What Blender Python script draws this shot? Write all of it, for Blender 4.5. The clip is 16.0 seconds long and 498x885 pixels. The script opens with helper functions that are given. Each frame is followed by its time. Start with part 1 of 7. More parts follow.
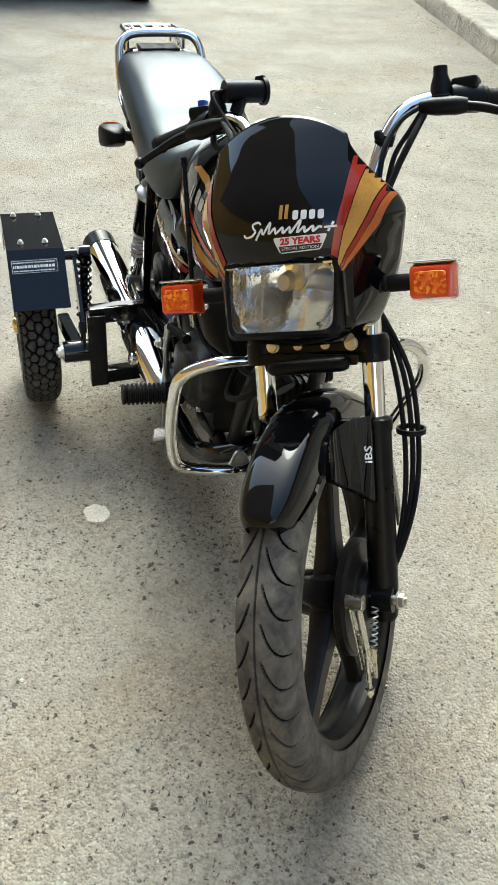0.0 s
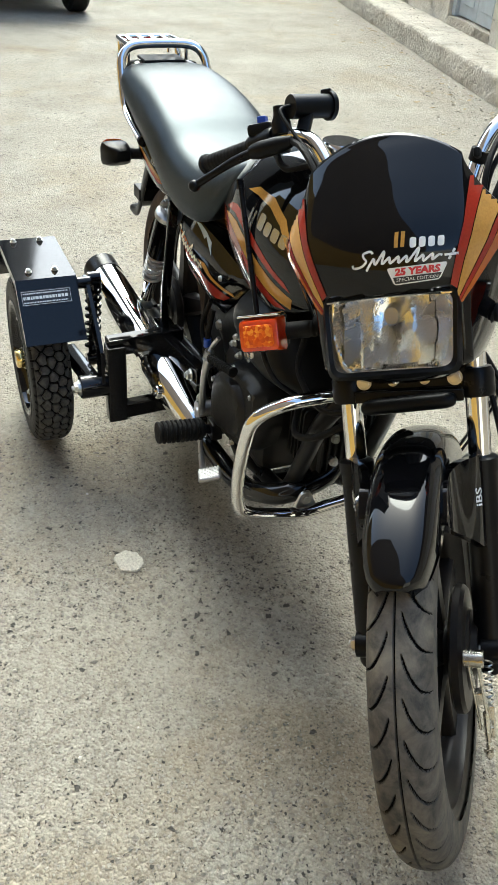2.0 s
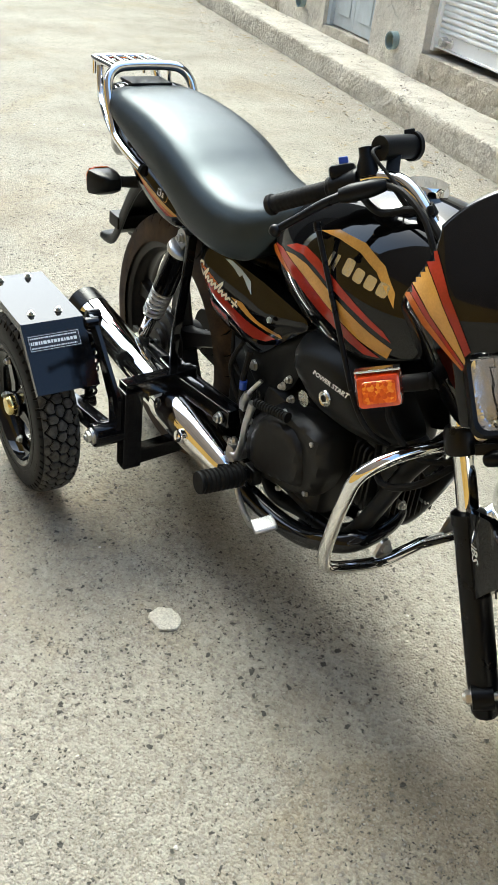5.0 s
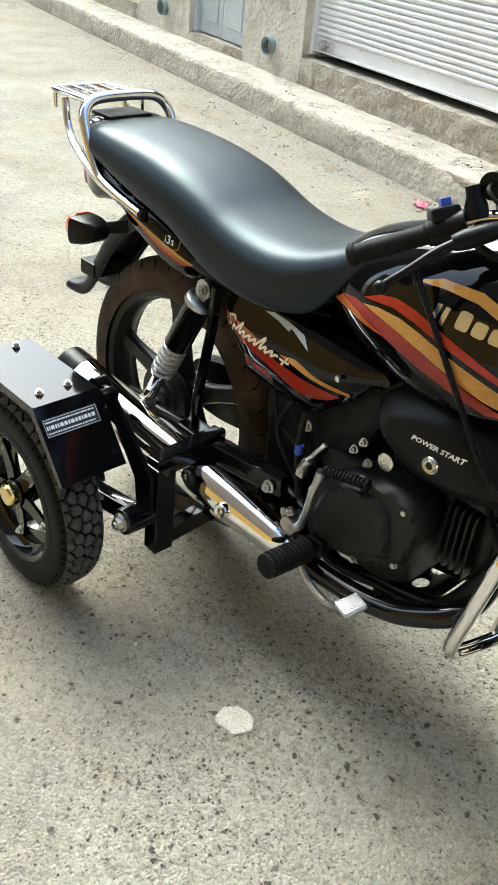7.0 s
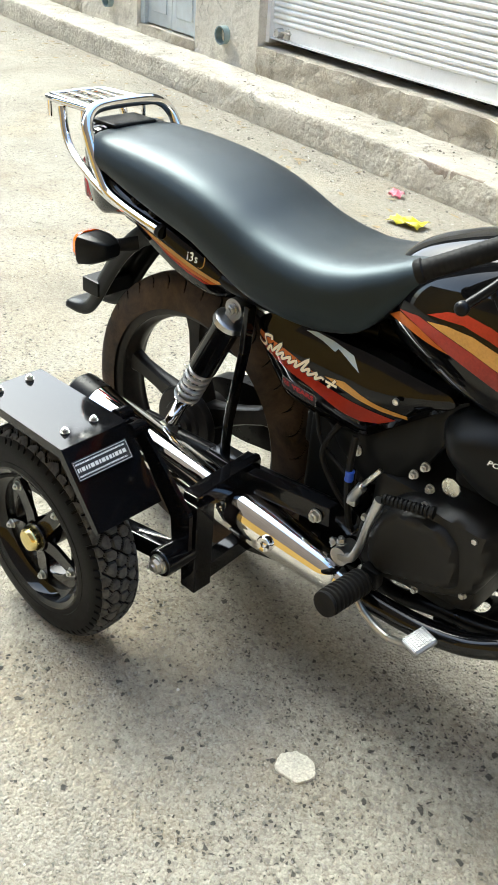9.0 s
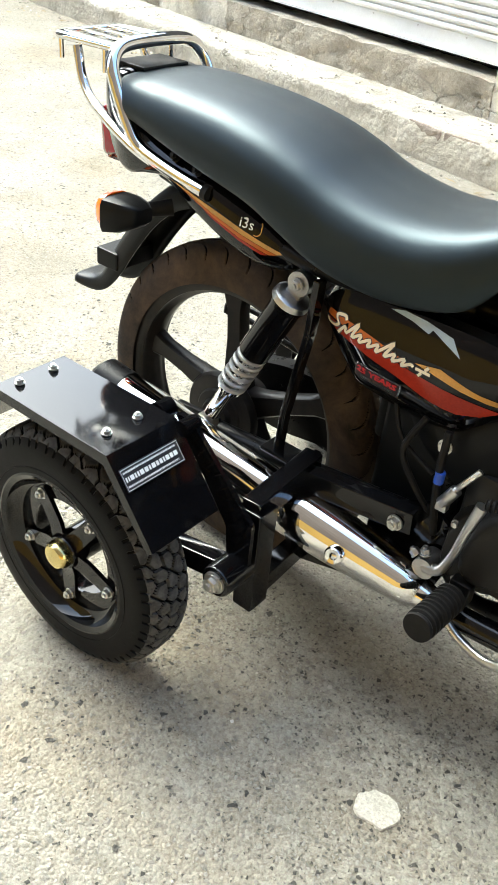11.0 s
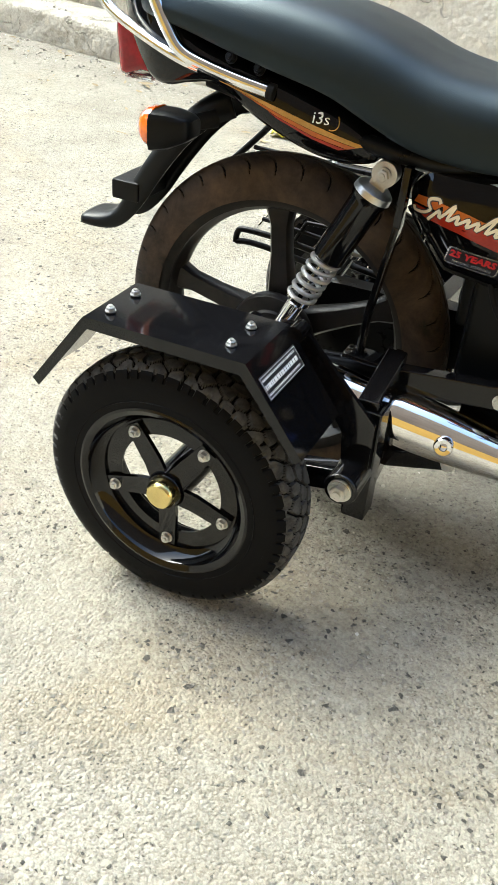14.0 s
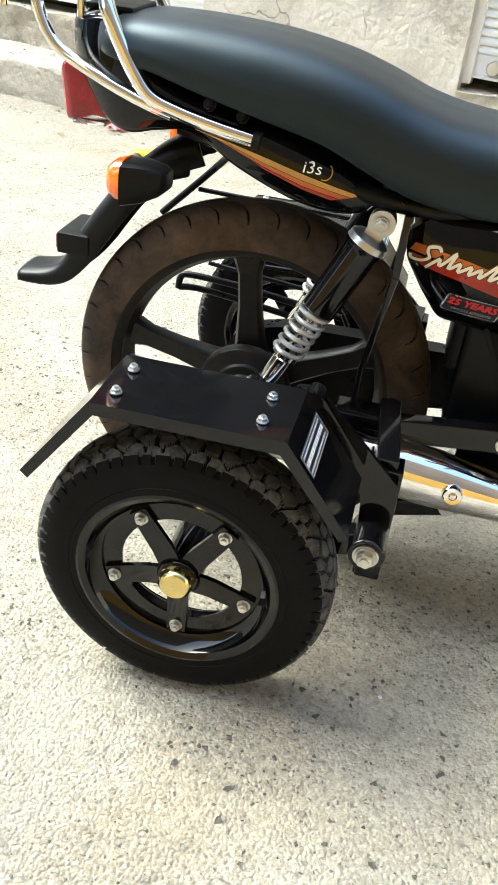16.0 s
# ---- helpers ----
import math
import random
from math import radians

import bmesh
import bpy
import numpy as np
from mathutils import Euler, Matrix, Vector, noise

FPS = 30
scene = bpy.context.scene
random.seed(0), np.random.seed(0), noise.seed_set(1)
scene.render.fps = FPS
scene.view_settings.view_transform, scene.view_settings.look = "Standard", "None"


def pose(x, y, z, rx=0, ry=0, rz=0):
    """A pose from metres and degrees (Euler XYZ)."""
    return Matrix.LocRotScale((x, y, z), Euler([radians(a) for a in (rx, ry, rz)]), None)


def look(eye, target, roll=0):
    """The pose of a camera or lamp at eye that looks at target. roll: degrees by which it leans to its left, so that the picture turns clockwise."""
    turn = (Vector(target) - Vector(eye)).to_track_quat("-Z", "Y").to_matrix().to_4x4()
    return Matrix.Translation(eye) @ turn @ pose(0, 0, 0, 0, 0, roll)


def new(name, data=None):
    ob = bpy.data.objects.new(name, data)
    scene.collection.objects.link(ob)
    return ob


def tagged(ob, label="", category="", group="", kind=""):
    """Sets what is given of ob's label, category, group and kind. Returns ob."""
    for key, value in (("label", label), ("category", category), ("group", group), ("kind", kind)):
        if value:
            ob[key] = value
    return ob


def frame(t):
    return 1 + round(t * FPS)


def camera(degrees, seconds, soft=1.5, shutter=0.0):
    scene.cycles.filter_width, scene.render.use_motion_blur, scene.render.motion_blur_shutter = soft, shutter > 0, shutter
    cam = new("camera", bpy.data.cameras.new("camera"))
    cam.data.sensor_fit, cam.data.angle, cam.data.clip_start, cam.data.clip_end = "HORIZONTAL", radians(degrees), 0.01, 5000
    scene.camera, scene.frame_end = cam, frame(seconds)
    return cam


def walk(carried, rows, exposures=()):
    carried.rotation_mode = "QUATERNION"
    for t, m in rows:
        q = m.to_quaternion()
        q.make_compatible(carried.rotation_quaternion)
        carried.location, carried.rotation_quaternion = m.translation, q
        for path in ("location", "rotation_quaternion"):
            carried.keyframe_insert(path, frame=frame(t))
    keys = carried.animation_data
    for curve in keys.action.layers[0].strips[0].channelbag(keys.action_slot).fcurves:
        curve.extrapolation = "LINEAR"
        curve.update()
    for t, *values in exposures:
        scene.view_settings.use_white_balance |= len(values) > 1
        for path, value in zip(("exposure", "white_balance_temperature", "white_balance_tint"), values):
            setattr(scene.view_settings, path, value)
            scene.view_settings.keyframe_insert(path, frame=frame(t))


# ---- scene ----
from mathutils.bvhtree import BVHTree

cam = camera(32.5, 16.0, 1.2)
PATH = [
    (0.0, 2.0681, -0.4705, 1.2893, 54.235, -3.092, 73.460),
    (0.5, 2.0557, -0.5105, 1.2912, 54.408, -3.632, 73.566),
    (1.0, 2.0264, -0.5748, 1.2790, 54.697, -3.797, 72.907),
    (1.5, 1.9614, -0.6046, 1.2656, 54.872, -4.036, 70.526),
    (2.0, 1.8707, -0.6444, 1.2544, 55.052, -3.477, 68.221),
    (2.5, 1.8399, -0.6874, 1.2560, 55.217, -4.326, 64.732),
    (3.0, 1.8058, -0.7486, 1.2535, 55.345, -4.112, 62.491),
    (3.5, 1.7737, -0.7959, 1.2561, 55.362, -4.424, 61.967),
    (4.0, 1.7495, -0.8468, 1.2565, 55.414, -4.930, 61.262),
    (6.5, 1.3180, -1.0132, 1.2406, 56.894, -6.147, 50.687),
    (7.0, 1.2415, -1.0495, 1.2241, 57.091, -5.299, 47.706),
    (7.5, 1.1716, -1.0286, 1.2091, 56.977, -4.591, 46.613),
    (8.0, 1.1226, -1.0261, 1.2127, 56.687, -4.623, 45.837),
    (8.5, 1.0840, -1.0521, 1.2149, 56.703, -4.019, 43.768),
    (9.0, 1.0539, -1.0676, 1.2133, 56.712, -4.029, 43.393),
    (11.5, 0.7530, -1.0338, 1.0722, 54.599, -4.774, 39.048),
    (12.0, 0.7180, -1.0571, 1.0233, 54.328, -4.765, 38.074),
    (12.5, 0.6601, -1.1361, 1.0154, 54.515, -6.772, 35.657),
    (13.0, 0.5940, -1.2143, 0.9923, 54.893, -5.224, 31.643),
    (13.5, 0.5429, -1.2521, 0.9751, 55.102, -3.815, 28.803),
    (14.0, 0.5059, -1.2680, 0.9789, 55.238, -4.051, 26.284),
    (14.5, 0.4489, -1.2766, 0.9860, 55.665, -4.346, 23.961),
    (15.0, 0.3628, -1.2380, 0.9720, 55.849, -4.051, 21.949),
    (15.5, 0.2916, -1.2178, 0.9752, 56.127, -4.389, 18.784),
    (16.0, 0.2271, -1.2372, 0.9879, 56.492, -5.808, 13.731),
]
EXPOSURES = [(0.0, 2.33, 6180, -5), (4.0, 2.46, 6180, -5), (9.0, 2.78, 6180, -5), (12.5, 3.10, 6180, -5), (14.0, 2.90, 6180, -5), (15.0, 2.90, 6180, -5), (16.0, 3.14, 6180, -5)]
walk(cam, [(t, pose(*p)) for t, *p in PATH], EXPOSURES)

# world and sun: a bright hazy sky down the street, the sun veiled and low over its end
SUN_EL, SUN_AZ = radians(50.0), radians(283.0)
world = bpy.data.worlds.new("world")
scene.world = world
world.use_nodes = True
wn = world.node_tree.nodes
sky = wn.new("ShaderNodeTexSky")
sky.sky_type, sky.sun_disc = "NISHITA", False
sky.sun_elevation, sky.sun_rotation = SUN_EL, SUN_AZ
sky.air_density, sky.dust_density, sky.ozone_density = 0.6, 3.2, 1.0
wn["Background"].inputs["Strength"].default_value = 0.15
world.node_tree.links.new(sky.outputs["Color"], wn["Background"].inputs["Color"])
sun = new("sun", bpy.data.lights.new("sun", "SUN"))
sun.data.energy, sun.data.angle, sun.data.color = 0.62, radians(30), (1.0, 0.97, 0.93)
sun.matrix_world = look((10 * math.sin(SUN_AZ), 10 * math.cos(SUN_AZ), 10 * math.tan(SUN_EL)), (0, 0, 0))

# materials
def ramp(nt, fac, stops):
    r = nt.nodes.new("ShaderNodeValToRGB")
    el = r.color_ramp.elements
    while len(el) < len(stops):
        el.new(0.5)
    for e, (p, c) in zip(el, stops):
        e.position = p
        e.color = (*c, 1) if len(c) == 3 else c
    nt.links.new(fac, r.inputs["Fac"])
    return r.outputs["Color"]


def grey(v):
    return (v, v, v)


def noise_tex(nt, co, scale, detail=4, rough=0.55, distortion=0.0):
    n = nt.nodes.new("ShaderNodeTexNoise")
    n.inputs["Scale"].default_value, n.inputs["Detail"].default_value = scale, detail
    n.inputs["Roughness"].default_value, n.inputs["Distortion"].default_value = rough, distortion
    nt.links.new(co, n.inputs["Vector"])
    return n.outputs["Fac"]


def voro(nt, co, scale, feature="F1"):
    n = nt.nodes.new("ShaderNodeTexVoronoi")
    n.feature = feature
    n.inputs["Scale"].default_value = scale
    nt.links.new(co, n.inputs["Vector"])
    return n


def mixc(nt, fac, a, b, mode="MIX"):
    m = nt.nodes.new("ShaderNodeMix")
    m.data_type, m.blend_type = "RGBA", mode
    for sock, v in (("Factor", fac), ("A", a), ("B", b)):
        s = [i for i in m.inputs if i.name == sock and i.enabled and (i.type == "RGBA" or sock == "Factor")][0]
        if isinstance(v, (int, float)):
            s.default_value = v
        elif isinstance(v, tuple):
            s.default_value = (*v, 1)
        else:
            nt.links.new(v, s)
    return [o for o in m.outputs if o.type == "RGBA"][0]


def calc(nt, op, a, b=0.0, clamp=False):
    m = nt.nodes.new("ShaderNodeMath")
    m.operation, m.use_clamp = op, clamp
    for i, v in enumerate((a, b)):
        if isinstance(v, (int, float)):
            m.inputs[i].default_value = v
        else:
            nt.links.new(v, m.inputs[i])
    return m.outputs[0]


def bump(nt, height, strength, dist, normal=None):
    b = nt.nodes.new("ShaderNodeBump")
    b.inputs["Strength"].default_value, b.inputs["Distance"].default_value = strength, dist
    nt.links.new(height, b.inputs["Height"])
    if normal:
        nt.links.new(normal, b.inputs["Normal"])
    return b.outputs["Normal"]


def start(name):
    m = bpy.data.materials.new(name)
    m.use_nodes = True
    nt = m.node_tree
    co = nt.nodes.new("ShaderNodeTexCoord").outputs["Object"]
    return m, nt, nt.nodes["Principled BSDF"], co


def plain(name, col, rough=0.5, metal=0.0, vary=0.2, scale=9.0, fine=220.0, relief=0.15, depth=0.0006, coat=0.0,
          dust=0.0, dust_col=(0.30, 0.25, 0.19), rvary=0.25, spec=0.5):
    """A surface with patches at a coarse scale, grain at a fine one, uneven gloss and a film of dust."""
    m, nt, b, co = start(name)
    big, small = noise_tex(nt, co, scale, 5, 0.6), noise_tex(nt, co, fine, 3, 0.6)
    lo, hi = tuple(c * (1 - vary) for c in col), tuple(min(1, c * (1 + vary)) for c in col)
    c = ramp(nt, big, [(0.3, lo), (0.7, hi)])
    c = mixc(nt, 0.25, c, ramp(nt, small, [(0.35, lo), (0.65, hi)]))
    r = calc(nt, "ADD", calc(nt, "MULTIPLY", noise_tex(nt, co, scale * 2.3, 6, 0.65), rough * rvary * 2), rough * (1 - rvary))
    if dust > 0:
        d = calc(nt, "MULTIPLY", ramp(nt, noise_tex(nt, co, scale * 1.7, 7, 0.7, 0.4), [(0.35, grey(0)), (0.75, grey(1))]), dust)
        c = mixc(nt, d, c, dust_col)
        r = calc(nt, "ADD", r, calc(nt, "MULTIPLY", d, 0.4), True)
    nt.links.new(c, b.inputs["Base Color"])
    nt.links.new(r, b.inputs["Roughness"])
    b.inputs["Metallic"].default_value = metal
    b.inputs["Coat Weight"].default_value = coat
    b.inputs["Coat Roughness"].default_value = 0.04
    b.inputs["Specular IOR Level"].default_value = spec
    if relief > 0:
        nt.links.new(bump(nt, small, relief, depth), b.inputs["Normal"])
    return m


def road_material():
    m, nt, b, co = start("worn_road")
    warp = nt.nodes.new("ShaderNodeVectorMath")
    warp.operation = "ADD"
    nz = nt.nodes.new("ShaderNodeTexNoise")
    nz.inputs["Scale"].default_value, nz.inputs["Detail"].default_value = 95.0, 3.0
    nt.links.new(co, nz.inputs["Vector"])
    sc = nt.nodes.new("ShaderNodeVectorMath")
    sc.operation = "SCALE"
    sc.inputs["Scale"].default_value = 0.006
    nt.links.new(nz.outputs["Color"], sc.inputs[0])
    nt.links.new(co, warp.inputs[0])
    nt.links.new(sc.outputs[0], warp.inputs[1])
    wc = warp.outputs[0]
    sand = ramp(nt, noise_tex(nt, co, 420, 4, 0.7), [(0.28, (0.180, 0.167, 0.138)), (0.5, (0.315, 0.297, 0.252)), (0.75, (0.46, 0.438, 0.382))])
    v0 = voro(nt, wc, 175)
    sep0 = nt.nodes.new("ShaderNodeSeparateColor")
    nt.links.new(v0.outputs["Color"], sep0.inputs[0])
    cells = ramp(nt, sep0.outputs[0], [(0.0, (0.235, 0.216, 0.176)), (0.45, (0.308, 0.286, 0.238)), (1.0, (0.39, 0.366, 0.312))])
    sand = mixc(nt, 0.5, sand, cells)
    patch = ramp(nt, noise_tex(nt, co, 2.1, 6, 0.62, 0.3), [(0.32, (0.78, 0.76, 0.73)), (0.5, (1.0, 0.98, 0.95)), (0.7, (1.18, 1.16, 1.12))])
    c = mixc(nt, 1.0, sand, patch, "MULTIPLY")
    # brown earth stains trodden into the surface
    stain = ramp(nt, noise_tex(nt, co, 1.3, 7, 0.66, 0.5), [(0.50, grey(0)), (0.66, grey(1))])
    c = mixc(nt, calc(nt, "MULTIPLY", stain, 0.55), c, mixc(nt, 1.0, c, ramp(nt, noise_tex(nt, co, 60, 4, 0.6), [(0.3, (0.80, 0.68, 0.52)), (0.7, (1.0, 0.90, 0.74))]), "MULTIPLY"))
    # stones set in the cement: angular cells with worn faces, dark ones and pale ones
    heights = None
    for scale, pick, gap, lo, hi, keep in ((66, 0.92, 0.23, 0.040, 0.15, 0.92), (115, 0.90, 0.22, 0.035, 0.15, 0.95), (170, 0.85, 0.20, 0.065, 0.20, 0.88), (250, 0.88, 0.18, 0.09, 0.23, 0.7),
                                           (90, 0.70, 0.19, 0.15, 0.32, 0.65), (140, 0.86, 0.18, 0.34, 0.52, 0.6)):
        off = nt.nodes.new("ShaderNodeVectorMath")
        off.operation = "ADD"
        off.inputs[1].default_value = (scale * 0.37, scale * 0.11, 0.0)
        nt.links.new(wc, off.inputs[0])
        v = voro(nt, off.outputs[0], scale)
        edge = voro(nt, off.outputs[0], scale, "DISTANCE_TO_EDGE").outputs["Distance"]
        sep = nt.nodes.new("ShaderNodeSeparateColor")
        nt.links.new(v.outputs["Color"], sep.inputs[0])
        zone = noise_tex(nt, co, 1.5 + scale * 0.006, 5, 0.65)
        chosen = calc(nt, "GREATER_THAN", calc(nt, "ADD", sep.outputs[0], calc(nt, "MULTIPLY", calc(nt, "SUBTRACT", zone, 0.5), 1.5)), pick)
        reach = calc(nt, "ADD", calc(nt, "MULTIPLY", sep.outputs[1], 0.12), gap - 0.04)
        inside = calc(nt, "MULTIPLY", calc(nt, "SUBTRACT", edge, reach), 16.0, True)
        mask = calc(nt, "MULTIPLY", calc(nt, "MULTIPLY", chosen, inside, True), keep)
        tone = ramp(nt, sep.outputs[2], [(0.0, (lo, lo * 0.93, lo * 0.84)), (0.6, ((lo + hi) / 2.4, (lo + hi) / 2.6, (lo + hi) / 3.0)), (1.0, (hi, hi * 0.92, hi * 0.78))])
        tone = mixc(nt, 0.35, tone, mixc(nt, 1.0, tone, ramp(nt, noise_tex(nt, co, 700, 3, 0.7), [(0.3, grey(0.45)), (0.7, grey(1.6))]), "MULTIPLY"))
        # thin darker outline round each stone, crevice shade painted into the colour
        rim = calc(nt, "MULTIPLY", calc(nt, "MULTIPLY", chosen, calc(nt, "SUBTRACT", 1.0, inside, True)), 0.14)
        c = mixc(nt, rim, c, mixc(nt, 1.0, c, (0.45, 0.42, 0.37), "MULTIPLY"))
        c = mixc(nt, mask, c, tone)
        heights = mask if heights is None else calc(nt, "ADD", heights, mask)
    # loose earth toward the kerb
    sepx = nt.nodes.new("ShaderNodeSeparateXYZ")
    nt.links.new(co, sepx.inputs[0])
    n = calc(nt, "ADD", calc(nt, "MULTIPLY", sepx.outputs["X"], 0.22503), calc(nt, "MULTIPLY", sepx.outputs["Y"], 0.97435))
    n = calc(nt, "ADD", n, calc(nt, "MULTIPLY", calc(nt, "SUBTRACT", noise_tex(nt, co, 2.7, 6, 0.65), 0.5), 1.3))
    earth = calc(nt, "MULTIPLY", ramp(nt, calc(nt, "MULTIPLY", n, 0.4, True), [(0.58, grey(0)), (0.86, grey(1))]), 0.5)
    soil = ramp(nt, noise_tex(nt, co, 38, 8, 0.72), [(0.3, (0.17, 0.145, 0.11)), (0.5, (0.34, 0.308, 0.255)), (0.72, (0.46, 0.43, 0.375))])
    c = mixc(nt, earth, c, soil)
    nt.links.new(c, b.inputs["Base Color"])
    b.inputs["Roughness"].default_value = 0.82
    b.inputs["Specular IOR Level"].default_value = 0.35
    h = calc(nt, "ADD", calc(nt, "MULTIPLY", heights, 0.5), noise_tex(nt, co, 300, 5, 0.7))
    h = calc(nt, "SUBTRACT", h, calc(nt, "MULTIPLY", v0.outputs["Distance"], 1.3))
    nt.links.new(bump(nt, h, 0.9, 0.004), b.inputs["Normal"])
    return m


def cement(name, light, mid, dark, scale=3.0, crack=True, relief=0.014):
    m, nt, b, co = start(name)
    big = noise_tex(nt, co, scale, 8, 0.68, 0.6)
    c = ramp(nt, big, [(0.28, dark), (0.48, mid), (0.68, light)])
    c = mixc(nt, 0.35, c, ramp(nt, noise_tex(nt, co, 90, 6, 0.75), [(0.3, dark), (0.7, light)]))
    h = calc(nt, "ADD", noise_tex(nt, co, 26, 9, 0.72), calc(nt, "MULTIPLY", big, 1.5))
    if crack:
        warp = nt.nodes.new("ShaderNodeTexNoise")
        warp.inputs["Scale"].default_value, warp.inputs["Detail"].default_value = 5.0, 6.0
        nt.links.new(co, warp.inputs["Vector"])
        mx = mixc(nt, 0.22, co, warp.outputs["Color"])
        e = voro(nt, mx, 4.2, "DISTANCE_TO_EDGE").outputs["Distance"]
        line = ramp(nt, e, [(0.0, grey(1)), (0.011, grey(0))])
        line = calc(nt, "MULTIPLY", line, ramp(nt, noise_tex(nt, co, 2.2, 4), [(0.5, grey(0)), (0.62, grey(1))]))
        c = mixc(nt, calc(nt, "MULTIPLY", line, 0.45), c, tuple(d * 0.35 for d in dark))
        h = calc(nt, "SUBTRACT", h, calc(nt, "MULTIPLY", line, 1.6))
    nt.links.new(c, b.inputs["Base Color"])
    b.inputs["Roughness"].default_value = 0.9
    b.inputs["Specular IOR Level"].default_value = 0.25
    lumps = voro(nt, co, 30).outputs["Distance"]
    h = calc(nt, "SUBTRACT", h, calc(nt, "MULTIPLY", lumps, 0.5))
    nt.links.new(bump(nt, h, 0.9, relief), b.inputs["Normal"])
    return m


def glass_material(name, col, rough=0.02, trans=1.0):
    m, nt, b, co = start(name)
    b.inputs["Base Color"].default_value = (*col, 1)
    b.inputs["Transmission Weight"].default_value = trans
    nt.links.new(ramp(nt, noise_tex(nt, co, 60, 4), [(0.3, grey(rough)), (0.8, grey(rough + 0.012))]), b.inputs["Roughness"])
    b.inputs["IOR"].default_value = 1.49
    return m


def lens_material(name, col, dark):
    """Moulded plastic lens: tinted, glossy, with fine ribs that break the light."""
    m, nt, b, co = start(name)
    w = nt.nodes.new("ShaderNodeTexWave")
    w.inputs["Scale"].default_value, w.inputs["Distortion"].default_value = 60.0, 0.6
    nt.links.new(co, w.inputs["Vector"])
    c = ramp(nt, noise_tex(nt, co, 45, 3, 0.6), [(0.35, dark), (0.65, col)])
    nt.links.new(c, b.inputs["Base Color"])
    b.inputs["Roughness"].default_value = 0.12
    b.inputs["Transmission Weight"].default_value = 0.2
    b.inputs["Coat Weight"].default_value = 0.8
    nt.links.new(bump(nt, w.outputs["Fac"], 0.12, 0.001), b.inputs["Normal"])
    return m


def facet_material(name):
    """Amber lens cut into small facets, some bright, some deep."""
    m, nt, b, co = start(name)
    v = voro(nt, co, 210)
    sep = nt.nodes.new("ShaderNodeSeparateColor")
    nt.links.new(v.outputs["Color"], sep.inputs[0])
    k = calc(nt, "ADD", calc(nt, "MULTIPLY", sep.outputs[0], 0.55), calc(nt, "MULTIPLY", noise_tex(nt, co, 40, 2), 0.5))
    nt.links.new(ramp(nt, k, [(0.3, (0.66, 0.060, 0.004)), (0.55, (0.86, 0.13, 0.007)), (0.85, (1.0, 0.34, 0.03))]), b.inputs["Base Color"])
    b.inputs["Roughness"].default_value = 0.10
    b.inputs["Coat Weight"].default_value = 0.6
    nt.links.new(bump(nt, v.outputs["Distance"], 0.4, 0.002), b.inputs["Normal"])
    return m


ROAD = road_material()
KERB = cement("kerb_cement", (0.70, 0.65, 0.55), (0.56, 0.515, 0.425), (0.25, 0.222, 0.172), 4.5, True, 0.022)
PLASTER = cement("wall_plaster", (0.80, 0.75, 0.655), (0.68, 0.63, 0.535), (0.36, 0.325, 0.26), 3.2, True, 0.020)
SILL = cement("sill_cement", (0.72, 0.66, 0.54), (0.56, 0.50, 0.40), (0.23, 0.197, 0.147), 6.0, True, 0.030)
# dark tone for walls out of view; it stands in for shade in reflections
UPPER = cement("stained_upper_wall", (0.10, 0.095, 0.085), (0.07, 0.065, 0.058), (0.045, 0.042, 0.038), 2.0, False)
BROWNWALL = cement("brown_wall_paint", (0.19, 0.145, 0.11), (0.145, 0.108, 0.08), (0.095, 0.07, 0.052), 1.5, False)
OCHRE = cement("ochre_wall_paint", (0.60, 0.37, 0.09), (0.52, 0.31, 0.07), (0.40, 0.23, 0.05), 1.5, False)
BRICK = cement("worn_brick", (0.48, 0.42, 0.35), (0.37, 0.30, 0.24), (0.20, 0.16, 0.13), 14.0, False)
SHUTTER = plain("white_shutter_paint", (0.84, 0.84, 0.82), 0.42, 0.0, 0.08, 3.0, 120, 0.1, dust=0.22, dust_col=(0.50, 0.47, 0.42))
DOORPAINT = plain("pale_blue_paint", (0.50, 0.55, 0.57), 0.5, 0.0, 0.14, 5.0, 150, 0.2, dust=0.35, dust_col=(0.38, 0.36, 0.33))
PVC = plain("grey_green_pvc", (0.23, 0.31, 0.31), 0.45, 0.0, 0.15, 12, 200, 0.05, dust=0.3)
# near-black colour that stands in for unlit depth
VOID = plain("painted_dark_inside", (0.03, 0.03, 0.03), 0.9)
GLOSS = plain("black_gloss_paint", (0.0025, 0.0025, 0.003), 0.035, 0.0, 0.3, 6, 400, 0.0, dust=0.006, rvary=0.35, spec=0.30)
ENAMEL = plain("black_enamel", (0.003, 0.003, 0.0036), 0.07, 0.0, 0.3, 10, 260, 0.03, 0.0003, dust=0.004, rvary=0.5, spec=0.36)
SATIN = plain("satin_black_metal", (0.004, 0.004, 0.0045), 0.30, 0.0, 0.35, 14, 320, 0.12, 0.0004, dust=0.008, rvary=0.4, spec=0.16)
ALLOY = plain("dusty_black_alloy", (0.006, 0.0055, 0.0055), 0.36, 0.0, 0.3, 18, 300, 0.12, 0.0004, dust=0.16, dust_col=(0.085, 0.064, 0.046), spec=0.20)
PLASTIC = plain("black_plastic", (0.0035, 0.004, 0.0045), 0.38, 0.0, 0.25, 16, 520, 0.25, 0.0003, dust=0.005, spec=0.16)
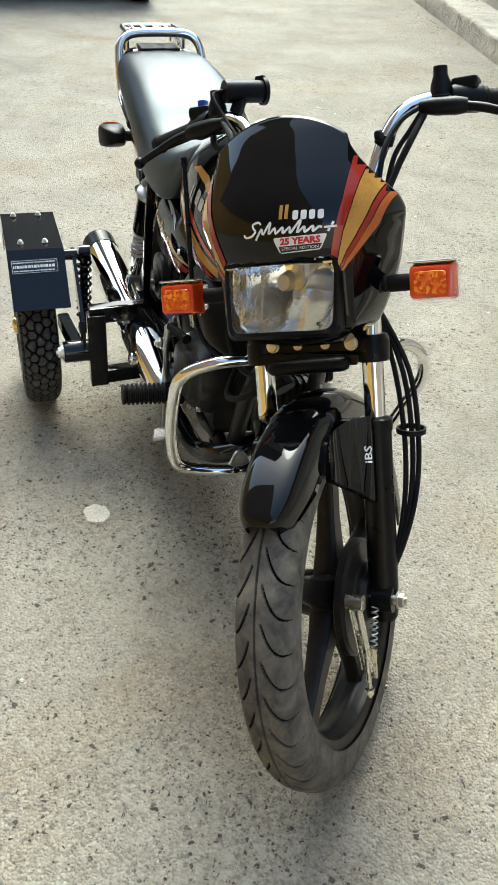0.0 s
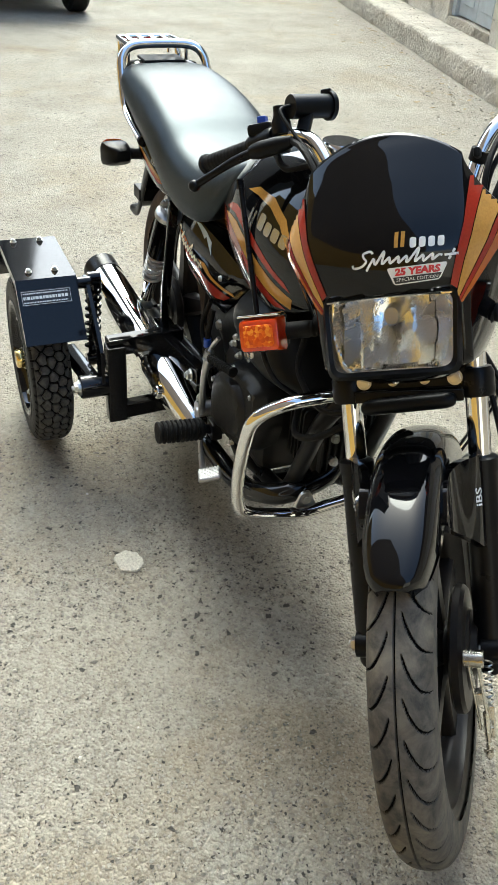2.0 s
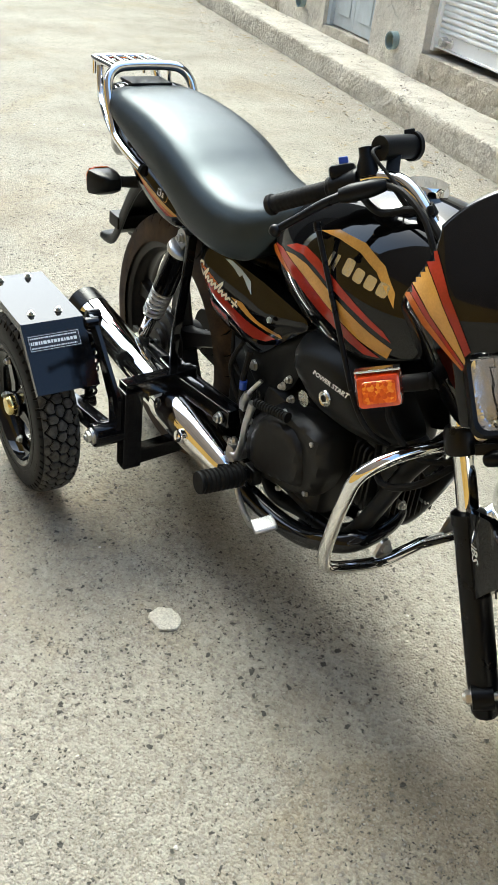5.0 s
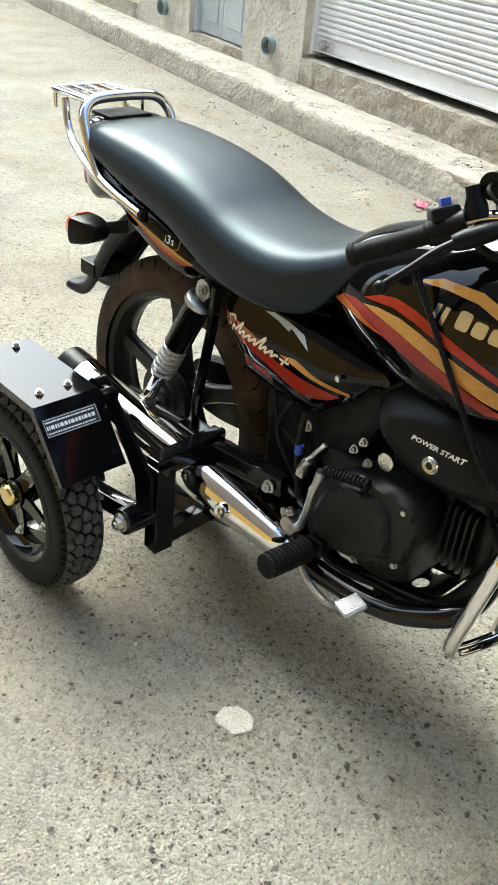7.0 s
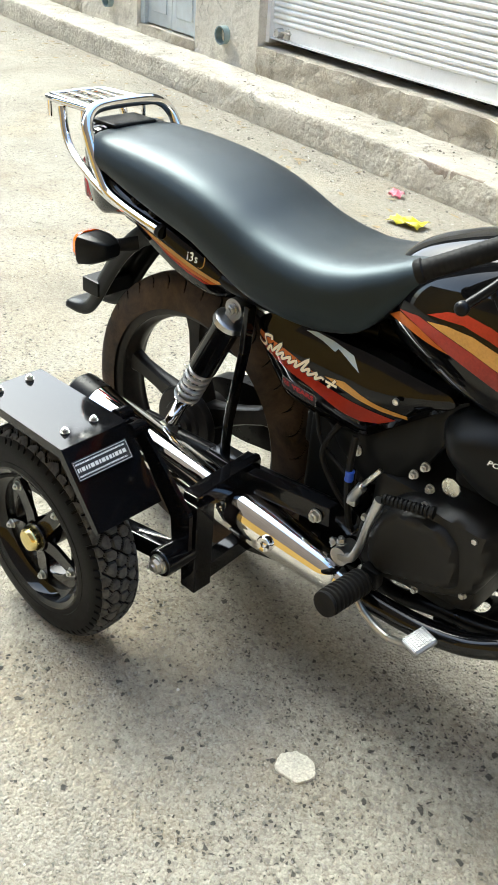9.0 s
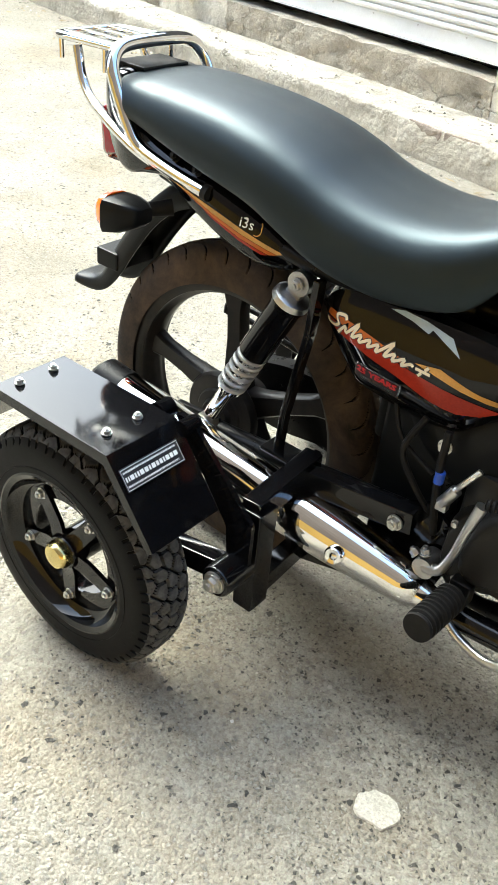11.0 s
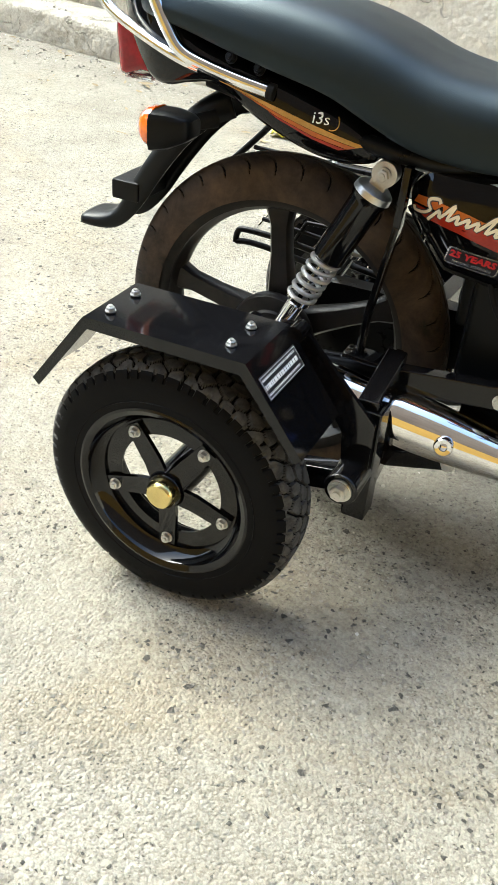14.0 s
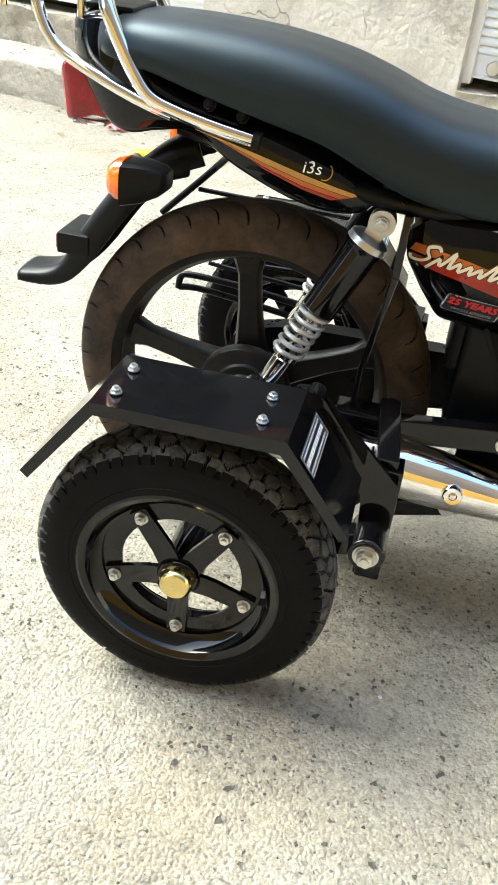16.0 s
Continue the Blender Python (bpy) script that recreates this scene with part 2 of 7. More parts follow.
ENGINE = plain("black_engine_paint", (0.007, 0.007, 0.007), 0.46, 0.0, 0.3, 22, 420, 0.3, 0.0004, dust=0.03, dust_col=(0.12, 0.10, 0.08), spec=0.30)
RUBBER = plain("black_rubber", (0.007, 0.007, 0.007), 0.62, 0.0, 0.25, 25, 500, 0.3, 0.0005, dust=0.02, spec=0.14)
OLDTYRE = plain("dusty_tyre_rubber", (0.042, 0.041, 0.039), 0.72, 0.0, 0.35, 15, 420, 0.35, 0.0006, dust=0.9, dust_col=(0.205, 0.182, 0.145), spec=0.25)
REARTYRE = plain("brown_dusty_tyre_rubber", (0.014, 0.011, 0.009), 0.72, 0.0, 0.4, 7, 420, 0.35, 0.0006, dust=0.85, dust_col=(0.125, 0.085, 0.055), spec=0.25)
NEWTYRE = plain("new_tyre_rubber", (0.003, 0.003, 0.0035), 0.42, 0.0, 0.25, 20, 420, 0.3, 0.0005, dust=0.004, spec=0.07)
# lighter grey than the sidewall, all round the tread
NEWTREAD = plain("grey_tread_rubber", (0.018, 0.018, 0.0175), 0.6, 0.0, 0.35, 30, 420, 0.35, 0.0006, dust=0.55, dust_col=(0.17, 0.16, 0.145), spec=0.25)
VINYL = plain("black_seat_vinyl", (0.003, 0.0042, 0.0055), 0.42, 0.0, 0.15, 5, 950, 0.40, 0.0005, rvary=0.2, dust=0.006, spec=0.42)
# the sheen is tinted blue here in place of a bluer sky's reflection
VINYL.node_tree.nodes["Principled BSDF"].inputs["Specular Tint"].default_value = (0.66, 0.88, 1.0, 1.0)
CHROME = plain("chrome", (0.80, 0.79, 0.77), 0.028, 1.0, 0.05, 12, 300, 0.0, rvary=0.5)
STEEL = plain("zinc_steel", (0.62, 0.61, 0.58), 0.28, 1.0, 0.15, 40, 400, 0.1, dust=0.12)
CASTAL = plain("cast_aluminium", (0.46, 0.46, 0.46), 0.33, 1.0, 0.15, 40, 400, 0.25, dust=0.08)
ZINC = plain("pale_zinc_plating", (0.58, 0.56, 0.50), 0.26, 1.0, 0.15, 40, 400, 0.1)
BRASSY = plain("yellow_zinc_plating", (0.72, 0.58, 0.24), 0.20, 1.0, 0.15, 30, 300, 0.05)
SPRING = plain("grey_painted_spring", (0.42, 0.42, 0.42), 0.35, 0.6, 0.12, 40, 300, 0.1, dust=0.15)
RED = plain("red_stripe", (0.27, 0.024, 0.013), 0.08, 0.0, 0.35, 7, 300, 0.0, spec=0.32)
ORANGE = plain("orange_stripe", (0.42, 0.11, 0.022), 0.08, 0.0, 0.3, 7, 300, 0.0, spec=0.32)
GOLD = plain("gold_stripe", (0.48, 0.25, 0.058), 0.08, 0.0, 0.3, 9, 300, 0.0, spec=0.32)
SKYBLUE = plain("pale_blue_stripe", (0.42, 0.52, 0.62), 0.1, 0.0, 0.1, 7, 300, 0.0, coat=0.5)
WHITE = plain("white_print", (0.80, 0.80, 0.78), 0.35, 0.0, 0.06, 20, 300, 0.0)
CREAM = plain("cream_print", (0.78, 0.70, 0.52), 0.35, 0.0, 0.06, 20, 300, 0.0)
CRIMSON = plain("red_print", (0.55, 0.02, 0.03), 0.3, 0.0, 0.1, 20, 300, 0.0)
BLACKPRINT = plain("black_print", (0.012, 0.012, 0.014), 0.3, 0.0, 0.1, 20, 300, 0.0)
SILVER = plain("silver_emblem", (0.55, 0.54, 0.52), 0.25, 0.9, 0.1, 20, 300, 0.0)
LAMPRED = lens_material("orange_red_lens", (0.80, 0.075, 0.008), (0.62, 0.035, 0.006))
AMBER = lens_material("amber_lens", (1.0, 0.22, 0.008), (0.85, 0.075, 0.006))
FACET = facet_material("amber_facets")
# dust-free rubber, darkened further to stand in for shade inside the tread cuts
GROOVE_SHADE = plain("groove_shade_rubber", (0.003, 0.003, 0.003), 0.8, spec=0.1)
REDLENS = lens_material("red_lens", (0.36, 0.003, 0.010), (0.24, 0.002, 0.007))
REDLENS.node_tree.nodes["Principled BSDF"].inputs["Coat Weight"].default_value = 0.1
CLEAR = glass_material("clear_lens", (0.97, 0.98, 0.98), 0.0)
REFLECTOR = plain("reflector_silver", (0.84, 0.84, 0.83), 0.05, 1.0, 0.04, 12, 120, 0.25, 0.002)
BLUE = plain("blue_switch_plastic", (0.02, 0.07, 0.42), 0.35)
LIME = plain("white_splash", (0.72, 0.68, 0.57), 0.85, 0.0, 0.2, 130, 420, 1.0, 0.004, dust=0.75, dust_col=(0.24, 0.21, 0.165))
YELLOW = plain("yellow_wrapper", (0.75, 0.66, 0.05), 0.3, 0.0, 0.12, 30, 200, 0.1)
PINK = plain("pink_wrapper", (0.75, 0.22, 0.28), 0.35, 0.0, 0.3, 40, 200, 0.1)
CARPAINT = plain("dark_car_paint", (0.006, 0.0065, 0.007), 0.12, 0.0, 0.2, 5, 300, 0.0, coat=0.5, dust=0.15)

# mesh helpers
def part(name, bm, material, parent, label="", smooth=40):
    """Links a bmesh as one mesh object under a thing or under a part."""
    bmesh.ops.recalc_face_normals(bm, faces=bm.faces[:])
    me = bpy.data.meshes.new(name)
    bm.to_mesh(me)
    bm.free()
    for mt in material if isinstance(material, (list, tuple)) else [material]:
        me.materials.append(mt)
    if smooth:
        me.polygons.foreach_set("use_smooth", [True] * len(me.polygons))
        me.set_sharp_from_angle(angle=radians(smooth))
    ob = new(name, me)
    if parent:
        ob.parent = parent
    if label:
        ob["label"] = label
    if smooth and len(me.polygons) < 700:
        ob.modifiers.new("normals", "WEIGHTED_NORMAL").keep_sharp = True
    return ob


def curve_points(pts, steps=6, closed=False):
    """Catmull-Rom through the points."""
    p = [Vector(q) for q in pts]
    n, out = len(p), []
    for i in range(n if closed else n - 1):
        if closed:
            a, b, c, d = p[i - 1], p[i], p[(i + 1) % n], p[(i + 2) % n]
        else:
            a, b, c, d = p[max(i - 1, 0)], p[i], p[i + 1], p[min(i + 2, n - 1)]
        for k in range(steps):
            t = k / steps
            out.append(0.5 * (2 * b + (c - a) * t + (2 * a - 5 * b + 4 * c - d) * t * t + (3 * b - a - 3 * c + d) * t ** 3))
    if not closed:
        out.append(p[-1])
    return out


def loft(bm, rings, caps=True, closed=True, loop=False):
    rows = [[bm.verts.new(q) for q in r] for r in rings]
    n = len(rows[0])
    for i in range(len(rows) if loop else len(rows) - 1):
        a, b = rows[i], rows[(i + 1) % len(rows)]
        for j in range(n if closed else n - 1):
            bm.faces.new((a[j], a[(j + 1) % n], b[(j + 1) % n], b[j]))
    if caps and closed and not loop:
        bm.faces.new(rows[0][::-1])
        bm.faces.new(rows[-1])
    return rows


def tube(bm, pts, r, n=12, steps=6, closed=False, caps=True):
    """A round tube along a smooth line; r is one radius or one for each point given."""
    line = curve_points(pts, steps, closed) if steps else [Vector(q) for q in pts]
    m = len(line)
    if isinstance(r, (int, float)):
        rad = [r] * m
    else:
        k = (len(r) - 1) / max(1, m - 1)
        rad = []
        for i in range(m):
            f = i * k
            j = min(int(f), len(r) - 2)
            rad.append(r[j] + (r[j + 1] - r[j]) * (f - j))
    up, rings, last = None, [], None
    for i, q in enumerate(line):
        d = (line[(i + 1) % m] - line[i - 1]) if closed else (line[min(i + 1, m - 1)] - line[max(i - 1, 0)])
        d.normalize()
        if up is None:
            up = d.orthogonal().normalized()
        else:
            up = (up - d * up.dot(d)).normalized()
        side = d.cross(up)
        rings.append([q + rad[i] * (math.cos(a) * up + math.sin(a) * side) for a in (2 * math.pi * k / n for k in range(n))])
    loft(bm, rings, caps, True, closed)
    return bm


def basis(axis):
    w = Vector(axis).normalized()
    u = w.orthogonal().normalized()
    return u, w.cross(u), w


def lathe(bm, prof, at, axis, n=40, closed=False, sweep=2 * math.pi, turn=0.0):
    """Turns a profile of (radius, height along the axis)."""
    u, v, w = basis(axis)
    at = Vector(at)
    full = abs(sweep - 2 * math.pi) < 1e-6
    k = n if full else n + 1
    rings = []
    for i in range(k):
        a = turn + sweep * i / n
        d = math.cos(a) * u + math.sin(a) * v
        rings.append([at + d * r + w * h for r, h in prof])
    rows = [[bm.verts.new(q) for q in r] for r in rings]
    m = len(prof)
    for i in range(k if full else k - 1):
        a, b = rows[i], rows[(i + 1) % k]
        for j in range(m if closed else m - 1):
            j2 = (j + 1) % m
            bm.faces.new((a[j], b[j], b[j2], a[j2]))
    if not closed and full:
        for j in (0, m - 1):
            if prof[j][0] > 1e-5:
                bm.faces.new([r[j] for r in (rows if j == 0 else rows[::-1])])
    bmesh.ops.remove_doubles(bm, verts=bm.verts[:], dist=1e-6)
    return bm


def rod(bm, a, b, r, n=12, r2=None):
    """A straight round bar from a to b."""
    a, b = Vector(a), Vector(b)
    u, v, w = basis(b - a)
    r2 = r if r2 is None else r2
    rings = [[q + k * (math.cos(t) * u + math.sin(t) * v) for t in (2 * math.pi * i / n for i in range(n))] for q, k in ((a, r), (b, r2))]
    loft(bm, rings)
    return bm


def block(bm, lo, hi, bevel=0.0, m=None, seg=2):
    b2 = bmesh.new()
    bmesh.ops.create_cube(b2, size=1)
    for v in b2.verts:
        v.co = Vector([lo[i] + (v.co[i] + 0.5) * (hi[i] - lo[i]) for i in range(3)])
    if bevel:
        bmesh.ops.bevel(b2, geom=b2.edges[:], offset=bevel, segments=seg, affect="EDGES", profile=0.5)
    if m is not None:
        b2.transform(m)
    join(bm, b2)
    return bm


def join(bm, other):
    vs = {v: bm.verts.new(v.co) for v in other.verts}
    for f in other.faces:
        bm.faces.new([vs[v] for v in f.verts])
    other.free()


def hexnut(bm, at, axis, r=0.008, h=0.007, stud=True):
    lathe(bm, [(0.0, 0), (r * 1.25, 0), (r * 1.25, h * 0.25), (0, h * 0.25)], at, axis, 16)
    u, v, w = basis(axis)
    at = Vector(at)
    rings = [[at + w * z + k * (math.cos(a) * u + math.sin(a) * v) for a in (math.pi * i / 3 for i in range(6))] for z, k in ((h * 0.25, r), (h * 0.9, r), (h, r * 0.88))]
    loft(bm, rings)
    if stud:
        rod(bm, at + w * h * 0.9, at + w * h * 1.35, r * 0.5, 10)
    return bm


def bar(bm, a, b, wide, deep, up=(0, 0, 1), bevel=0.002):
    """A square-section bar from a to b."""
    a, b = Vector(a), Vector(b)
    w = (b - a).normalized()
    u = Vector(up) - w * w.dot(Vector(up))
    u.normalize()
    v = w.cross(u)
    m = Matrix((v, u, w)).transposed().to_4x4()
    m.translation = a
    return block(bm, (-wide / 2, -deep / 2, 0), (wide / 2, deep / 2, (b - a).length), bevel, m)


def sheet(bm, poly, grid=0.012):
    """A flat polygon, cut into a grid."""
    b2 = bmesh.new()
    b2.faces.new([b2.verts.new((x, y, 0)) for x, y in poly])
    cut_grid(b2, grid)
    join(bm, b2)
    return bm


def cut_grid(b2, grid):
    xs, ys = [v.co.x for v in b2.verts], [v.co.y for v in b2.verts]
    for lo, hi, nrm in ((min(xs), max(xs), (1, 0, 0)), (min(ys), max(ys), (0, 1, 0))):
        k = math.ceil(lo / grid)
        while k * grid < hi:
            bmesh.ops.bisect_plane(b2, geom=b2.verts[:] + b2.edges[:] + b2.faces[:], dist=1e-6, plane_co=Vector(nrm) * (k * grid), plane_no=nrm)
            k += 1


def seg_dist(p, a, b):
    d = (b[0] - a[0], b[1] - a[1])
    t = max(0, min(1, ((p[0] - a[0]) * d[0] + (p[1] - a[1]) * d[1]) / (d[0] ** 2 + d[1] ** 2 + 1e-12)))
    return math.hypot(p[0] - a[0] - t * d[0], p[1] - a[1] - t * d[1])


def rounded(poly, r, n=4):
    """The polygon with its corners rounded."""
    out, k = [], len(poly)
    for i in range(k):
        p, a, b = Vector(poly[i]), Vector(poly[i - 1]), Vector(poly[(i + 1) % k])
        ra = min(r, (a - p).length * 0.45)
        rb = min(r, (b - p).length * 0.45)
        s, e = p + (a - p).normalized() * ra, p + (b - p).normalized() * rb
        for j in range(n + 1):
            t = j / n
            q = s * (1 - t) ** 2 + p * 2 * t * (1 - t) + e * t * t
            out.append((q.x, q.y))
    return out


def panel(poly, y0, bulge, edge, thick, side=-1, grid=0.012, lean=0.0):
    """A moulded side panel: outline in x and z, bulging out to one side."""
    bm = bmesh.new()
    sheet(bm, poly, grid)
    rim = [(poly[i], poly[(i + 1) % len(poly)]) for i in range(len(poly))]
    zm = sum(p[1] for p in poly) / len(poly)
    for v in bm.verts:
        d = min(seg_dist((v.co.x, v.co.y), a, b) for a, b in rim)
        t = min(1, d / edge)
        k = 1 - (1 - t) ** 2
        v.co = Vector((v.co.x, side * (y0 + bulge * k + lean * (v.co.y - zm)), v.co.y))
    bmesh.ops.triangulate(bm, faces=[f for f in bm.faces if len(f.verts) > 4])
    back = bmesh.ops.extrude_face_region(bm, geom=bm.faces[:])
    for v in [g for g in back["geom"] if isinstance(g, bmesh.types.BMVert)]:
        v.co.y = side * (y0 - thick)
    return bm


def tree_of(ob):
    me = ob.data
    return BVHTree.FromPolygons([v.co.copy() for v in me.vertices], [tuple(p.vertices) for p in me.polygons])


def lay(name, shapes, at, ex, ey, way, tree, material, parent, lift=0.0007, grid=0.010, label=""):
    """Prints flat shapes onto a curved surface, along the direction given."""
    bm = bmesh.new()
    at, ex, ey, way = Vector(at), Vector(ex), Vector(ey), Vector(way).normalized()
    for s in shapes:
        if isinstance(s, bmesh.types.BMesh):
            cut_grid(s, grid)
            join(bm, s)
        else:
            sheet(bm, s, grid)
    bmesh.ops.triangulate(bm, faces=[f for f in bm.faces if len(f.verts) > 4])
    lost = []
    for v in bm.verts:
        p = at + ex * v.co.x + ey * v.co.y
        hit, nrm, _, _ = tree.ray_cast(p - way * 0.4, way)
        if hit is None:
            lost.append(v)
            hit, nrm, _, _ = tree.find_nearest(p)
        if nrm.dot(way) > 0:
            nrm = -nrm
        v.co = hit + nrm * lift
    bmesh.ops.delete(bm, geom=lost, context="VERTS")
    ob = part(name, bm, material, parent, label)
    ob.data.flip_normals() if ob.data.polygons and ob.data.polygons[0].normal.dot(way) > 0 else None
    return ob


def words(text, size, shear=0.0, align="CENTER", wide=1.0, bold=0.0):
    cu = bpy.data.curves.new("text", "FONT")
    cu.body, cu.size, cu.shear, cu.align_x, cu.align_y = text, size, shear, align, "CENTER"
    cu.resolution_u, cu.offset = 2, bold
    ob = new("text", cu)
    me = bpy.data.meshes.new_from_object(ob)
    bm = bmesh.new()
    bm.from_mesh(me)
    for v in bm.verts:
        v.co.x *= wide
        v.co.z = 0
    bpy.data.objects.remove(ob)
    bpy.data.curves.remove(cu)
    bpy.data.meshes.remove(me)
    return bm


def oblong(x0, y0, x1, y1, slant=0.0, r=0.0):
    p = [(x0, y0), (x1, y0), (x1 + slant, y1), (x0 + slant, y1)]
    return rounded(p, r, 3) if r else p


def ribbon(bm, pts, wide, steps=5):
    """A flat stroke of even width along a smooth line."""
    line = curve_points([(x, y, 0) for x, y in pts], steps)
    rows = []
    for i, p in enumerate(line):
        d = (line[min(i + 1, len(line) - 1)] - line[max(i - 1, 0)]).normalized()
        q = Vector((-d.y, d.x, 0)) * wide / 2
        rows.append((bm.verts.new(p - q), bm.verts.new(p + q)))
    for a, b in zip(rows, rows[1:]):
        bm.faces.new((a[0], b[0], b[1], a[1]))


def scribble(length, tall, slant, wide, at=(0.0, 0.0), tilt=0.0, flip=1):
    """A sloping word mark as one wavy stroke, centred on a point."""
    bm = bmesh.new()
    first = [(0.125, 0.86), (0.085, 1.05), (0.025, 0.92), (0.045, 0.62), (0.085, 0.35), (0.055, 0.0), (-0.02, -0.08), (-0.05, 0.15)]
    wave = [(0.125, -0.35), (0.155, 0.50), (0.195, 0.08), (0.235, 1.0), (0.262, 0.10), (0.315, 0.52), (0.345, 0.08), (0.405, 0.52), (0.430, 0.08), (0.485, 0.52), (0.515, 0.06), (0.575, 1.05),
            (0.590, 0.08), (0.645, 0.50), (0.672, 0.06), (0.735, 0.52), (0.755, 0.10), (0.80, 0.42), (0.835, 0.36)]
    for pts in (first, wave):
        ribbon(bm, [((x - 0.46) * length + slant * y * tall, (y - 0.4) * tall) for x, y in pts], wide)
    for a, b in (((0.855, 0.36), (0.985, 0.40)),):
        ribbon(bm, [((a[0] - 0.46) * length + slant * a[1] * tall, (a[1] - 0.4) * tall), ((b[0] - 0.46) * length + slant * b[1] * tall, (b[1] - 0.4) * tall)], wide, 2)
    for a, b in (((0.915, 0.02), (0.92, 0.27)), ((0.925, 0.50), (0.93, 0.76))):
        ribbon(bm, [((a[0] - 0.46) * length + slant * a[1] * tall, (a[1] - 0.4) * tall), ((b[0] - 0.46) * length + slant * b[1] * tall, (b[1] - 0.4) * tall)], wide, 2)
    c, sn = math.cos(tilt), math.sin(tilt)
    for v in bm.verts:
        x, y = v.co.x, v.co.y
        v.co.x, v.co.y = at[0] + flip * (x * c - y * sn), at[1] + x * sn + y * c
    return bm


def tyre(name, R, width, tall, tread, material, parent, at, turn, label="", nt=480, na=36, reach=0.60, face=0.1, square=2.6, crown=None):
    """A tyre with its tread cut in; tread(angle, v) gives the depth of the groove there. at: the hub; turn: 3 x 3 of the wheel's axes."""
    co, faces, cut, top = [], [], [], []
    for i in range(nt):
        th = 2 * math.pi * i / nt
        c, s = math.cos(th), math.sin(th)
        for j in range(na):
            a = math.pi * reach * (2 * j / (na - 1) - 1)
            ca, sa = math.cos(a), math.sin(a)
            k = (abs(ca) ** square + abs(sa) ** square) ** (-1 / square)
            v, r = width / 2 * sa * k, R - tall + tall * ca * k
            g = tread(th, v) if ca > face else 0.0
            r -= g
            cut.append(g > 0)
            top.append(ca > face + 0.12)
            co.append(turn @ Vector((r * c, v, r * s)) + at)
    for i in range(nt):
        for j in range(na - 1):
            a, b = i * na + j, ((i + 1) % nt) * na + j
            faces.append((a, a + 1, b + 1, b))
    me = bpy.data.meshes.new(name)
    me.from_pydata(co, [], faces)
    me.materials.append(material)
    # cut faces take the near-black rubber, groove shade put into the colour
    me.materials.append(GROOVE_SHADE)
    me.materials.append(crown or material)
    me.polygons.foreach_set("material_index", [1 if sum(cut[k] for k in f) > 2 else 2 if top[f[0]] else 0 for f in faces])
    me.polygons.foreach_set("use_smooth", [True] * len(faces))
    me.set_sharp_from_angle(angle=radians(38))
    ob = new(name, me)
    ob.parent = parent
    if label:
        ob["label"] = label
    return ob

# the street; the kerb's own frame has s along it and n across it
KM = Matrix.Rotation(radians(-13.004), 4, "Z")


def structure(name, bm, material, label="", smooth=40):
    ob = part(name, bm, material, None, label, smooth)
    return tagged(ob, kind="structure", category=name.split("_")[0])


def ground_mesh():
    bm = bmesh.new()
    ticks = [-600, -120, -40, -20] + [x * 0.5 for x in range(-20, 21)] + [20, 40, 120, 600]
    g = [[bm.verts.new((x, y, -0.004 * noise.noise(Vector((x * 0.7, y * 0.7, 1.3))) * min(1, max(0, math.hypot(x - 0.6, y + 0.1) - 1.2)))) for y in ticks] for x in ticks]
    for i in range(len(ticks) - 1):
        for j in range(len(ticks) - 1):
            bm.faces.new((g[i][j], g[i + 1][j], g[i + 1][j + 1], g[i][j + 1]))
    return bm


structure("ground", ground_mesh(), ROAD, "worn grey road with dark stones set in it")


def rough_strip(s0, s1, profile, step, amount, seed, close=True):
    """A strip along the kerb's line with a battered face; the profile is in n and z."""
    bm = bmesh.new()
    k = max(2, int((s1 - s0) / step))
    rings = []
    for i in range(k + 1):
        s = s0 + (s1 - s0) * i / k
        row = []
        for n, z in profile:
            q = Vector((s * 3.1, n * 9, z * 9 + seed))
            f = amount * (noise.noise(q) + 0.6 * noise.noise(q * 3.3) + 0.4 * noise.noise(q * 7.7))
            chip = max(0.0, noise.noise(Vector((s * 5.3, seed, z * 6))) - 0.25) * amount * 2.2
            row.append(KM @ Vector((s, n + f * 0.8 + chip, z + (f * 0.45 - chip * 0.35 if z > 0.02 else -0.01))))
        rings.append(row)
    loft(bm, rings, close, close)
    return bm


structure("kerb", rough_strip(-14, 7, [(2.264, -0.02), (2.262, 0.03), (2.264, 0.07), (2.266, 0.10), (2.268, 0.125), (2.270, 0.148), (2.278, 0.160), (2.295, 0.164), (2.33, 0.165),
                                       (2.40, 0.166), (2.50, 0.167), (2.66, 0.168), (2.66, -0.02)], 0.022, 0.012, 2.0), KERB, "battered grey cement kerb step", 60)


def brick_mesh():
    bm = bmesh.new()
    block(bm, (-0.105, -0.05, -0.034), (0.105, 0.05, 0.034), 0.011, None, 2)
    for v in bm.verts:
        v.co += 0.005 * noise.noise_vector(v.co * 31)
    me = bpy.data.meshes.new("brick")
    bm.to_mesh(me)
    bm.free()
    me.materials.append(BRICK)
    return me


# wall pieces between the openings: s from, s to, height of the foot
TOP = 2.6
kerb_ob = bpy.data.objects["kerb"]


def wall_piece(name, s0, s1, z0, z1, n0=2.61, depth=0.24, amount=0.010, seed=1.0, material=PLASTER, label="weathered plaster wall", step=0.05):
    zs = [z0 + (min(z1, 1.5) - z0) * i / 16 for i in range(17)] + ([z1] if z1 > 1.5 else [])
    bm = rough_strip(s0, s1, [(n0, z) for z in zs] + [(n0 + depth, z1), (n0 + depth, z0)], step, amount, seed)
    return structure(name, bm, material, label, 60)


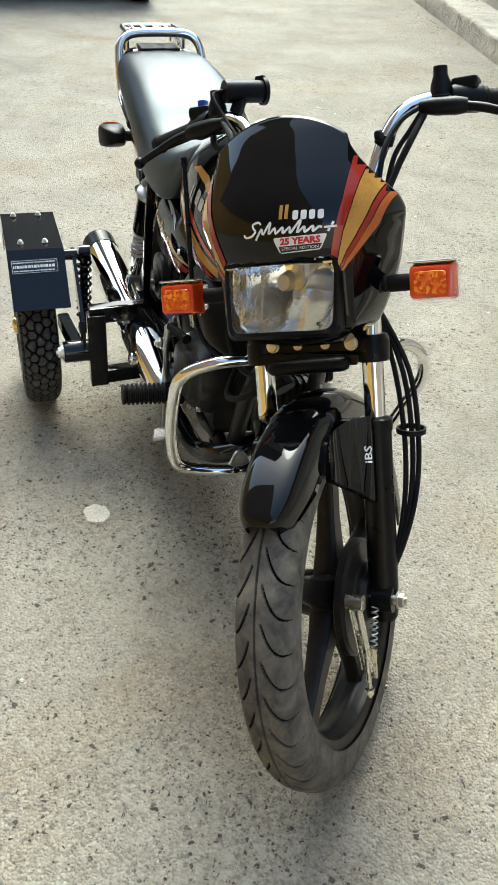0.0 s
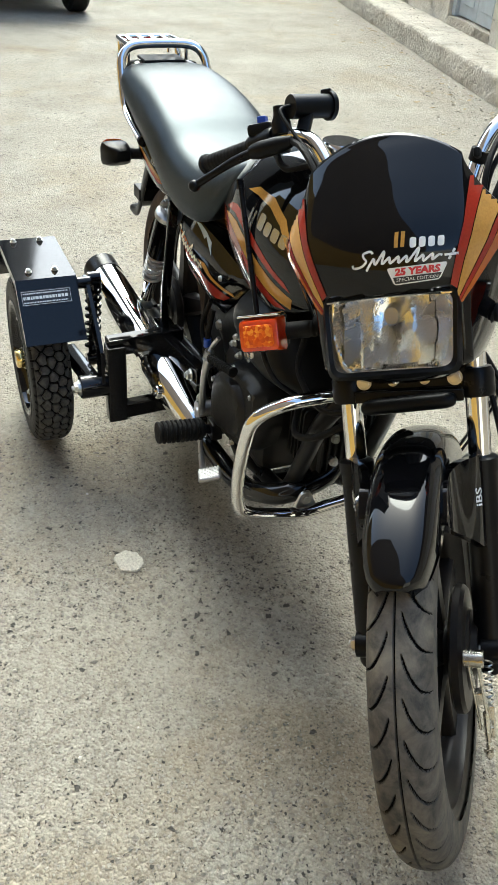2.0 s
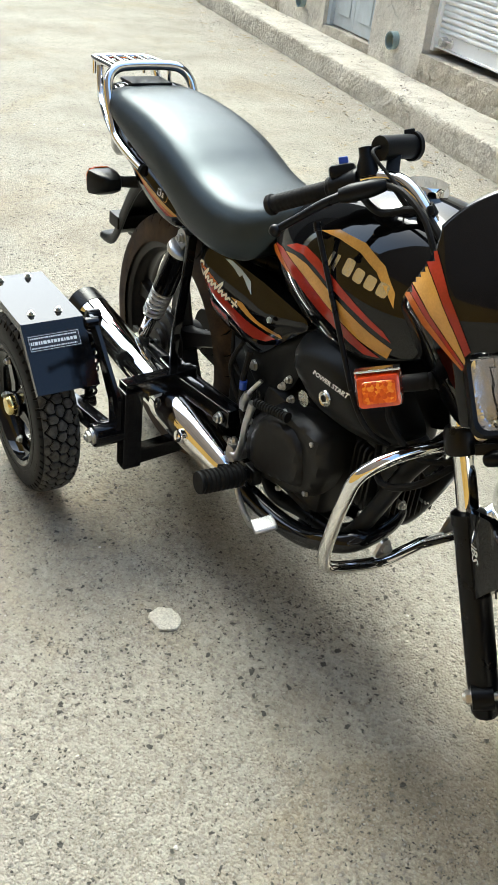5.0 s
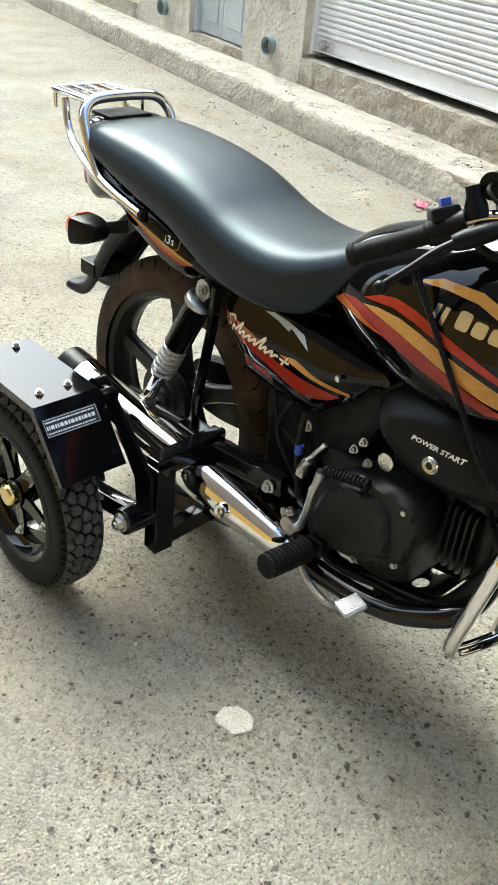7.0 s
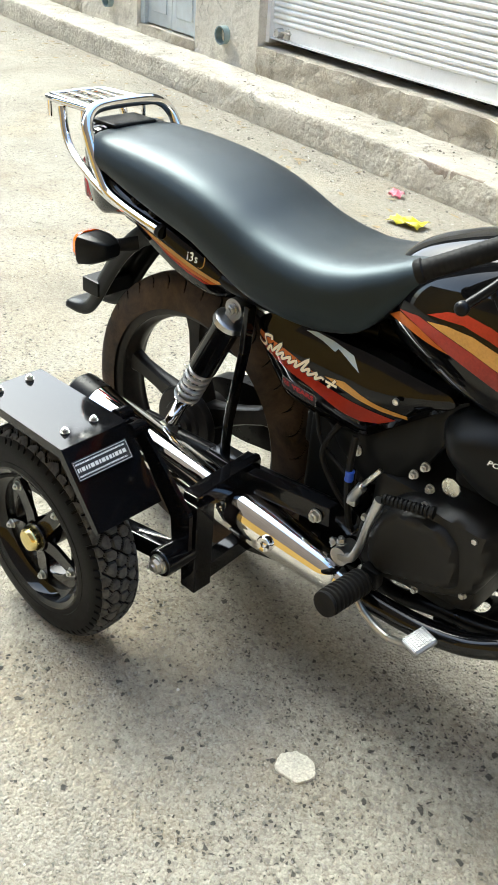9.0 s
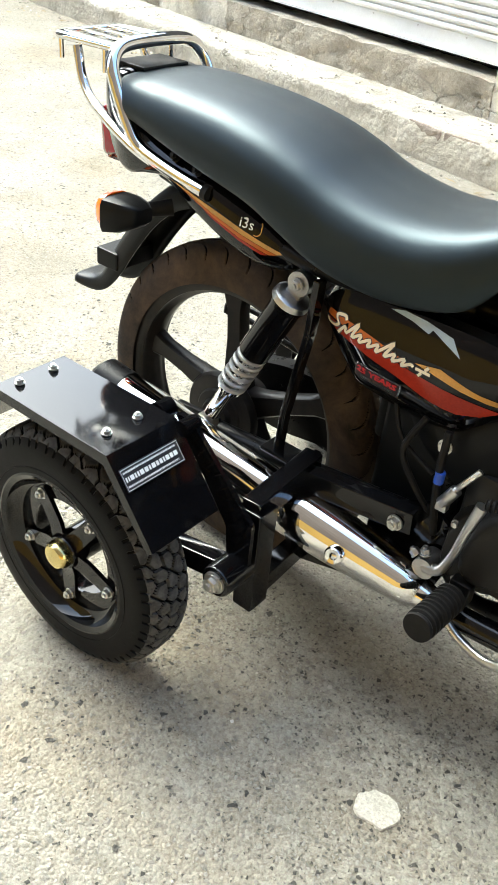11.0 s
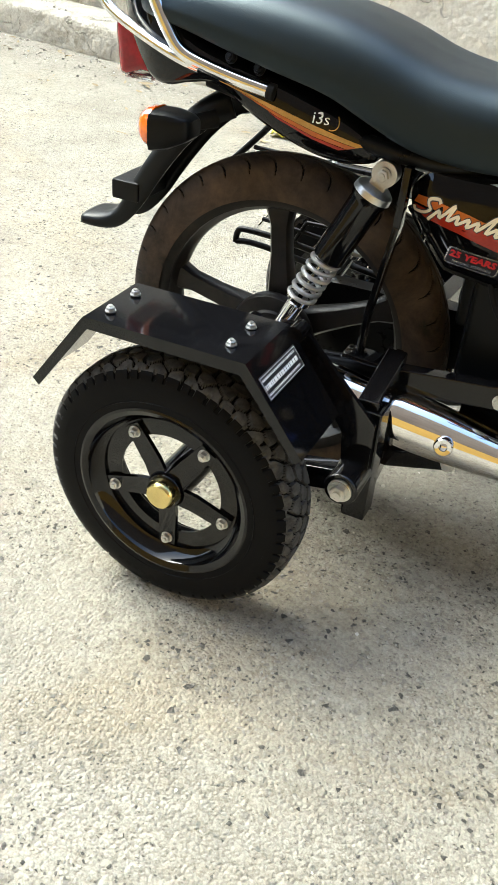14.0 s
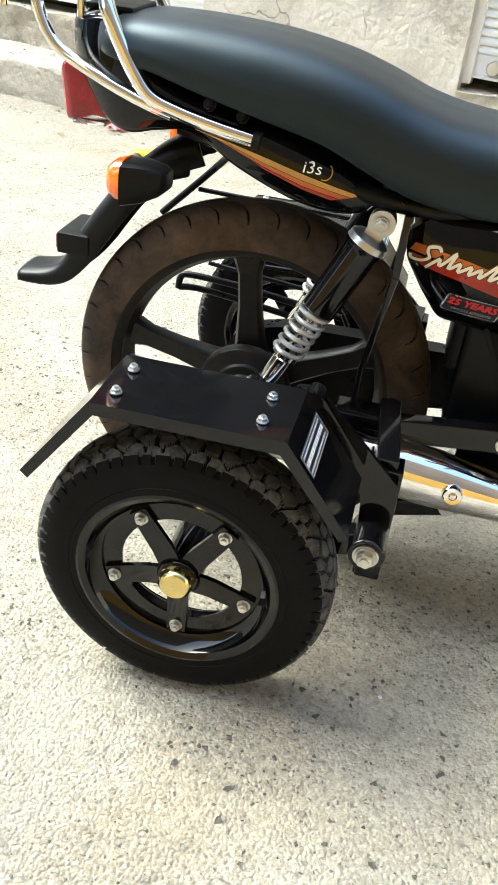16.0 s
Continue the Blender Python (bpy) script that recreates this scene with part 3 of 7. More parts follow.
wall_piece("wall_pier_1", -1.57, -0.36, 0.0, TOP, 2.61, 0.24, 0.016, 3.0, PLASTER, "rough cream plaster pier with cracks")
wall_piece("wall_pier_2", -4.45, -3.66, 0.0, TOP, 2.61, 0.24, 0.010, 5.0)
wall_piece("wall_pier_3", -6.35, -5.33, 0.0, TOP, 2.61, 0.24, 0.010, 7.0)
wall_piece("wall_pier_4", -14.0, -8.65, 0.0, TOP, 2.61, 0.24, 0.010, 9.0)
wall_piece("wall_pier_5", 1.80, 7.0, 0.0, TOP, 2.61, 0.24, 0.010, 11.0)
for i, (a, b, z) in enumerate(((-3.66, -1.57, 0.335), (-0.36, 1.80, 0.345), (-8.65, -6.35, 0.30), (-5.33, -4.45, 0.235))):
    wall_piece("wall_sill_%d" % (i + 1), a, b, 0.0, z, 2.606, 0.25, 0.019, 20.0 + i, SILL, "broken cement sill under the opening", 0.03)
    wall_piece("wall_lintel_%d" % (i + 1), a, b, 2.45, TOP, 2.61, 0.24, 0.004, 30.0 + i)
    # flat sheet behind the opening, coloured as the darkness of the room
    bm = bmesh.new()
    block(bm, (a - 0.05, 2.86, 0), (b + 0.05, 2.90, 2.6), 0, KM)
    structure("wall_back_%d" % (i + 1), bm, VOID, "near-black sheet standing in for the unlit shop")


SLAT = 0.034


def slat_mesh(width):
    bm = bmesh.new()
    prof = [(0.0, 0.0), (-0.006, 0.004), (-0.015, 0.016), (-0.0185, 0.032), (-0.016, 0.050), (-0.008, 0.062), (0.0, 0.066), (0.004, 0.070), (0.004, 0.074),
            (0.006, 0.074), (0.006, 0.0)]
    loft(bm, [[Vector((s, n * 0.75, z * SLAT / 0.074)) for n, z in prof] for s in (-width / 2, width / 2)])
    me = bpy.data.meshes.new("slat")
    bmesh.ops.recalc_face_normals(bm, faces=bm.faces[:])
    bm.to_mesh(me)
    bm.free()
    me.materials.append(SHUTTER)
    me.polygons.foreach_set("use_smooth", [True] * len(me.polygons))
    me.set_sharp_from_angle(angle=radians(50))
    return me


def shutter(name, s0, s1, z0, lock):
    """A rolled steel shop shutter: bottom plate, lock, side rails, slats."""
    n = 2.705
    bm = bmesh.new()
    block(bm, (s0 + 0.03, n - 0.004, z0 + 0.03), (s1 - 0.03, n + 0.004, z0 + 0.118), 0.001, KM)
    block(bm, (s0 + 0.03, n - 0.020, z0 + 0.028), (s1 - 0.03, n - 0.004, z0 + 0.040), 0.001, KM)
    root = tagged(part(name, bm, SHUTTER, None, "closed white rolled steel shop shutter"), category="shutter", kind="structure")
    for s in (s0 + 0.015, s1 - 0.015):
        bm = bmesh.new()
        block(bm, (s - 0.02, n - 0.035, z0 + 0.004), (s + 0.02, n + 0.03, 2.45), 0.003, KM)
        part("guide_rail", bm, SHUTTER, root)
    bm = bmesh.new()
    at = KM @ Vector((lock, n - 0.004, z0 + 0.075))
    lathe(bm, [(0.0, 0.045), (0.024, 0.045), (0.030, 0.035), (0.030, 0), (0, 0)], at, KM.to_3x3() @ Vector((0, -1, 0)), 20)
    part("padlock", bm, STEEL, root, "round steel padlock")
    bm = bmesh.new()
    block(bm, (lock + 0.035, n - 0.016, z0 + 0.05), (lock + 0.09, n - 0.004, z0 + 0.10), 0.002, KM)
    rod(bm, KM @ Vector((lock - 0.03, n - 0.03, z0 + 0.085)), KM @ Vector((lock + 0.13, n - 0.03, z0 + 0.085)), 0.007)
    part("hasp", bm, STEEL, root)
    k = 0
    while s0 + 0.2 + 0.16 * k < s1:
        if k % 2 == 0:
            bm = bmesh.new()
            at = KM @ Vector((s0 + 0.2 + 0.16 * k, n - 0.004, z0 + 0.106))
            lathe(bm, [(0.005, 0), (0.004, 0.003), (0, 0.004)], at, KM.to_3x3() @ Vector((0, -1, 0)), 8)
            part("rivet", bm, STEEL, root)
        k += 1
    me, z = slat_mesh(s1 - s0 - 0.05), z0 + 0.118
    while z < 2.45:
        ob = new("slat", me)
        ob.parent = root
        ob.matrix_basis = KM @ Matrix.Translation(((s0 + s1) / 2, n, z))
        z += SLAT
    return root


shutter("shutter_1", -3.66, -1.57, 0.355, -3.53)
shutter("shutter_2", -0.36, 1.80, 0.362, -0.24)
shutter("shutter_3", -8.65, -6.35, 0.32, -6.5)


def shop_door():
    s0, s1, n, z0, z1 = -5.33, -4.45, 2.69, 0.235, 2.25
    bm = bmesh.new()
    block(bm, (s0, n - 0.05, z0), (s0 + 0.065, n + 0.05, z1), 0.004, KM)
    block(bm, (s1 - 0.065, n - 0.05, z0), (s1, n + 0.05, z1), 0.004, KM)
    block(bm, (s0, n - 0.05, z1), (s1, n + 0.05, z1 + 0.07), 0.004, KM)
    root = tagged(part("door_1", bm, DOORPAINT, None, "closed pale blue wooden double door with panels"), category="door", kind="structure")
    mid = (s0 + s1) / 2
    for a, b in ((s0 + 0.067, mid - 0.003), (mid + 0.003, s1 - 0.067)):
        bm = bmesh.new()
        block(bm, (a, n - 0.018, z0 + 0.012), (b, n + 0.018, z1 - 0.002), 0.003, KM)
        leaf = part("door_leaf", bm, DOORPAINT, root)
        for lo, hi in ((0.10, 0.55), (0.65, 1.10), (1.20, 1.85)):
            bm = bmesh.new()
            block(bm, (a + 0.07, n - 0.026, z0 + lo), (b - 0.07, n - 0.016, z0 + hi), 0.008, KM)
            part("door_panel", bm, DOORPAINT, leaf)
    return root


shop_door()


def drain_pipe(s, z):
    at = KM @ Vector((s, 2.66, z))
    out = KM.to_3x3() @ Vector((0.10, -1, -0.05))
    bm = bmesh.new()
    lathe(bm, [(0.058, 0), (0.058, 0.10), (0.050, 0.10), (0.050, 0.0)], at, out, 28, True)
    ob = tagged(part("drain_pipe", bm, PVC, None, "grey-green plastic drain pipe end in the wall"), category="pipe", group="drain pipes")
    # a disc closes the pipe, its dark colour painting the shade within
    bm = bmesh.new()
    lathe(bm, [(0.050, 0.02), (0, 0.02)], at, out, 28)
    part("pipe_bore", bm, VOID, ob)


drain_pipe(-4.05, 0.345)
drain_pipe(-5.80, 0.345)

# the house opposite and the ends of the street, which the camera never faces
# their heights are set to narrow the sky and shape what the paint reflects
for name, lo, hi, mt in (("wall_opposite_1", (-2.5, -4.6, 0), (16, -3.6, 1.7), OCHRE), ("wall_opposite_3", (-6.4, -4.6, 0), (-2.506, -3.6, 2.6), OCHRE),
                         ("wall_opposite_4", (-2.5, -4.6, 1.704), (16, -3.604, 9.5), BROWNWALL), ("wall_far_end", (-31, -4.6, 0), (-30.5, 14, 6), PLASTER), ("wall_near_end", (12.0, -3.59, 0), (12.5, 2.0, 4.6), PLASTER)):
    bm = bmesh.new()
    block(bm, lo, hi)
    structure(name, bm, mt, "plain painted house wall")
# unseen dark blocks, raised to keep sky out of the bike's reflections
bm = bmesh.new()
block(bm, (-24, -4.4, 0), (-5.2, -3.2, 9.0), 0, KM)
block(bm, (-56, -4.4, 0), (-24.01, -3.2, 14), 0, KM)
structure("wall_opposite_2", bm, UPPER, "plain dark wall further down the street, added to hide sky")
# never in view; its dark colour replaces the shade of an overhang
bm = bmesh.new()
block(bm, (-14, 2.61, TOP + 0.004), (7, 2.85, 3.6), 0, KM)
structure("wall_upper", bm, UPPER, "unseen wall above the shops, coloured dark for shade")


# small things on the road
def splash():
    bm = bmesh.new()
    k = 46
    top, low = [], []
    for i in range(k):
        a = 2 * math.pi * i / k
        r = 0.028 * (1 + 0.22 * noise.noise(Vector((math.cos(a) * 1.6, math.sin(a) * 1.6, 0.4))) + 0.10 * noise.noise(Vector((math.cos(a) * 6, math.sin(a) * 6, 4))))
        x, y = 0.568 + r * 1.15 * math.cos(a), -0.315 + r * 0.95 * math.sin(a)
        top.append(bm.verts.new((x, y, 0.0048)))
        low.append(bm.verts.new((0.568 + (x - 0.568) * 1.05, -0.315 + (y + 0.315) * 1.05, 0.001)))
    bm.faces.new(top)
    for i in range(k):
        bm.faces.new((low[i], low[(i + 1) % k], top[(i + 1) % k], top[i]))
    return tagged(part("paint_splash", bm, LIME, None, "dried white paint splash on the road"), category="splash")


splash()


def crumpled(name, at, sx, sy, lift, material, seed, label):
    bm = bmesh.new()
    k = 9
    g = []
    for i in range(k):
        row = []
        for j in range(k):
            u, v = i / (k - 1) - 0.5, j / (k - 1) - 0.5
            q = Vector((u * 3 + seed, v * 3, seed))
            row.append(bm.verts.new((at[0] + sx * u + 0.01 * noise.noise(q * 2), at[1] + sy * v + 0.01 * noise.noise(q * 2 + Vector((5, 0, 0))),
                                     0.006 + lift * (0.5 + 0.9 * noise.noise(q * 1.3)))))
        g.append(row)
    for i in range(k - 1):
        for j in range(k - 1):
            bm.faces.new((g[i][j], g[i + 1][j], g[i + 1][j + 1], g[i][j + 1]))
    low = min(v.co.z for v in bm.verts)
    for v in bm.verts:
        v.co.z += 0.001 - low
    ob = part(name, bm, material, None, label, 25)
    sol = ob.modifiers.new("thick", "SOLIDIFY")
    sol.thickness = 0.0012
    return tagged(ob, category="litter")


crumpled("food_wrapper", (-0.90, 2.14), 0.17, 0.10, 0.035, YELLOW, 1.0, "crumpled yellow plastic food wrapper on the road")
crumpled("sweet_wrapper", (-1.17, 2.44), 0.07, 0.05, 0.03, PINK, 6.0, "small pink sweet wrapper by the kerb")


def pebbles():
    """Grit and chips of stone over the road, thick by the kerb."""
    co, faces = [], []
    r2 = random.Random(11)

    def chip(x, y, z, r):
        base = len(co)
        ring = [(r * r2.uniform(0.7, 1.2) * math.cos(a), r * r2.uniform(0.7, 1.2) * math.sin(a)) for a in (2 * math.pi * i / 6 for i in range(6))]
        co.extend([(x + u, y + v, z - 0.001) for u, v in ring])
        co.extend([(x + u * 0.6, y + v * 0.6, z + r * r2.uniform(0.35, 0.8)) for u, v in ring])
        faces.append([base + 6 + i for i in range(6)])
        faces.extend([(base + i, base + (i + 1) % 6, base + 6 + (i + 1) % 6, base + 6 + i) for i in range(6)])

    for _ in range(1500):
        chip(r2.uniform(-3, 2.0), r2.uniform(-1.0, 2.2), 0.0, r2.choice((0.0013, 0.0018, 0.0025, 0.004)) * r2.uniform(0.7, 1.3))
    for _ in range(2200):
        q = KM @ Vector((r2.uniform(-9, 2), 2.25 - abs(r2.gauss(0, 0.22)), 0))
        chip(q.x, q.y, 0.0, r2.choice((0.002, 0.003, 0.004, 0.007)) * r2.uniform(0.5, 1.3))
    for _ in range(500):
        q = KM @ Vector((r2.uniform(-7, 1.5), r2.uniform(2.36, 2.58), 0))
        chip(q.x, q.y, 0.165, r2.choice((0.002, 0.004, 0.007)) * r2.uniform(0.6, 1.4))
    for x, y, r in ((0.423, -0.535, 0.006), (1.172, -0.321, 0.004)):
        chip(x, y, 0.0, r)
    me = bpy.data.meshes.new("grit")
    me.from_pydata(co, [], faces)
    me.materials.append(GRIT)
    return tagged(new("grit", me), "loose grit and stone chips on the road", "gravel", kind="stuff")


def grit_material():
    m, nt, b, co = start("stone_chips")
    gm = nt.nodes.new("ShaderNodeNewGeometry")
    nt.links.new(ramp(nt, gm.outputs["Random Per Island"], [(0.0, (0.13, 0.12, 0.10)), (0.4, (0.28, 0.25, 0.21)), (0.75, (0.42, 0.38, 0.32)), (1.0, (0.66, 0.64, 0.60))]), b.inputs["Base Color"])
    nt.links.new(bump(nt, noise_tex(nt, co, 500, 4), 0.4, 0.001), b.inputs["Normal"])
    b.inputs["Roughness"].default_value = 0.85
    return m


GRIT = grit_material()
pebbles()


def leaves():
    """Dry leaf scraps and straw in the gutter."""
    bm = bmesh.new()
    r2 = random.Random(23)
    for _ in range(150):
        q = KM @ Vector((r2.uniform(-8, 1), 2.2 - abs(r2.gauss(0, 0.3)), 0))
        a, l, w = r2.uniform(0, 6.3), r2.uniform(0.012, 0.045), r2.uniform(0.002, 0.012)
        d, e = Vector((math.cos(a), math.sin(a), 0)), Vector((-math.sin(a), math.cos(a), 0))
        z = 0.003
        pts = [q - d * l, q - d * l * 0.3 + e * w, q + d * l * 0.4 + e * w * 0.8, q + d * l, q + d * l * 0.3 - e * w, q - d * l * 0.4 - e * w]
        vs = [bm.verts.new((p.x, p.y, z + r2.uniform(0, 0.007))) for p in pts]
        bm.faces.new(vs)
    ob = part("leaf_scraps", bm, LEAF, None, "dry leaf scraps and straw in the gutter", 0)
    return tagged(ob, category="leaves", kind="stuff")


LEAF = plain("dry_leaf", (0.30, 0.23, 0.13), 0.8, 0.0, 0.5, 8, 300, 0.2)
leaves()


def kerb_bricks():
    """Worn bricks that show along the kerb's broken edge."""
    r2, me, s = random.Random(31), brick_mesh(), -1.75
    while s < -0.45:
        ob = new("brick", me)
        ob.parent = kerb_ob
        ob.matrix_basis = KM @ Matrix.Translation((s + 0.11, 2.328 + r2.uniform(-0.010, 0.010), 0.130 + r2.uniform(-0.006, 0.004))) @ Matrix.Rotation(r2.uniform(-0.06, 0.06), 4, "Z") @ Matrix.Rotation(r2.uniform(-0.04, 0.04), 4, "Y")
        s += 0.222 + r2.uniform(0, 0.012)


kerb_bricks()


def parked_car():
    """A dark hatchback standing further down the road, tail towards the camera."""
    root = tagged(new("parked_car"), "dark parked car standing on the road", "car")
    root.location = (-6.12, 0.32, 0)
    bm = bmesh.new()
    side = [(0, 0.28), (0.02, 0.62), (-0.08, 0.92), (-0.35, 1.02), (-0.75, 1.45), (-2.1, 1.47), (-2.75, 1.02), (-3.55, 0.88), (-3.68, 0.60), (-3.66, 0.28)]
    rings = []
    for y, k in ((-0.80, 0.90), (-0.76, 0.99), (-0.5, 1.0), (0, 1.0), (0.5, 1.0), (0.76, 0.99), (0.80, 0.90)):
        rings.append([Vector((-1.83 + (x + 1.83) * (0.97 if abs(y) > 0.75 else 1), y * (0.86 if z > 1.2 else 1), 0.28 + (z - 0.28) * k)) for x, z in side])
    loft(bm, rings)
    part("body", bm, CARPAINT, root, "", 30)
    bm = bmesh.new()
    block(bm, (-0.02, -0.78, 0.24), (0.07, 0.78, 0.52), 0.03)
    bumper = part("bumper", bm, PLASTIC, root)
    for y in (-0.62, 0.62):
        bm = bmesh.new()
        block(bm, (-0.08, y - 0.14, 0.66), (0.03, y + 0.14, 0.86), 0.02)
        part("tail_lamp", bm, REDLENS, root)
    bm = bmesh.new()
    block(bm, (-0.62, -0.55, 1.06), (-0.40, 0.55, 1.36), 0.02, Matrix.Translation((0.02, 0, 0)))
    part("rear_window", bm, PLASTIC, root)
    for x in (-0.55, -2.95):
        for y in (-0.74, 0.74):
            bm = bmesh.new()
            lathe(bm, [(0.17, -0.085), (0.26, -0.085), (0.285, -0.06), (0.285, 0.06), (0.26, 0.085), (0.17, 0.085)], (x + (0.45 if x > -1 else 0), y, 0.285), (0, 1, 0), 36)
            wheel = part("wheel", bm, RUBBER, root)
            bm = bmesh.new()
            lathe(bm, [(0, -0.07), (0.17, -0.08), (0.17, 0.08), (0, 0.07)], (x + (0.45 if x > -1 else 0), y, 0.285), (0, 1, 0), 24)
            part("rim", bm, STEEL, wheel)
    return root


parked_car()

# the motorcycle: x forward from the rear axle, y to its left, z up
bike = tagged(new("motorcycle"), "black commuter motorcycle with orange stripes and side wheels fitted", "motorcycle")
RAKE, STEER = radians(26), radians(40.5)
E1, AXIS, E2 = Vector((math.cos(RAKE), 0, math.sin(RAKE))), Vector((-math.sin(RAKE), 0, math.cos(RAKE))), Vector((0, 1, 0))
F1 = math.cos(STEER) * E1 - math.sin(STEER) * E2
F2 = math.sin(STEER) * E1 + math.cos(STEER) * E2
FORK = Matrix((F1, F2, AXIS)).transposed().to_4x4()
FORK.translation = 1.1734 * E1
AXLE = Vector((0.031, 0.004, -0.254))


def fork_part(name, bm, material, parent=bike, label="", smooth=40):
    bm.transform(FORK)
    return part(name, bm, material, parent, label, smooth)


def ellipse_ring(x, cy, cz, wy, wz, n=24, p=2.5):
    out = []
    for i in range(n):
        a = 2 * math.pi * i / n
        c, s = math.cos(a), math.sin(a)
        k = (abs(c) ** p + abs(s) ** p) ** (-1 / p)
        out.append(Vector((x, cy + wy * c * k, cz + wz * s * k)))
    return out


def lerp_table(table, x):
    """A smooth curve through the rows of a table, read at x."""
    n = len(table)
    for i in range(n - 1):
        a, b = table[i], table[i + 1]
        if x <= b[0] or i == n - 2:
            h = b[0] - a[0]
            t = max(0.0, min(1.0, (x - a[0]) / h))
            p, q = table[max(i - 1, 0)], table[min(i + 2, n - 1)]
            out = []
            for k in range(1, len(a)):
                ma = (b[k] - p[k]) / (b[0] - p[0]) * h
                mb = (q[k] - a[k]) / (q[0] - a[0]) * h
                out.append((2 * t ** 3 - 3 * t ** 2 + 1) * a[k] + (t ** 3 - 2 * t ** 2 + t) * ma + (3 * t ** 2 - 2 * t ** 3) * b[k] + (t ** 3 - t ** 2) * mb)
            return out


# ---- wheels
def road_tread(th, v):
    """A centre groove and thin arcs that sweep out to each shoulder."""
    av = abs(v)
    if av < 0.0016:
        return 0.005
    if 0.007 < av < 0.040:
        pitch = 2 * math.pi / 38
        x = (av - 0.007) / 0.031
        lead = 0.046 * max(0.0, 1 - x) ** 2
        f = (th + (0.5 * pitch if v > 0 else 0.0) - lead / 0.29 + 0.5 * pitch) % pitch - 0.5 * pitch
        steep = 2 * 0.046 * max(0.0, 1 - x) / 0.031
        if abs(f) * 0.29 / math.sqrt(1 + steep * steep) < 0.0016 * min(1.0, (av - 0.006) / 0.004, (0.041 - av) / 0.006 + 0.3):
            return 0.004
    return 0.0


def knob_tread(th, v):
    """Six-sided blocks parted by deep channels, larger lugs at the shoulder."""
    n, dv = 46, 0.0185
    du = 2 * math.pi * 0.2 / n
    u = th * 0.2
    if abs(v) > 0.0375:
        k = th * 58 / (2 * math.pi) + (0.25 if v > 0 else 0.75) + 0.10 * math.sin(th * 31)
        return 0.0055 if k % 1.0 < 0.24 else 0.0
    row = round(v / dv)
    best = [9.0, 9.0]
    for k in (row - 1, row, row + 1):
        off = 0.5 * du if k % 2 else 0.0
        c = round((u - off) / du)
        for j in (c - 1, c, c + 1):
            jx = 0.26 * du * math.sin(j * 2.4 + k * 1.7)
            d = math.hypot(u - off - j * du - jx, (v - k * dv) * 1.2)
            if d < best[0]:
                best = [d, best[0]]
            elif d < best[1]:
                best[1] = d
    return 0.006 if best[1] - best[0] < 0.0040 else 0.0


def alloy_wheel(name, at, turn, label, tyre_label, R, width, tyre_mat, drum):
    """Cast rim with five spokes; its tyre, hub and brake drum are pieces of it."""
    bm = bmesh.new()
    y = turn @ Vector((0, 1, 0))
    rr = R - 0.065
    prof = [(rr, -0.030), (rr + 0.006, -0.033), (rr + 0.007, -0.036), (rr - 0.004, -0.036), (rr - 0.014, -0.030), (rr - 0.015, -0.020), (rr - 0.023, -0.012), (rr - 0.025, 0.0),
            (rr - 0.023, 0.012), (rr - 0.015, 0.020), (rr - 0.014, 0.030), (rr - 0.004, 0.036), (rr + 0.007, 0.036), (rr + 0.006, 0.033), (rr, 0.030), (rr - 0.010, 0.012), (rr - 0.010, -0.012)]
    lathe(bm, prof, at, y, 72, True)
    w = part(name, bm, ALLOY, bike, label)
    for i in range(5):
        a = 2 * math.pi * i / 5 + 0.42
        d = turn @ Vector((math.cos(a), 0, math.sin(a)))
        t = turn @ Vector((-math.sin(a), 0, math.cos(a)))
        bm = bmesh.new()
        rings = []
        for r, wt, wy in ((0.030, 0.030, 0.022), (0.07, 0.023, 0.018), (0.13, 0.018, 0.014), (rr - 0.05, 0.018, 0.013), (rr - 0.018, 0.027, 0.014)):
            rings.append([at + d * r + t * (wt * c) + y * (wy * s) for c, s in ((-1, -0.55), (-0.75, -1), (0.75, -1), (1, -0.55), (1, 0.55), (0.75, 1), (-0.75, 1), (-1, 0.55))])
        loft(bm, rings)
        part("spoke", bm, ALLOY, w, "cast black spoke")
    bm = bmesh.new()
    lathe(bm, [(0.012, -0.052), (0.030, -0.052), (0.036, -0.044), (0.040, -0.020), (0.046, 0.0), (0.040, 0.020), (0.036, 0.044), (0.012, 0.050)], at, y, 32)
    part("hub", bm, ALLOY, w)
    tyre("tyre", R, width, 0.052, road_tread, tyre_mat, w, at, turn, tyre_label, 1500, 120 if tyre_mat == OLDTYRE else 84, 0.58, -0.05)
    if drum:
        s, k = (1, 1.0) if drum > 0 else (-1, 0.82)
        bm = bmesh.new()
        lathe(bm, [(r * k, h * s) for r, h in ((0.014, 0.034), (0.088, 0.034), (0.093, 0.038), (0.093, 0.048), (0.088, 0.053), (0.060, 0.055), (0.056, 0.059), (0.040, 0.060), (0.034, 0.068), (0.014, 0.068))], at, y, 44)
        part("brake_drum", bm, ALLOY, w, "black brake drum plate")
    return w


REAR_AT = Vector((0, 0, 0.2945))
rear_wheel = alloy_wheel("rear_wheel", REAR_AT, Matrix.Identity(3), "dusty black alloy rear wheel", "brown dusty road tyre", 0.2965, 0.086, REARTYRE, -1)
FRONT_AT = FORK @ AXLE
FRONT_AT.z = 0.2985 * (F2.cross(F2.cross(Vector((0, 0, 1)))).length) * 1.0 + 0.0125
front_wheel = alloy_wheel("front_wheel", FRONT_AT, FORK.to_3x3(), "black alloy front wheel turned to full lock", "dusty grey road tyre", 0.2995, 0.082, OLDTYRE, 1)

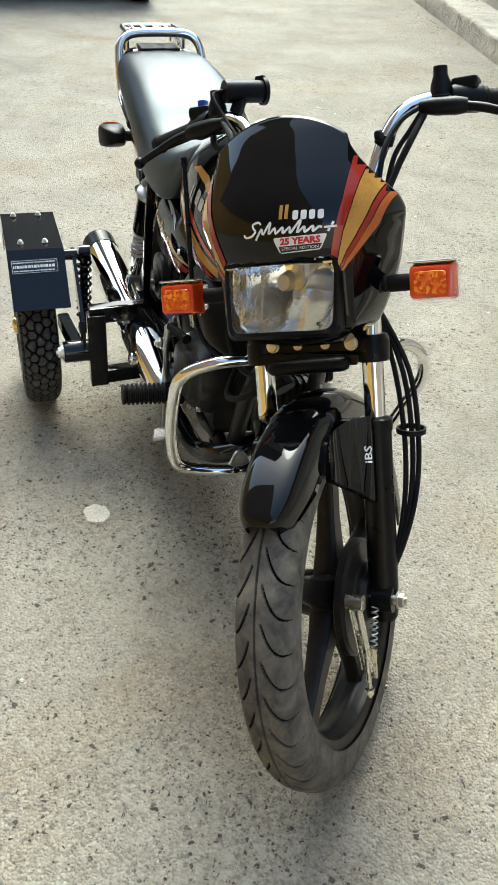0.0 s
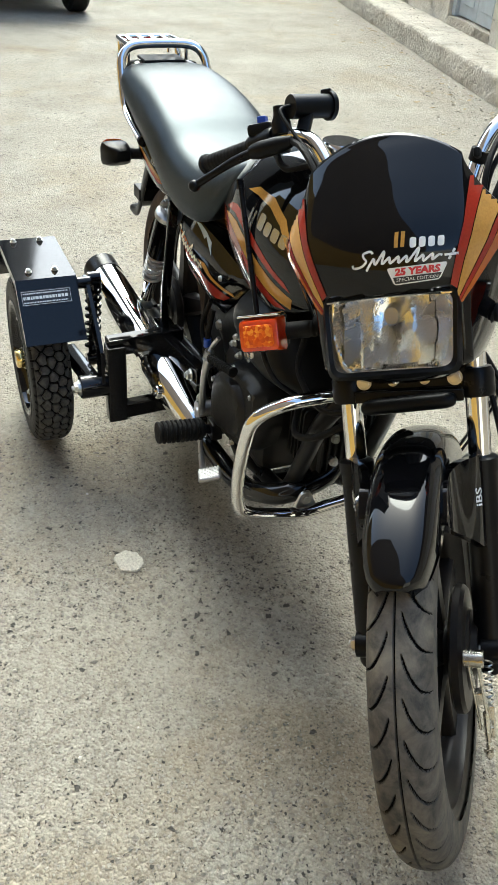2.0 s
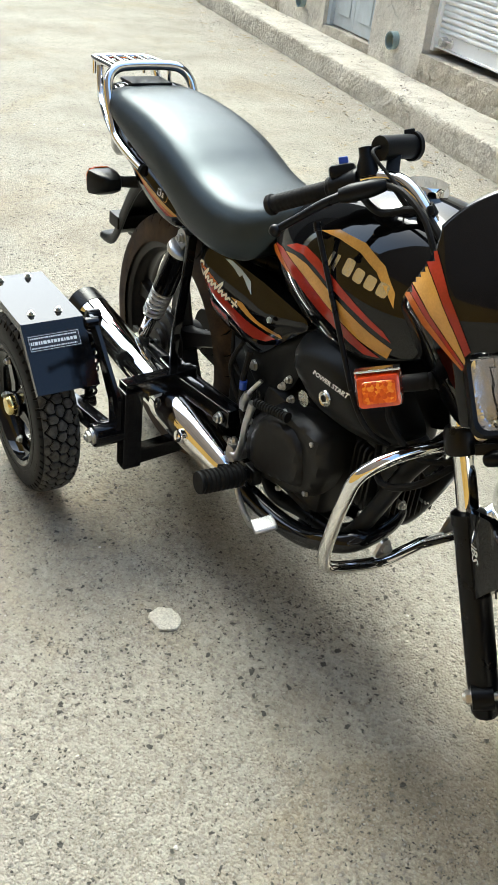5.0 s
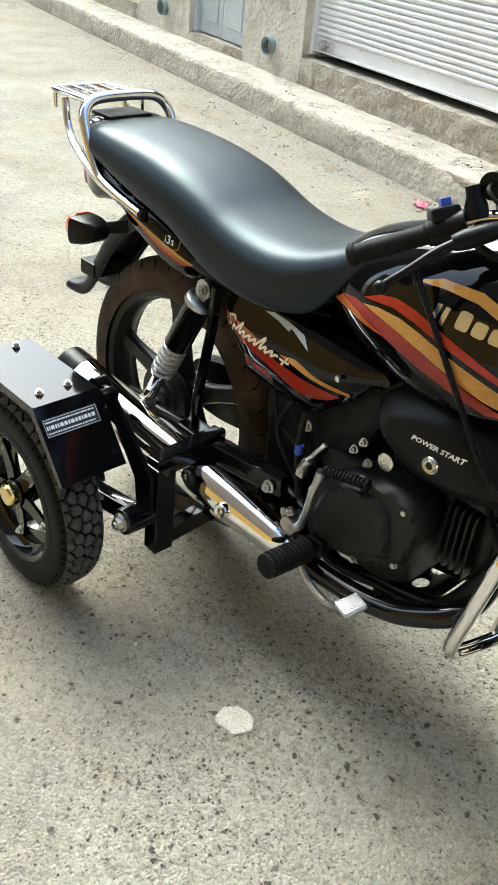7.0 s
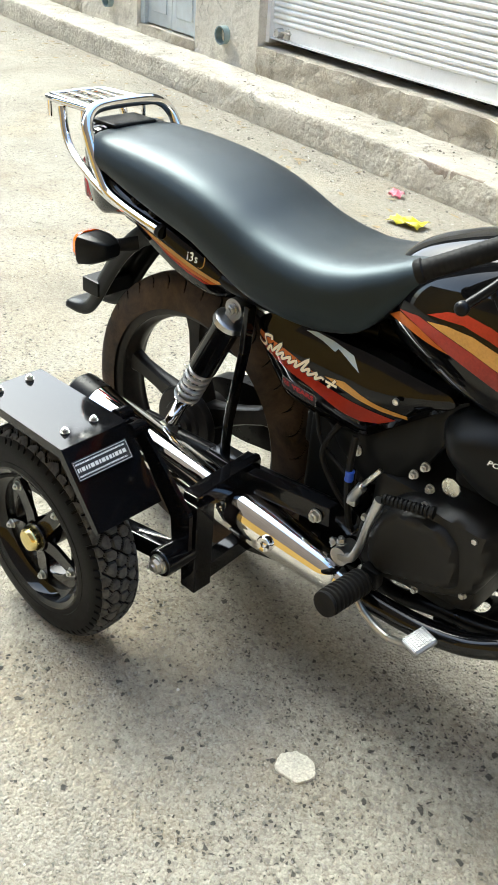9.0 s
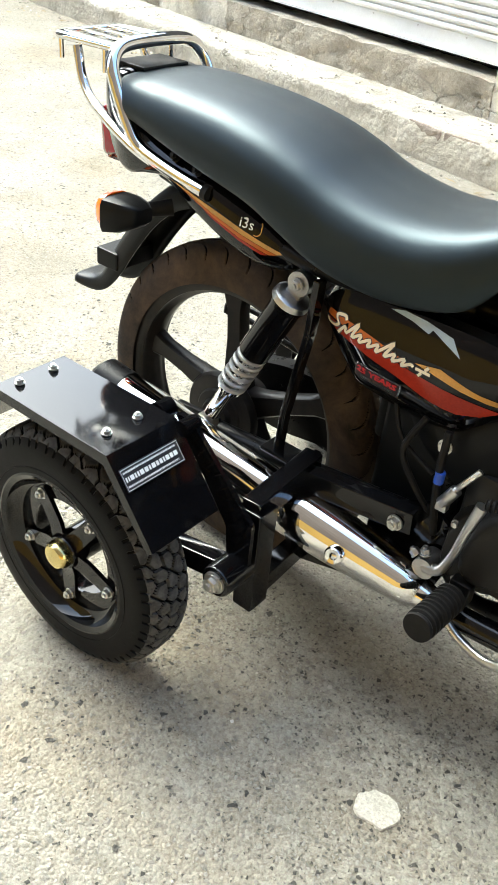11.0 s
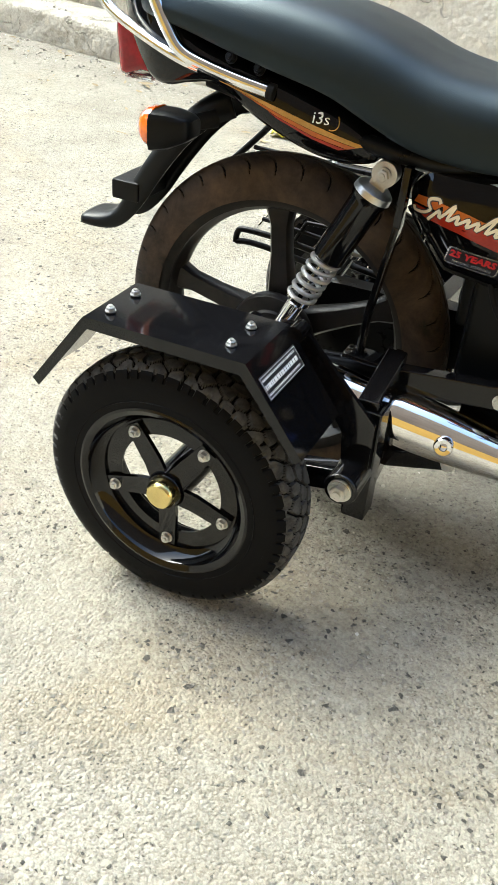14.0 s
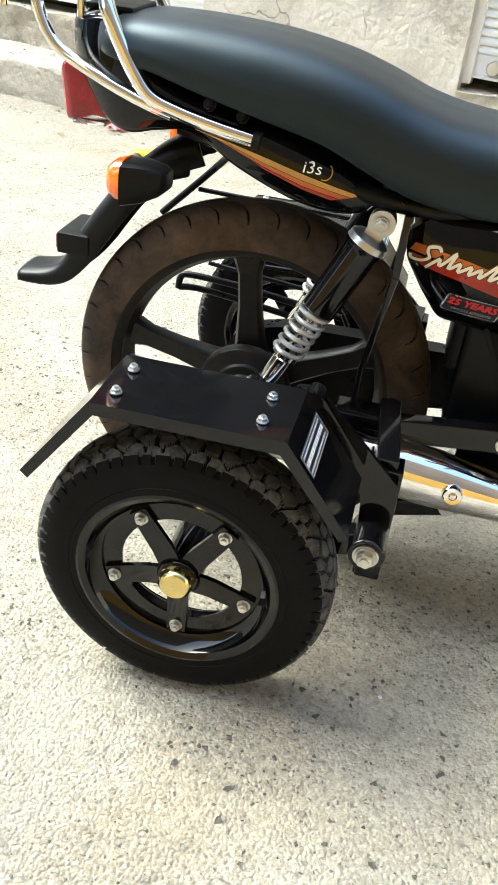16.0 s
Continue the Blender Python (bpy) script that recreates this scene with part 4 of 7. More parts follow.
# ---- front drum lever, cable, axle
A = AXLE
for s in (-1, 1):
    bm = bmesh.new()
    hexnut(bm, A + Vector((0, 0.110 * s, 0)), (0, s, 0), 0.011, 0.011)
    rod(bm, A + Vector((0, 0.05 * s, 0)), A + Vector((0, 0.113 * s, 0)), 0.0075)
    fork_part("axle_nut", bm, STEEL, front_wheel)
bm = bmesh.new()
c0, c1 = A + Vector((0.086, 0.068, 0.026)), A + Vector((0.070, 0.078, -0.085))
for dy in (-0.006, 0.006):
    bar(bm, c0 + Vector((0, dy, 0)), c1 + Vector((0, dy, 0)), 0.017, 0.0035, (0, 1, 0))
bar(bm, c0.lerp(c1, 0.45), c0.lerp(c1, 0.62), 0.015, 0.014, (0, 1, 0))
lathe(bm, [(0, -0.012), (0.012, -0.012), (0.012, 0.014), (0, 0.014)], c0, (0, 1, 0), 16)
bar(bm, c1 + Vector((-0.008, 0.006, 0.03)), c1 + Vector((-0.010, 0.006, -0.02)), 0.004, 0.014, (0, 1, 0))
hexnut(bm, c1, (0, 1, 0), 0.007, 0.008)
rod(bm, c1 + Vector((0.006, 0.004, -0.028)), c1 + Vector((0.008, 0.002, 0.028)), 0.004)
hexnut(bm, c1 + Vector((0.006, 0.004, -0.030)), (0, 0, -1), 0.006, 0.010)
fork_part("brake_lever", bm, ZINC, front_wheel, "zinc plated brake lever")
bm = bmesh.new()
coil = [c0 + Vector((0.010 * math.cos(t), -0.008 + t * 0.0006, 0.010 * math.sin(t))) for t in (k * 0.5 for k in range(38))]
tube(bm, coil, 0.0016, 6, 0)
a, b = c1 + Vector((-0.018, 0.004, 0.012)), c1 + Vector((-0.034, 0.006, 0.085))
u, v, w = basis(b - a)
tube(bm, [a + (b - a) * (k / 60) + 0.0055 * (math.cos(k * 0.9) * u + math.sin(k * 0.9) * v) for k in range(61)], 0.0013, 6, 0)
fork_part("return_spring", bm, STEEL, front_wheel)

# ---- fork
for s in (-1, 1):
    bm = bmesh.new()
    y = 0.0885 * s
    lathe(bm, [(0.0, -0.292), (0.018, -0.292), (0.021, -0.285), (0.0235, -0.23), (0.0235, 0.010), (0.0255, 0.014), (0.0255, 0.030), (0.019, 0.034), (0.0, 0.034)], (0.016, y, 0), (0, 0, 1), 28)
    lathe(bm, [(0, -0.016), (0.020, -0.016), (0.020, 0.016), (0, 0.016)], (0.031, 0.092 * s, -0.254), (0, 1, 0), 20)
    fork_leg = fork_part("fork_leg", bm, SATIN, bike, "satin black fork leg")
    bm = bmesh.new()
    rod(bm, (0.016, y, 0.02), (0.016, y, 0.30), 0.0158, 24)
    fork_part("fork_tube", bm, CHROME, fork_leg, "bright chrome fork tube")
    bm = bmesh.new()
    lathe(bm, [(0.0165, 0.118), (0.024, 0.118), (0.026, 0.124), (0.026, 0.150), (0.022, 0.158), (0.0165, 0.158)], (0.016, y, 0), (0, 0, 1), 24)
    fork_part("clamp", bm, SATIN, fork_leg)
bm = bmesh.new()
block(bm, (-0.035, -0.105, 0.126), (0.030, 0.105, 0.158), 0.010)
block(bm, (0.026, -0.088, 0.134), (0.036, 0.088, 0.160), 0.003)
yoke = fork_part("lower_yoke", bm, SATIN)
for y, r in ((-0.063, 0.0085), (0.063, 0.0085), (-0.022, 0.006), (0.022, 0.006)):
    bm = bmesh.new()
    hexnut(bm, (0.036, y, 0.147), (1, 0, 0), r, 0.007, False)
    fork_part("bolt", bm, STEEL, yoke)
bm = bmesh.new()
block(bm, (-0.03, -0.108, 0.30), (0.03, 0.108, 0.322), 0.009)
rod(bm, (0, 0, 0.12), (0, 0, 0.33), 0.022, 20)
fork_part("upper_yoke", bm, SATIN)
bm = bmesh.new()
bar(bm, (0.048, -0.075, 0.128), (0.048, 0.075, 0.124), 0.006, 0.016, (0, 0, 1))
fork_part("fork_brace", bm, SATIN)
bm = bmesh.new()
tube(bm, [(0.050, -0.062, 0.112), (0.054, -0.050, 0.114), (0.056, 0.0, 0.117), (0.054, 0.050, 0.119), (0.050, 0.060, 0.119)], [0.008, 0.0115, 0.0115, 0.0115, 0.008], 14, 4)
fork_part("horn_cover", bm, PLASTIC, bike, "rounded black bar under the headlamp")

# ---- front mudguard
bm = bmesh.new()
rings = []
for i in range(41):
    f = i / 40
    ang = radians(36 + (172 - 36) * f)
    r = 0.3105 + 0.004 * math.sin(math.pi * f)
    half = 0.0430 + 0.006 * math.sin(math.pi * min(1, f * 1.4))
    drop = 0.050 if f < 0.30 else 0.050 - 0.012 * (f - 0.30)
    if f < 0.13:
        half *= math.sqrt(max(0.0, 1 - (1 - f / 0.13) ** 2)) * 0.50 + 0.50
        drop *= 0.45 + 0.55 * f / 0.13
    if 0.30 < f < 0.62:
        drop += 0.020 * math.sin(math.pi * (f - 0.30) / 0.32)
    row = []
    for j in range(25):
        t = -1 + 2 * j / 24
        at_ = abs(t)
        v = half * math.copysign(math.sin(min(1.0, at_ * 1.22) * math.pi / 2) ** 0.95, t)
        if at_ > 0.82:
            v = half * math.copysign(1 + 0.03 * (at_ - 0.82) / 0.18, t)
        rad = r + 0.016 - (drop + 0.016) * at_ ** 2.6
        row.append(Vector((A.x + rad * math.cos(ang), A.y + v, A.z + rad * math.sin(ang))))
    rings.append(row)
loft(bm, rings, False, False)
front_guard = fork_part("front_mudguard", bm, GLOSS, bike, "glossy black front mudguard")
sol = front_guard.modifiers.new("thick", "SOLIDIFY")
sol.thickness = 0.003
for s in (-1, 1):
    bm = bmesh.new()
    poly = rounded([(-0.006, 0.032), (0.040, 0.040), (0.090, 0.042), (0.150, 0.022), (0.172, -0.020), (0.130, -0.040), (0.085, -0.066), (0.052, -0.090), (0.030, -0.100), (-0.002, -0.095)], 0.014)
    sheet(bm, poly, 0.007)
    for v in bm.verts:
        k = max(0.0, min(1.0, (0.130 - v.co.x) / 0.095))
        v.co = Vector((v.co.x, s * (0.0450 + 0.036 * k * k * (3 - 2 * k)), v.co.y))
    bk = bmesh.ops.extrude_face_region(bm, geom=bm.faces[:])
    for v in [g for g in bk["geom"] if isinstance(g, bmesh.types.BMVert)]:
        v.co.y += s * 0.012
    fl = fork_part("mudguard_stay", bm, GLOSS, front_guard)
    t = tree_of(fl)
    lay("feature_mark", [words("iBS", 0.022, 0.2, bold=0.0004)], FORK @ Vector((0.058, 0.10 * s, -0.018)), FORK.to_3x3() @ Vector((0, 0, -1 if s < 0 else 1)),
        FORK.to_3x3() @ Vector((1, 0, 0)), FORK.to_3x3() @ Vector((0, -s, 0)), t, WHITE, fl, 0.0007, 0.05)

# ---- headlamp cowl
COWL = [(0.150, 0.085, 0.062, 0.035), (0.166, 0.125, 0.086, 0.028), (0.180, 0.146, 0.104, 0.022), (0.225, 0.156, 0.124, 0.014), (0.262, 0.161, 0.137, 0.014),
        (0.285, 0.169, 0.143, 0.020), (0.315, 0.176, 0.151, 0.034), (0.335, 0.175, 0.155, 0.046), (0.36, 0.168, 0.145, 0.058), (0.40, 0.150, 0.122, 0.070),
        (0.430, 0.135, 0.106, 0.084), (0.447, 0.126, 0.100, 0.087), (0.457, 0.120, 0.093, 0.088), (0.464, 0.116, 0.080, 0.092)]


def cowl_point(w, t):
    uc, hw, us = lerp_table(COWL, w)
    at_ = abs(t)
    c = 0.096 if w > 0.24 else min(0.096, hw * 0.93)
    if at_ < 0.5:
        x = at_ / 0.5
        return Vector((uc - 0.028 * x * x, math.copysign(c * x, t), w))
    x = (at_ - 0.5) / 0.5
    v = c + (hw - c) * (x + 0.16 * math.sin(math.pi * x))
    return Vector((uc - 0.028 + (us - uc + 0.028) * (0.90 * x + 0.10 * x * x), math.copysign(v, t), w))


def in_lamp(w, v):
    return 0.176 < w < 0.272 and abs(v) < 0.083 + 0.10 * (w - 0.225) * 0.2


bm = bmesh.new()
NW, NT = 76, 60


def cowl_top(t):
    """The visor's edge: an arch over the front, then a fall along each flank."""
    x = abs(t) / 0.5
    return 0.466 - 0.034 * x ** 2.2 if x < 1 else 0.432 - 0.080 * (x - 1)


grid = [[bm.verts.new(cowl_point(0.150 + (cowl_top(-1 + 2 * j / NT) - 0.150) * i / NW, -1 + 2 * j / NT)) for j in range(NT + 1)] for i in range(NW + 1)]
for i in range(NW):
    for j in range(NT):
        q = (grid[i][j], grid[i][j + 1], grid[i + 1][j + 1], grid[i + 1][j])
        mid = sum((p.co for p in q), Vector()) / 4
        if not (in_lamp(mid.z, mid.y) and mid.x > 0.09):
            bm.faces.new(q)
bmesh.ops.delete(bm, geom=[v for v in bm.verts if not v.link_faces], context="VERTS")
cowl = fork_part("headlamp_cowl", bm, GLOSS, bike, "glossy black headlamp cowl with orange stripes and print", 60)
sol = cowl.modifiers.new("thick", "SOLIDIFY")
sol.thickness, sol.offset = 0.003, -1
cowl_tree = tree_of(cowl)
FU, FV, FW = (FORK.to_3x3() @ Vector(q) for q in ((1, 0, 0), (0, 1, 0), (0, 0, 1)))
FO = FORK @ Vector((0.1, 0, 0))


def on_cowl(name, shapes, material, label="", grid=0.006, lift=0.0013):
    return lay(name, shapes, FO, FV, FW, -FU, cowl_tree, material, cowl, lift, grid, label)


for s in (1, -1):
    def f(*pts):
        return [(s * a, b) for a, b in pts]
    on_cowl("stripe", [f((0.108, 0.432), (0.120, 0.400), (0.104, 0.335), (0.080, 0.258), (0.073, 0.262), (0.096, 0.345))], RED, "dark red stripe")
    on_cowl("stripe", [f((0.121, 0.400), (0.138, 0.368), (0.120, 0.325), (0.083, 0.256), (0.081, 0.258), (0.105, 0.335))], GOLD, "gold stripe")
    on_cowl("stripe", [f((0.139, 0.367), (0.1435, 0.360), (0.125, 0.320), (0.086, 0.254), (0.084, 0.256), (0.121, 0.325))], RED, "dark red stripe")
    on_cowl("stripe", [f((0.1440, 0.359), (0.1475, 0.350), (0.130, 0.312), (0.089, 0.253), (0.0865, 0.254), (0.1255, 0.320))], ORANGE, "orange stripe")
on_cowl("maker_mark", [oblong(0.017, 0.326, 0.0215, 0.344, 0.002), oblong(0.0245, 0.326, 0.029, 0.344, 0.002)], GOLD, "small gold maker mark")
on_cowl("maker_mark", [oblong(0.035 + i * 0.0105, 0.324 - 0.0004 * i, 0.0425 + i * 0.0105, 0.336 - 0.0004 * i, 0.001, 0.003) for i in range(4)], WHITE, "white maker mark as plain shapes")
on_cowl("model_mark", [scribble(0.118, 0.016, 0.5, 0.0028, (0.024, 0.3135), -0.02)], WHITE, "white sloping model mark as a plain stroke", 0.03)
on_cowl("badge", [rounded([(0.013, 0.282), (0.066, 0.284), (0.077, 0.304), (0.006, 0.303)], 0.004)], WHITE, "white and red anniversary badge")
on_cowl("badge_band", [rounded([(0.0145, 0.2835), (0.0645, 0.2855), (0.069, 0.2925), (0.0125, 0.2915)], 0.001)], BLACKPRINT, "", 0.01, 0.0018)


def shifted(bm2, x, y):
    for v in bm2.verts:
        v.co.x += x
        v.co.y += y
    return bm2


on_cowl("badge_words", [shifted(words("25 YEARS", 0.0112, 0.15, wide=1.12, bold=0.0006), 0.041, 0.2972)], CRIMSON, "", 0.05, 0.0020)
on_cowl("badge_words", [shifted(words("SPECIAL EDITION", 0.0056, 0.15, wide=1.1), 0.040, 0.2882)], WHITE, "", 0.05, 0.0024)

# lamp: bowl, bulb, glass, rim
def lamp_ring(u, grow, w0=0.176, w1=0.270, half=0.080):
    pts = rounded([(-half - grow + 0.004, w0 - grow), (half + grow - 0.004, w0 - grow), (half + grow, w1 + grow), (-half - grow, w1 + grow)], 0.016, 5)
    return [Vector((u - 0.10 * (w - 0.223) - 2.6 * v * v, v, w)) for v, w in pts]


bm = bmesh.new()
loft(bm, [lamp_ring(0.161, -0.001), lamp_ring(0.165, 0.004), lamp_ring(0.160, 0.009), lamp_ring(0.135, 0.008), lamp_ring(0.135, -0.001)], False, True, True)
lamp = fork_part("headlamp", bm, PLASTIC, bike, "rectangular clear headlamp with black rim")
bm = bmesh.new()
loft(bm, [lamp_ring(0.1615, -0.001), lamp_ring(0.164, -0.010), lamp_ring(0.1655, -0.030)], True)
fork_part("lens", bm, CLEAR, lamp, "clear headlamp glass").visible_shadow = False
bm = bmesh.new()
NV, NB = 72, 36


def bowl(v, w):
    """A deep dish over a flat shelf, its flanks cut into a few upright facets."""
    if w > 0.263:
        return 0.140 + 0.10 * abs(v)
    av = abs(v)
    if av > 0.044:
        k = (av - 0.044) / 0.018
        av = 0.044 + 0.018 * (math.floor(k) + 0.5 + 0.8 * (k % 1.0 - 0.5))
    dish = 0.072 + (av * av + 0.8 * (w - 0.236) ** 2) / 0.082
    shelf = 0.150 - max(0.0, w - 0.180) * 6.0 if w < 0.192 else 0.0
    return min(0.146 - 2.2 * v * v, max(dish, shelf))


g = [[bm.verts.new((bowl(-0.0785 + 0.157 * i / NV, 0.178 + 0.090 * j / NB), -0.0785 + 0.157 * i / NV, 0.178 + 0.090 * j / NB)) for j in range(NB + 1)] for i in range(NV + 1)]
for i in range(NV):
    for j in range(NB):
        bm.faces.new((g[i][j], g[i + 1][j], g[i + 1][j + 1], g[i][j + 1]))
for j, w in ((0, 0.178), (NB, 0.268)):
    front = [bm.verts.new((0.154, g[i][j].co.y, w)) for i in range(NV + 1)]
    for i in range(NV):
        bm.faces.new((g[i][j], g[i + 1][j], front[i + 1], front[i]))
fork_part("reflector", bm, REFLECTOR, lamp, "silver headlamp bowl", 12)
bm = bmesh.new()
lathe(bm, [(0.0, 0.036), (0.005, 0.034), (0.006, 0.012), (0.010, 0.0), (0, 0)], (0.074, 0.0, 0.240), (1, 0, 0), 18)
fork_part("bulb", bm, STEEL, lamp)
bm = bmesh.new()
lathe(bm, [(0, 0.054), (0.0090, 0.054), (0.0105, 0.051), (0.0105, 0.034), (0.0095, 0.034), (0, 0.036)], (0.074, 0.0, 0.241), (1, 0, 0), 20)
fork_part("bulb_shield", bm, CASTAL, lamp, "round grey bulb shield")

# ---- front turn lamps
for s in (-1, 1):
    bm = bmesh.new()
    lathe(bm, [(0, 0.085), (0.015, 0.085), (0.017, 0.095), (0.013, 0.112), (0.014, 0.116), (0.011, 0.120), (0.0125, 0.124), (0.011, 0.128), (0.0125, 0.132), (0.012, 0.168), (0, 0.168)],
          (0.052, 0, 0.231), (0, s, 0), 20)
    stem = fork_part("turn_lamp", bm, RUBBER, bike, "front turn lamp on a black rubber stem")
    bm = bmesh.new()
    rings = []
    for u, g in ((0.036, -0.006), (0.040, 0.0), (0.058, 0.0015), (0.064, 0.0)):
        rings.append([Vector((u, s * (0.195 + q[0]), 0.231 + q[1])) for q in rounded([(-0.030 - g, -0.024 - g), (0.030 + g, -0.024 - g), (0.030 + g, 0.024 + g), (-0.030 - g, 0.024 + g)], 0.006)])
    loft(bm, rings)
    fork_part("shell", bm, REFLECTOR, stem, "chromed lamp shell")
    bm = bmesh.new()
    rings = []
    for u, g in ((0.0605, 0.0012), (0.080, -0.001), (0.088, -0.003), (0.091, -0.009)):
        rings.append([Vector((u, s * (0.195 + q[0]), 0.2305 + q[1])) for q in rounded([(-0.031 - g, -0.025 - g), (0.031 + g, -0.025 - g), (0.031 + g, 0.0235 + g), (-0.031 - g, 0.0235 + g)], 0.007)])
    loft(bm, rings)
    lens = fork_part("lens", bm, LAMPRED, stem, "orange-red lens with an amber face")
    bm = bmesh.new()
    rings = []
    for u, g in ((0.0900, -0.0085), (0.0922, -0.0095), (0.0926, -0.0125)):
        rings.append([Vector((u, s * (0.195 + q[0]), 0.2300 + q[1])) for q in rounded([(-0.031 - g, -0.025 - g), (0.031 + g, -0.025 - g), (0.031 + g, 0.0235 + g), (-0.031 - g, 0.0235 + g)], 0.006)])
    loft(bm, rings)
    fork_part("lens_face", bm, FACET, lens, "bright amber ribbed face")
    bm = bmesh.new()
    block(bm, (0.052, 0.195 * s - 0.031, 0.2555), (0.086, 0.195 * s + 0.031, 0.2590), 0.0015)
    fork_part("trim", bm, REFLECTOR, stem, "chromed top strip")

# ---- handlebar with grips, levers and switches; its left half sits a little lower
def sag(v):
    return -0.022 * min(1.0, max(0.0, (v - 0.03) / 0.12))


bm = bmesh.new()
half = [(-0.030, 0.0, 0.345), (-0.030, 0.045, 0.348), (-0.032, 0.080, 0.385), (-0.045, 0.105, 0.450), (-0.062, 0.130, 0.495), (-0.082, 0.165, 0.513), (-0.100, 0.212, 0.512), (-0.155, 0.332, 0.503)]
tube(bm, [(u, -v, w) for u, v, w in half[::-1]] + [(u, v, w + sag(v)) for u, v, w in half[1:]], 0.0112, 16, 6)
handlebar = fork_part("handlebar", bm, CHROME, bike, "chromed handlebar")
for s in (-1, 1):
    def q(u, v, w):
        return Vector((u, s * v, w + (sag(v) if s > 0 else 0.0)))
    g0, g1 = q(-0.112, 0.238, 0.510), q(-0.157, 0.336, 0.5025)
    d = g1 - g0
    bm = bmesh.new()
    prof = [(0.0, -0.002), (0.0165, -0.002), (0.0172, 0.004), (0.0140, 0.007)]
    for k in range(12):
        prof += [(0.0140, 0.010 + k * 0.0078), (0.0136, 0.013 + k * 0.0078), (0.0136, 0.0155 + k * 0.0078), (0.0140, 0.0165 + k * 0.0078)]
    prof += [(0.0140, 0.105), (0.0165, 0.107), (0.0165, 0.114), (0.014, 0.117), (0, 0.117)]
    lathe(bm, prof, g0, d, 24)
    fork_part("grip", bm, RUBBER, handlebar, "black rubber grip")
    bm = bmesh.new()
    c = q(-0.101, 0.218, 0.511)
    lathe(bm, [(0.0, -0.026), (0.018, -0.026), (0.0205, -0.022), (0.0205, 0.016), (0.018, 0.021), (0, 0.021)], c, d, 20)
    block(bm, (-0.020, -0.022, 0.010), (0.016, 0.018, 0.030), 0.006, Matrix.Translation(c))
    sw = fork_part("switch_box", bm, PLASTIC, handlebar)
    if s < 0:
        bm = bmesh.new()
        block(bm, (-0.008, -0.006, 0.026), (0.008, 0.008, 0.040), 0.002, Matrix.Translation(c))
        fork_part("switch", bm, BLUE, sw, "blue rocker switch")
    bm = bmesh.new()
    p0, p1 = q(-0.048, 0.158, 0.500), q(-0.056, 0.226, 0.494)
    tube(bm, [p0, p0.lerp(p1, 0.3), p0.lerp(p1, 0.75), p1], [0.008, 0.0125, 0.0135, 0.010], 14, 4)
    block(bm, (-0.040, -0.010, -0.008), (-0.004, 0.010, 0.012), 0.004, Matrix.Translation(p0.lerp(p1, 0.35)))
    perch = fork_part("lever_perch", bm, PLASTIC, handlebar, "black lever perch with rubber cover")
    bm = bmesh.new()
    tube(bm, [p1 - (p1 - p0) * 0.15, q(-0.054, 0.250, 0.487), q(-0.054, 0.285, 0.474), q(-0.058, 0.318, 0.462)], [0.0075, 0.007, 0.006, 0.0062], 12, 5)
    bmesh.ops.create_uvsphere(bm, u_segments=16, v_segments=10, radius=0.0095, matrix=Matrix.Translation(q(-0.058, 0.325, 0.4595)))
    fork_part("lever", bm, SATIN, perch, "black lever with a ball end")
    # mirror boss
    bm = bmesh.new()
    lathe(bm, [(0, -0.005), (0.016, -0.005), (0.015, 0.012), (0.0105, 0.024), (0.0105, 0.036), (0.0065, 0.037), (0.0060, 0.020), (0, 0.020)], q(-0.084, 0.183, 0.522), (0, 0, 1), 18)
    fork_part("mirror_boss", bm, PLASTIC, handlebar)
    bm = bmesh.new()
    lathe(bm, [(0.0115, 0), (0.0145, 0), (0.0145, 0.016), (0.0115, 0.016)], q(-0.044, 0.104, 0.447), (0.35, 0.45 * s, 1), 16, True)
    block(bm, (0.010, -0.004, -0.002), (0.040, 0.006, 0.012), 0.004, Matrix.Translation(q(-0.044, 0.104, 0.450)))
    fork_part("cable_clip", bm, RUBBER, handlebar)

# charger socket on the right of the bar
bm = bmesh.new()
k0, k1 = Vector((-0.072, -0.163, 0.552)), Vector((-0.120, -0.118, 0.553))
rod(bm, k0, k1, 0.0175, 24)
lathe(bm, [(0.0175, 0), (0.0215, 0), (0.0215, 0.007), (0.0, 0.008)], k1, k1 - k0, 24)
block(bm, (-0.006, -0.008, 0.016), (0.006, 0.008, 0.024), 0.002, Matrix.Translation(k1))
bar(bm, (k0 + k1) / 2, (-0.078, -0.150, 0.512), 0.020, 0.014, (1, 0, 0), 0.003)
socket = fork_part("charger_socket", bm, PLASTIC, handlebar, "round black charger socket with a flip cap")
bm = bmesh.new()
tube(bm, [k0 + Vector((0, 0, 0.002)), k0 + Vector((0.022, -0.010, -0.008)), Vector((-0.040, -0.150, 0.505)), Vector((-0.022, -0.118, 0.46)), Vector((-0.005, -0.09, 0.40)), Vector((0.0, -0.07, 0.34))], 0.0026, 8, 6)
fork_part("cable", bm, RUBBER, socket)

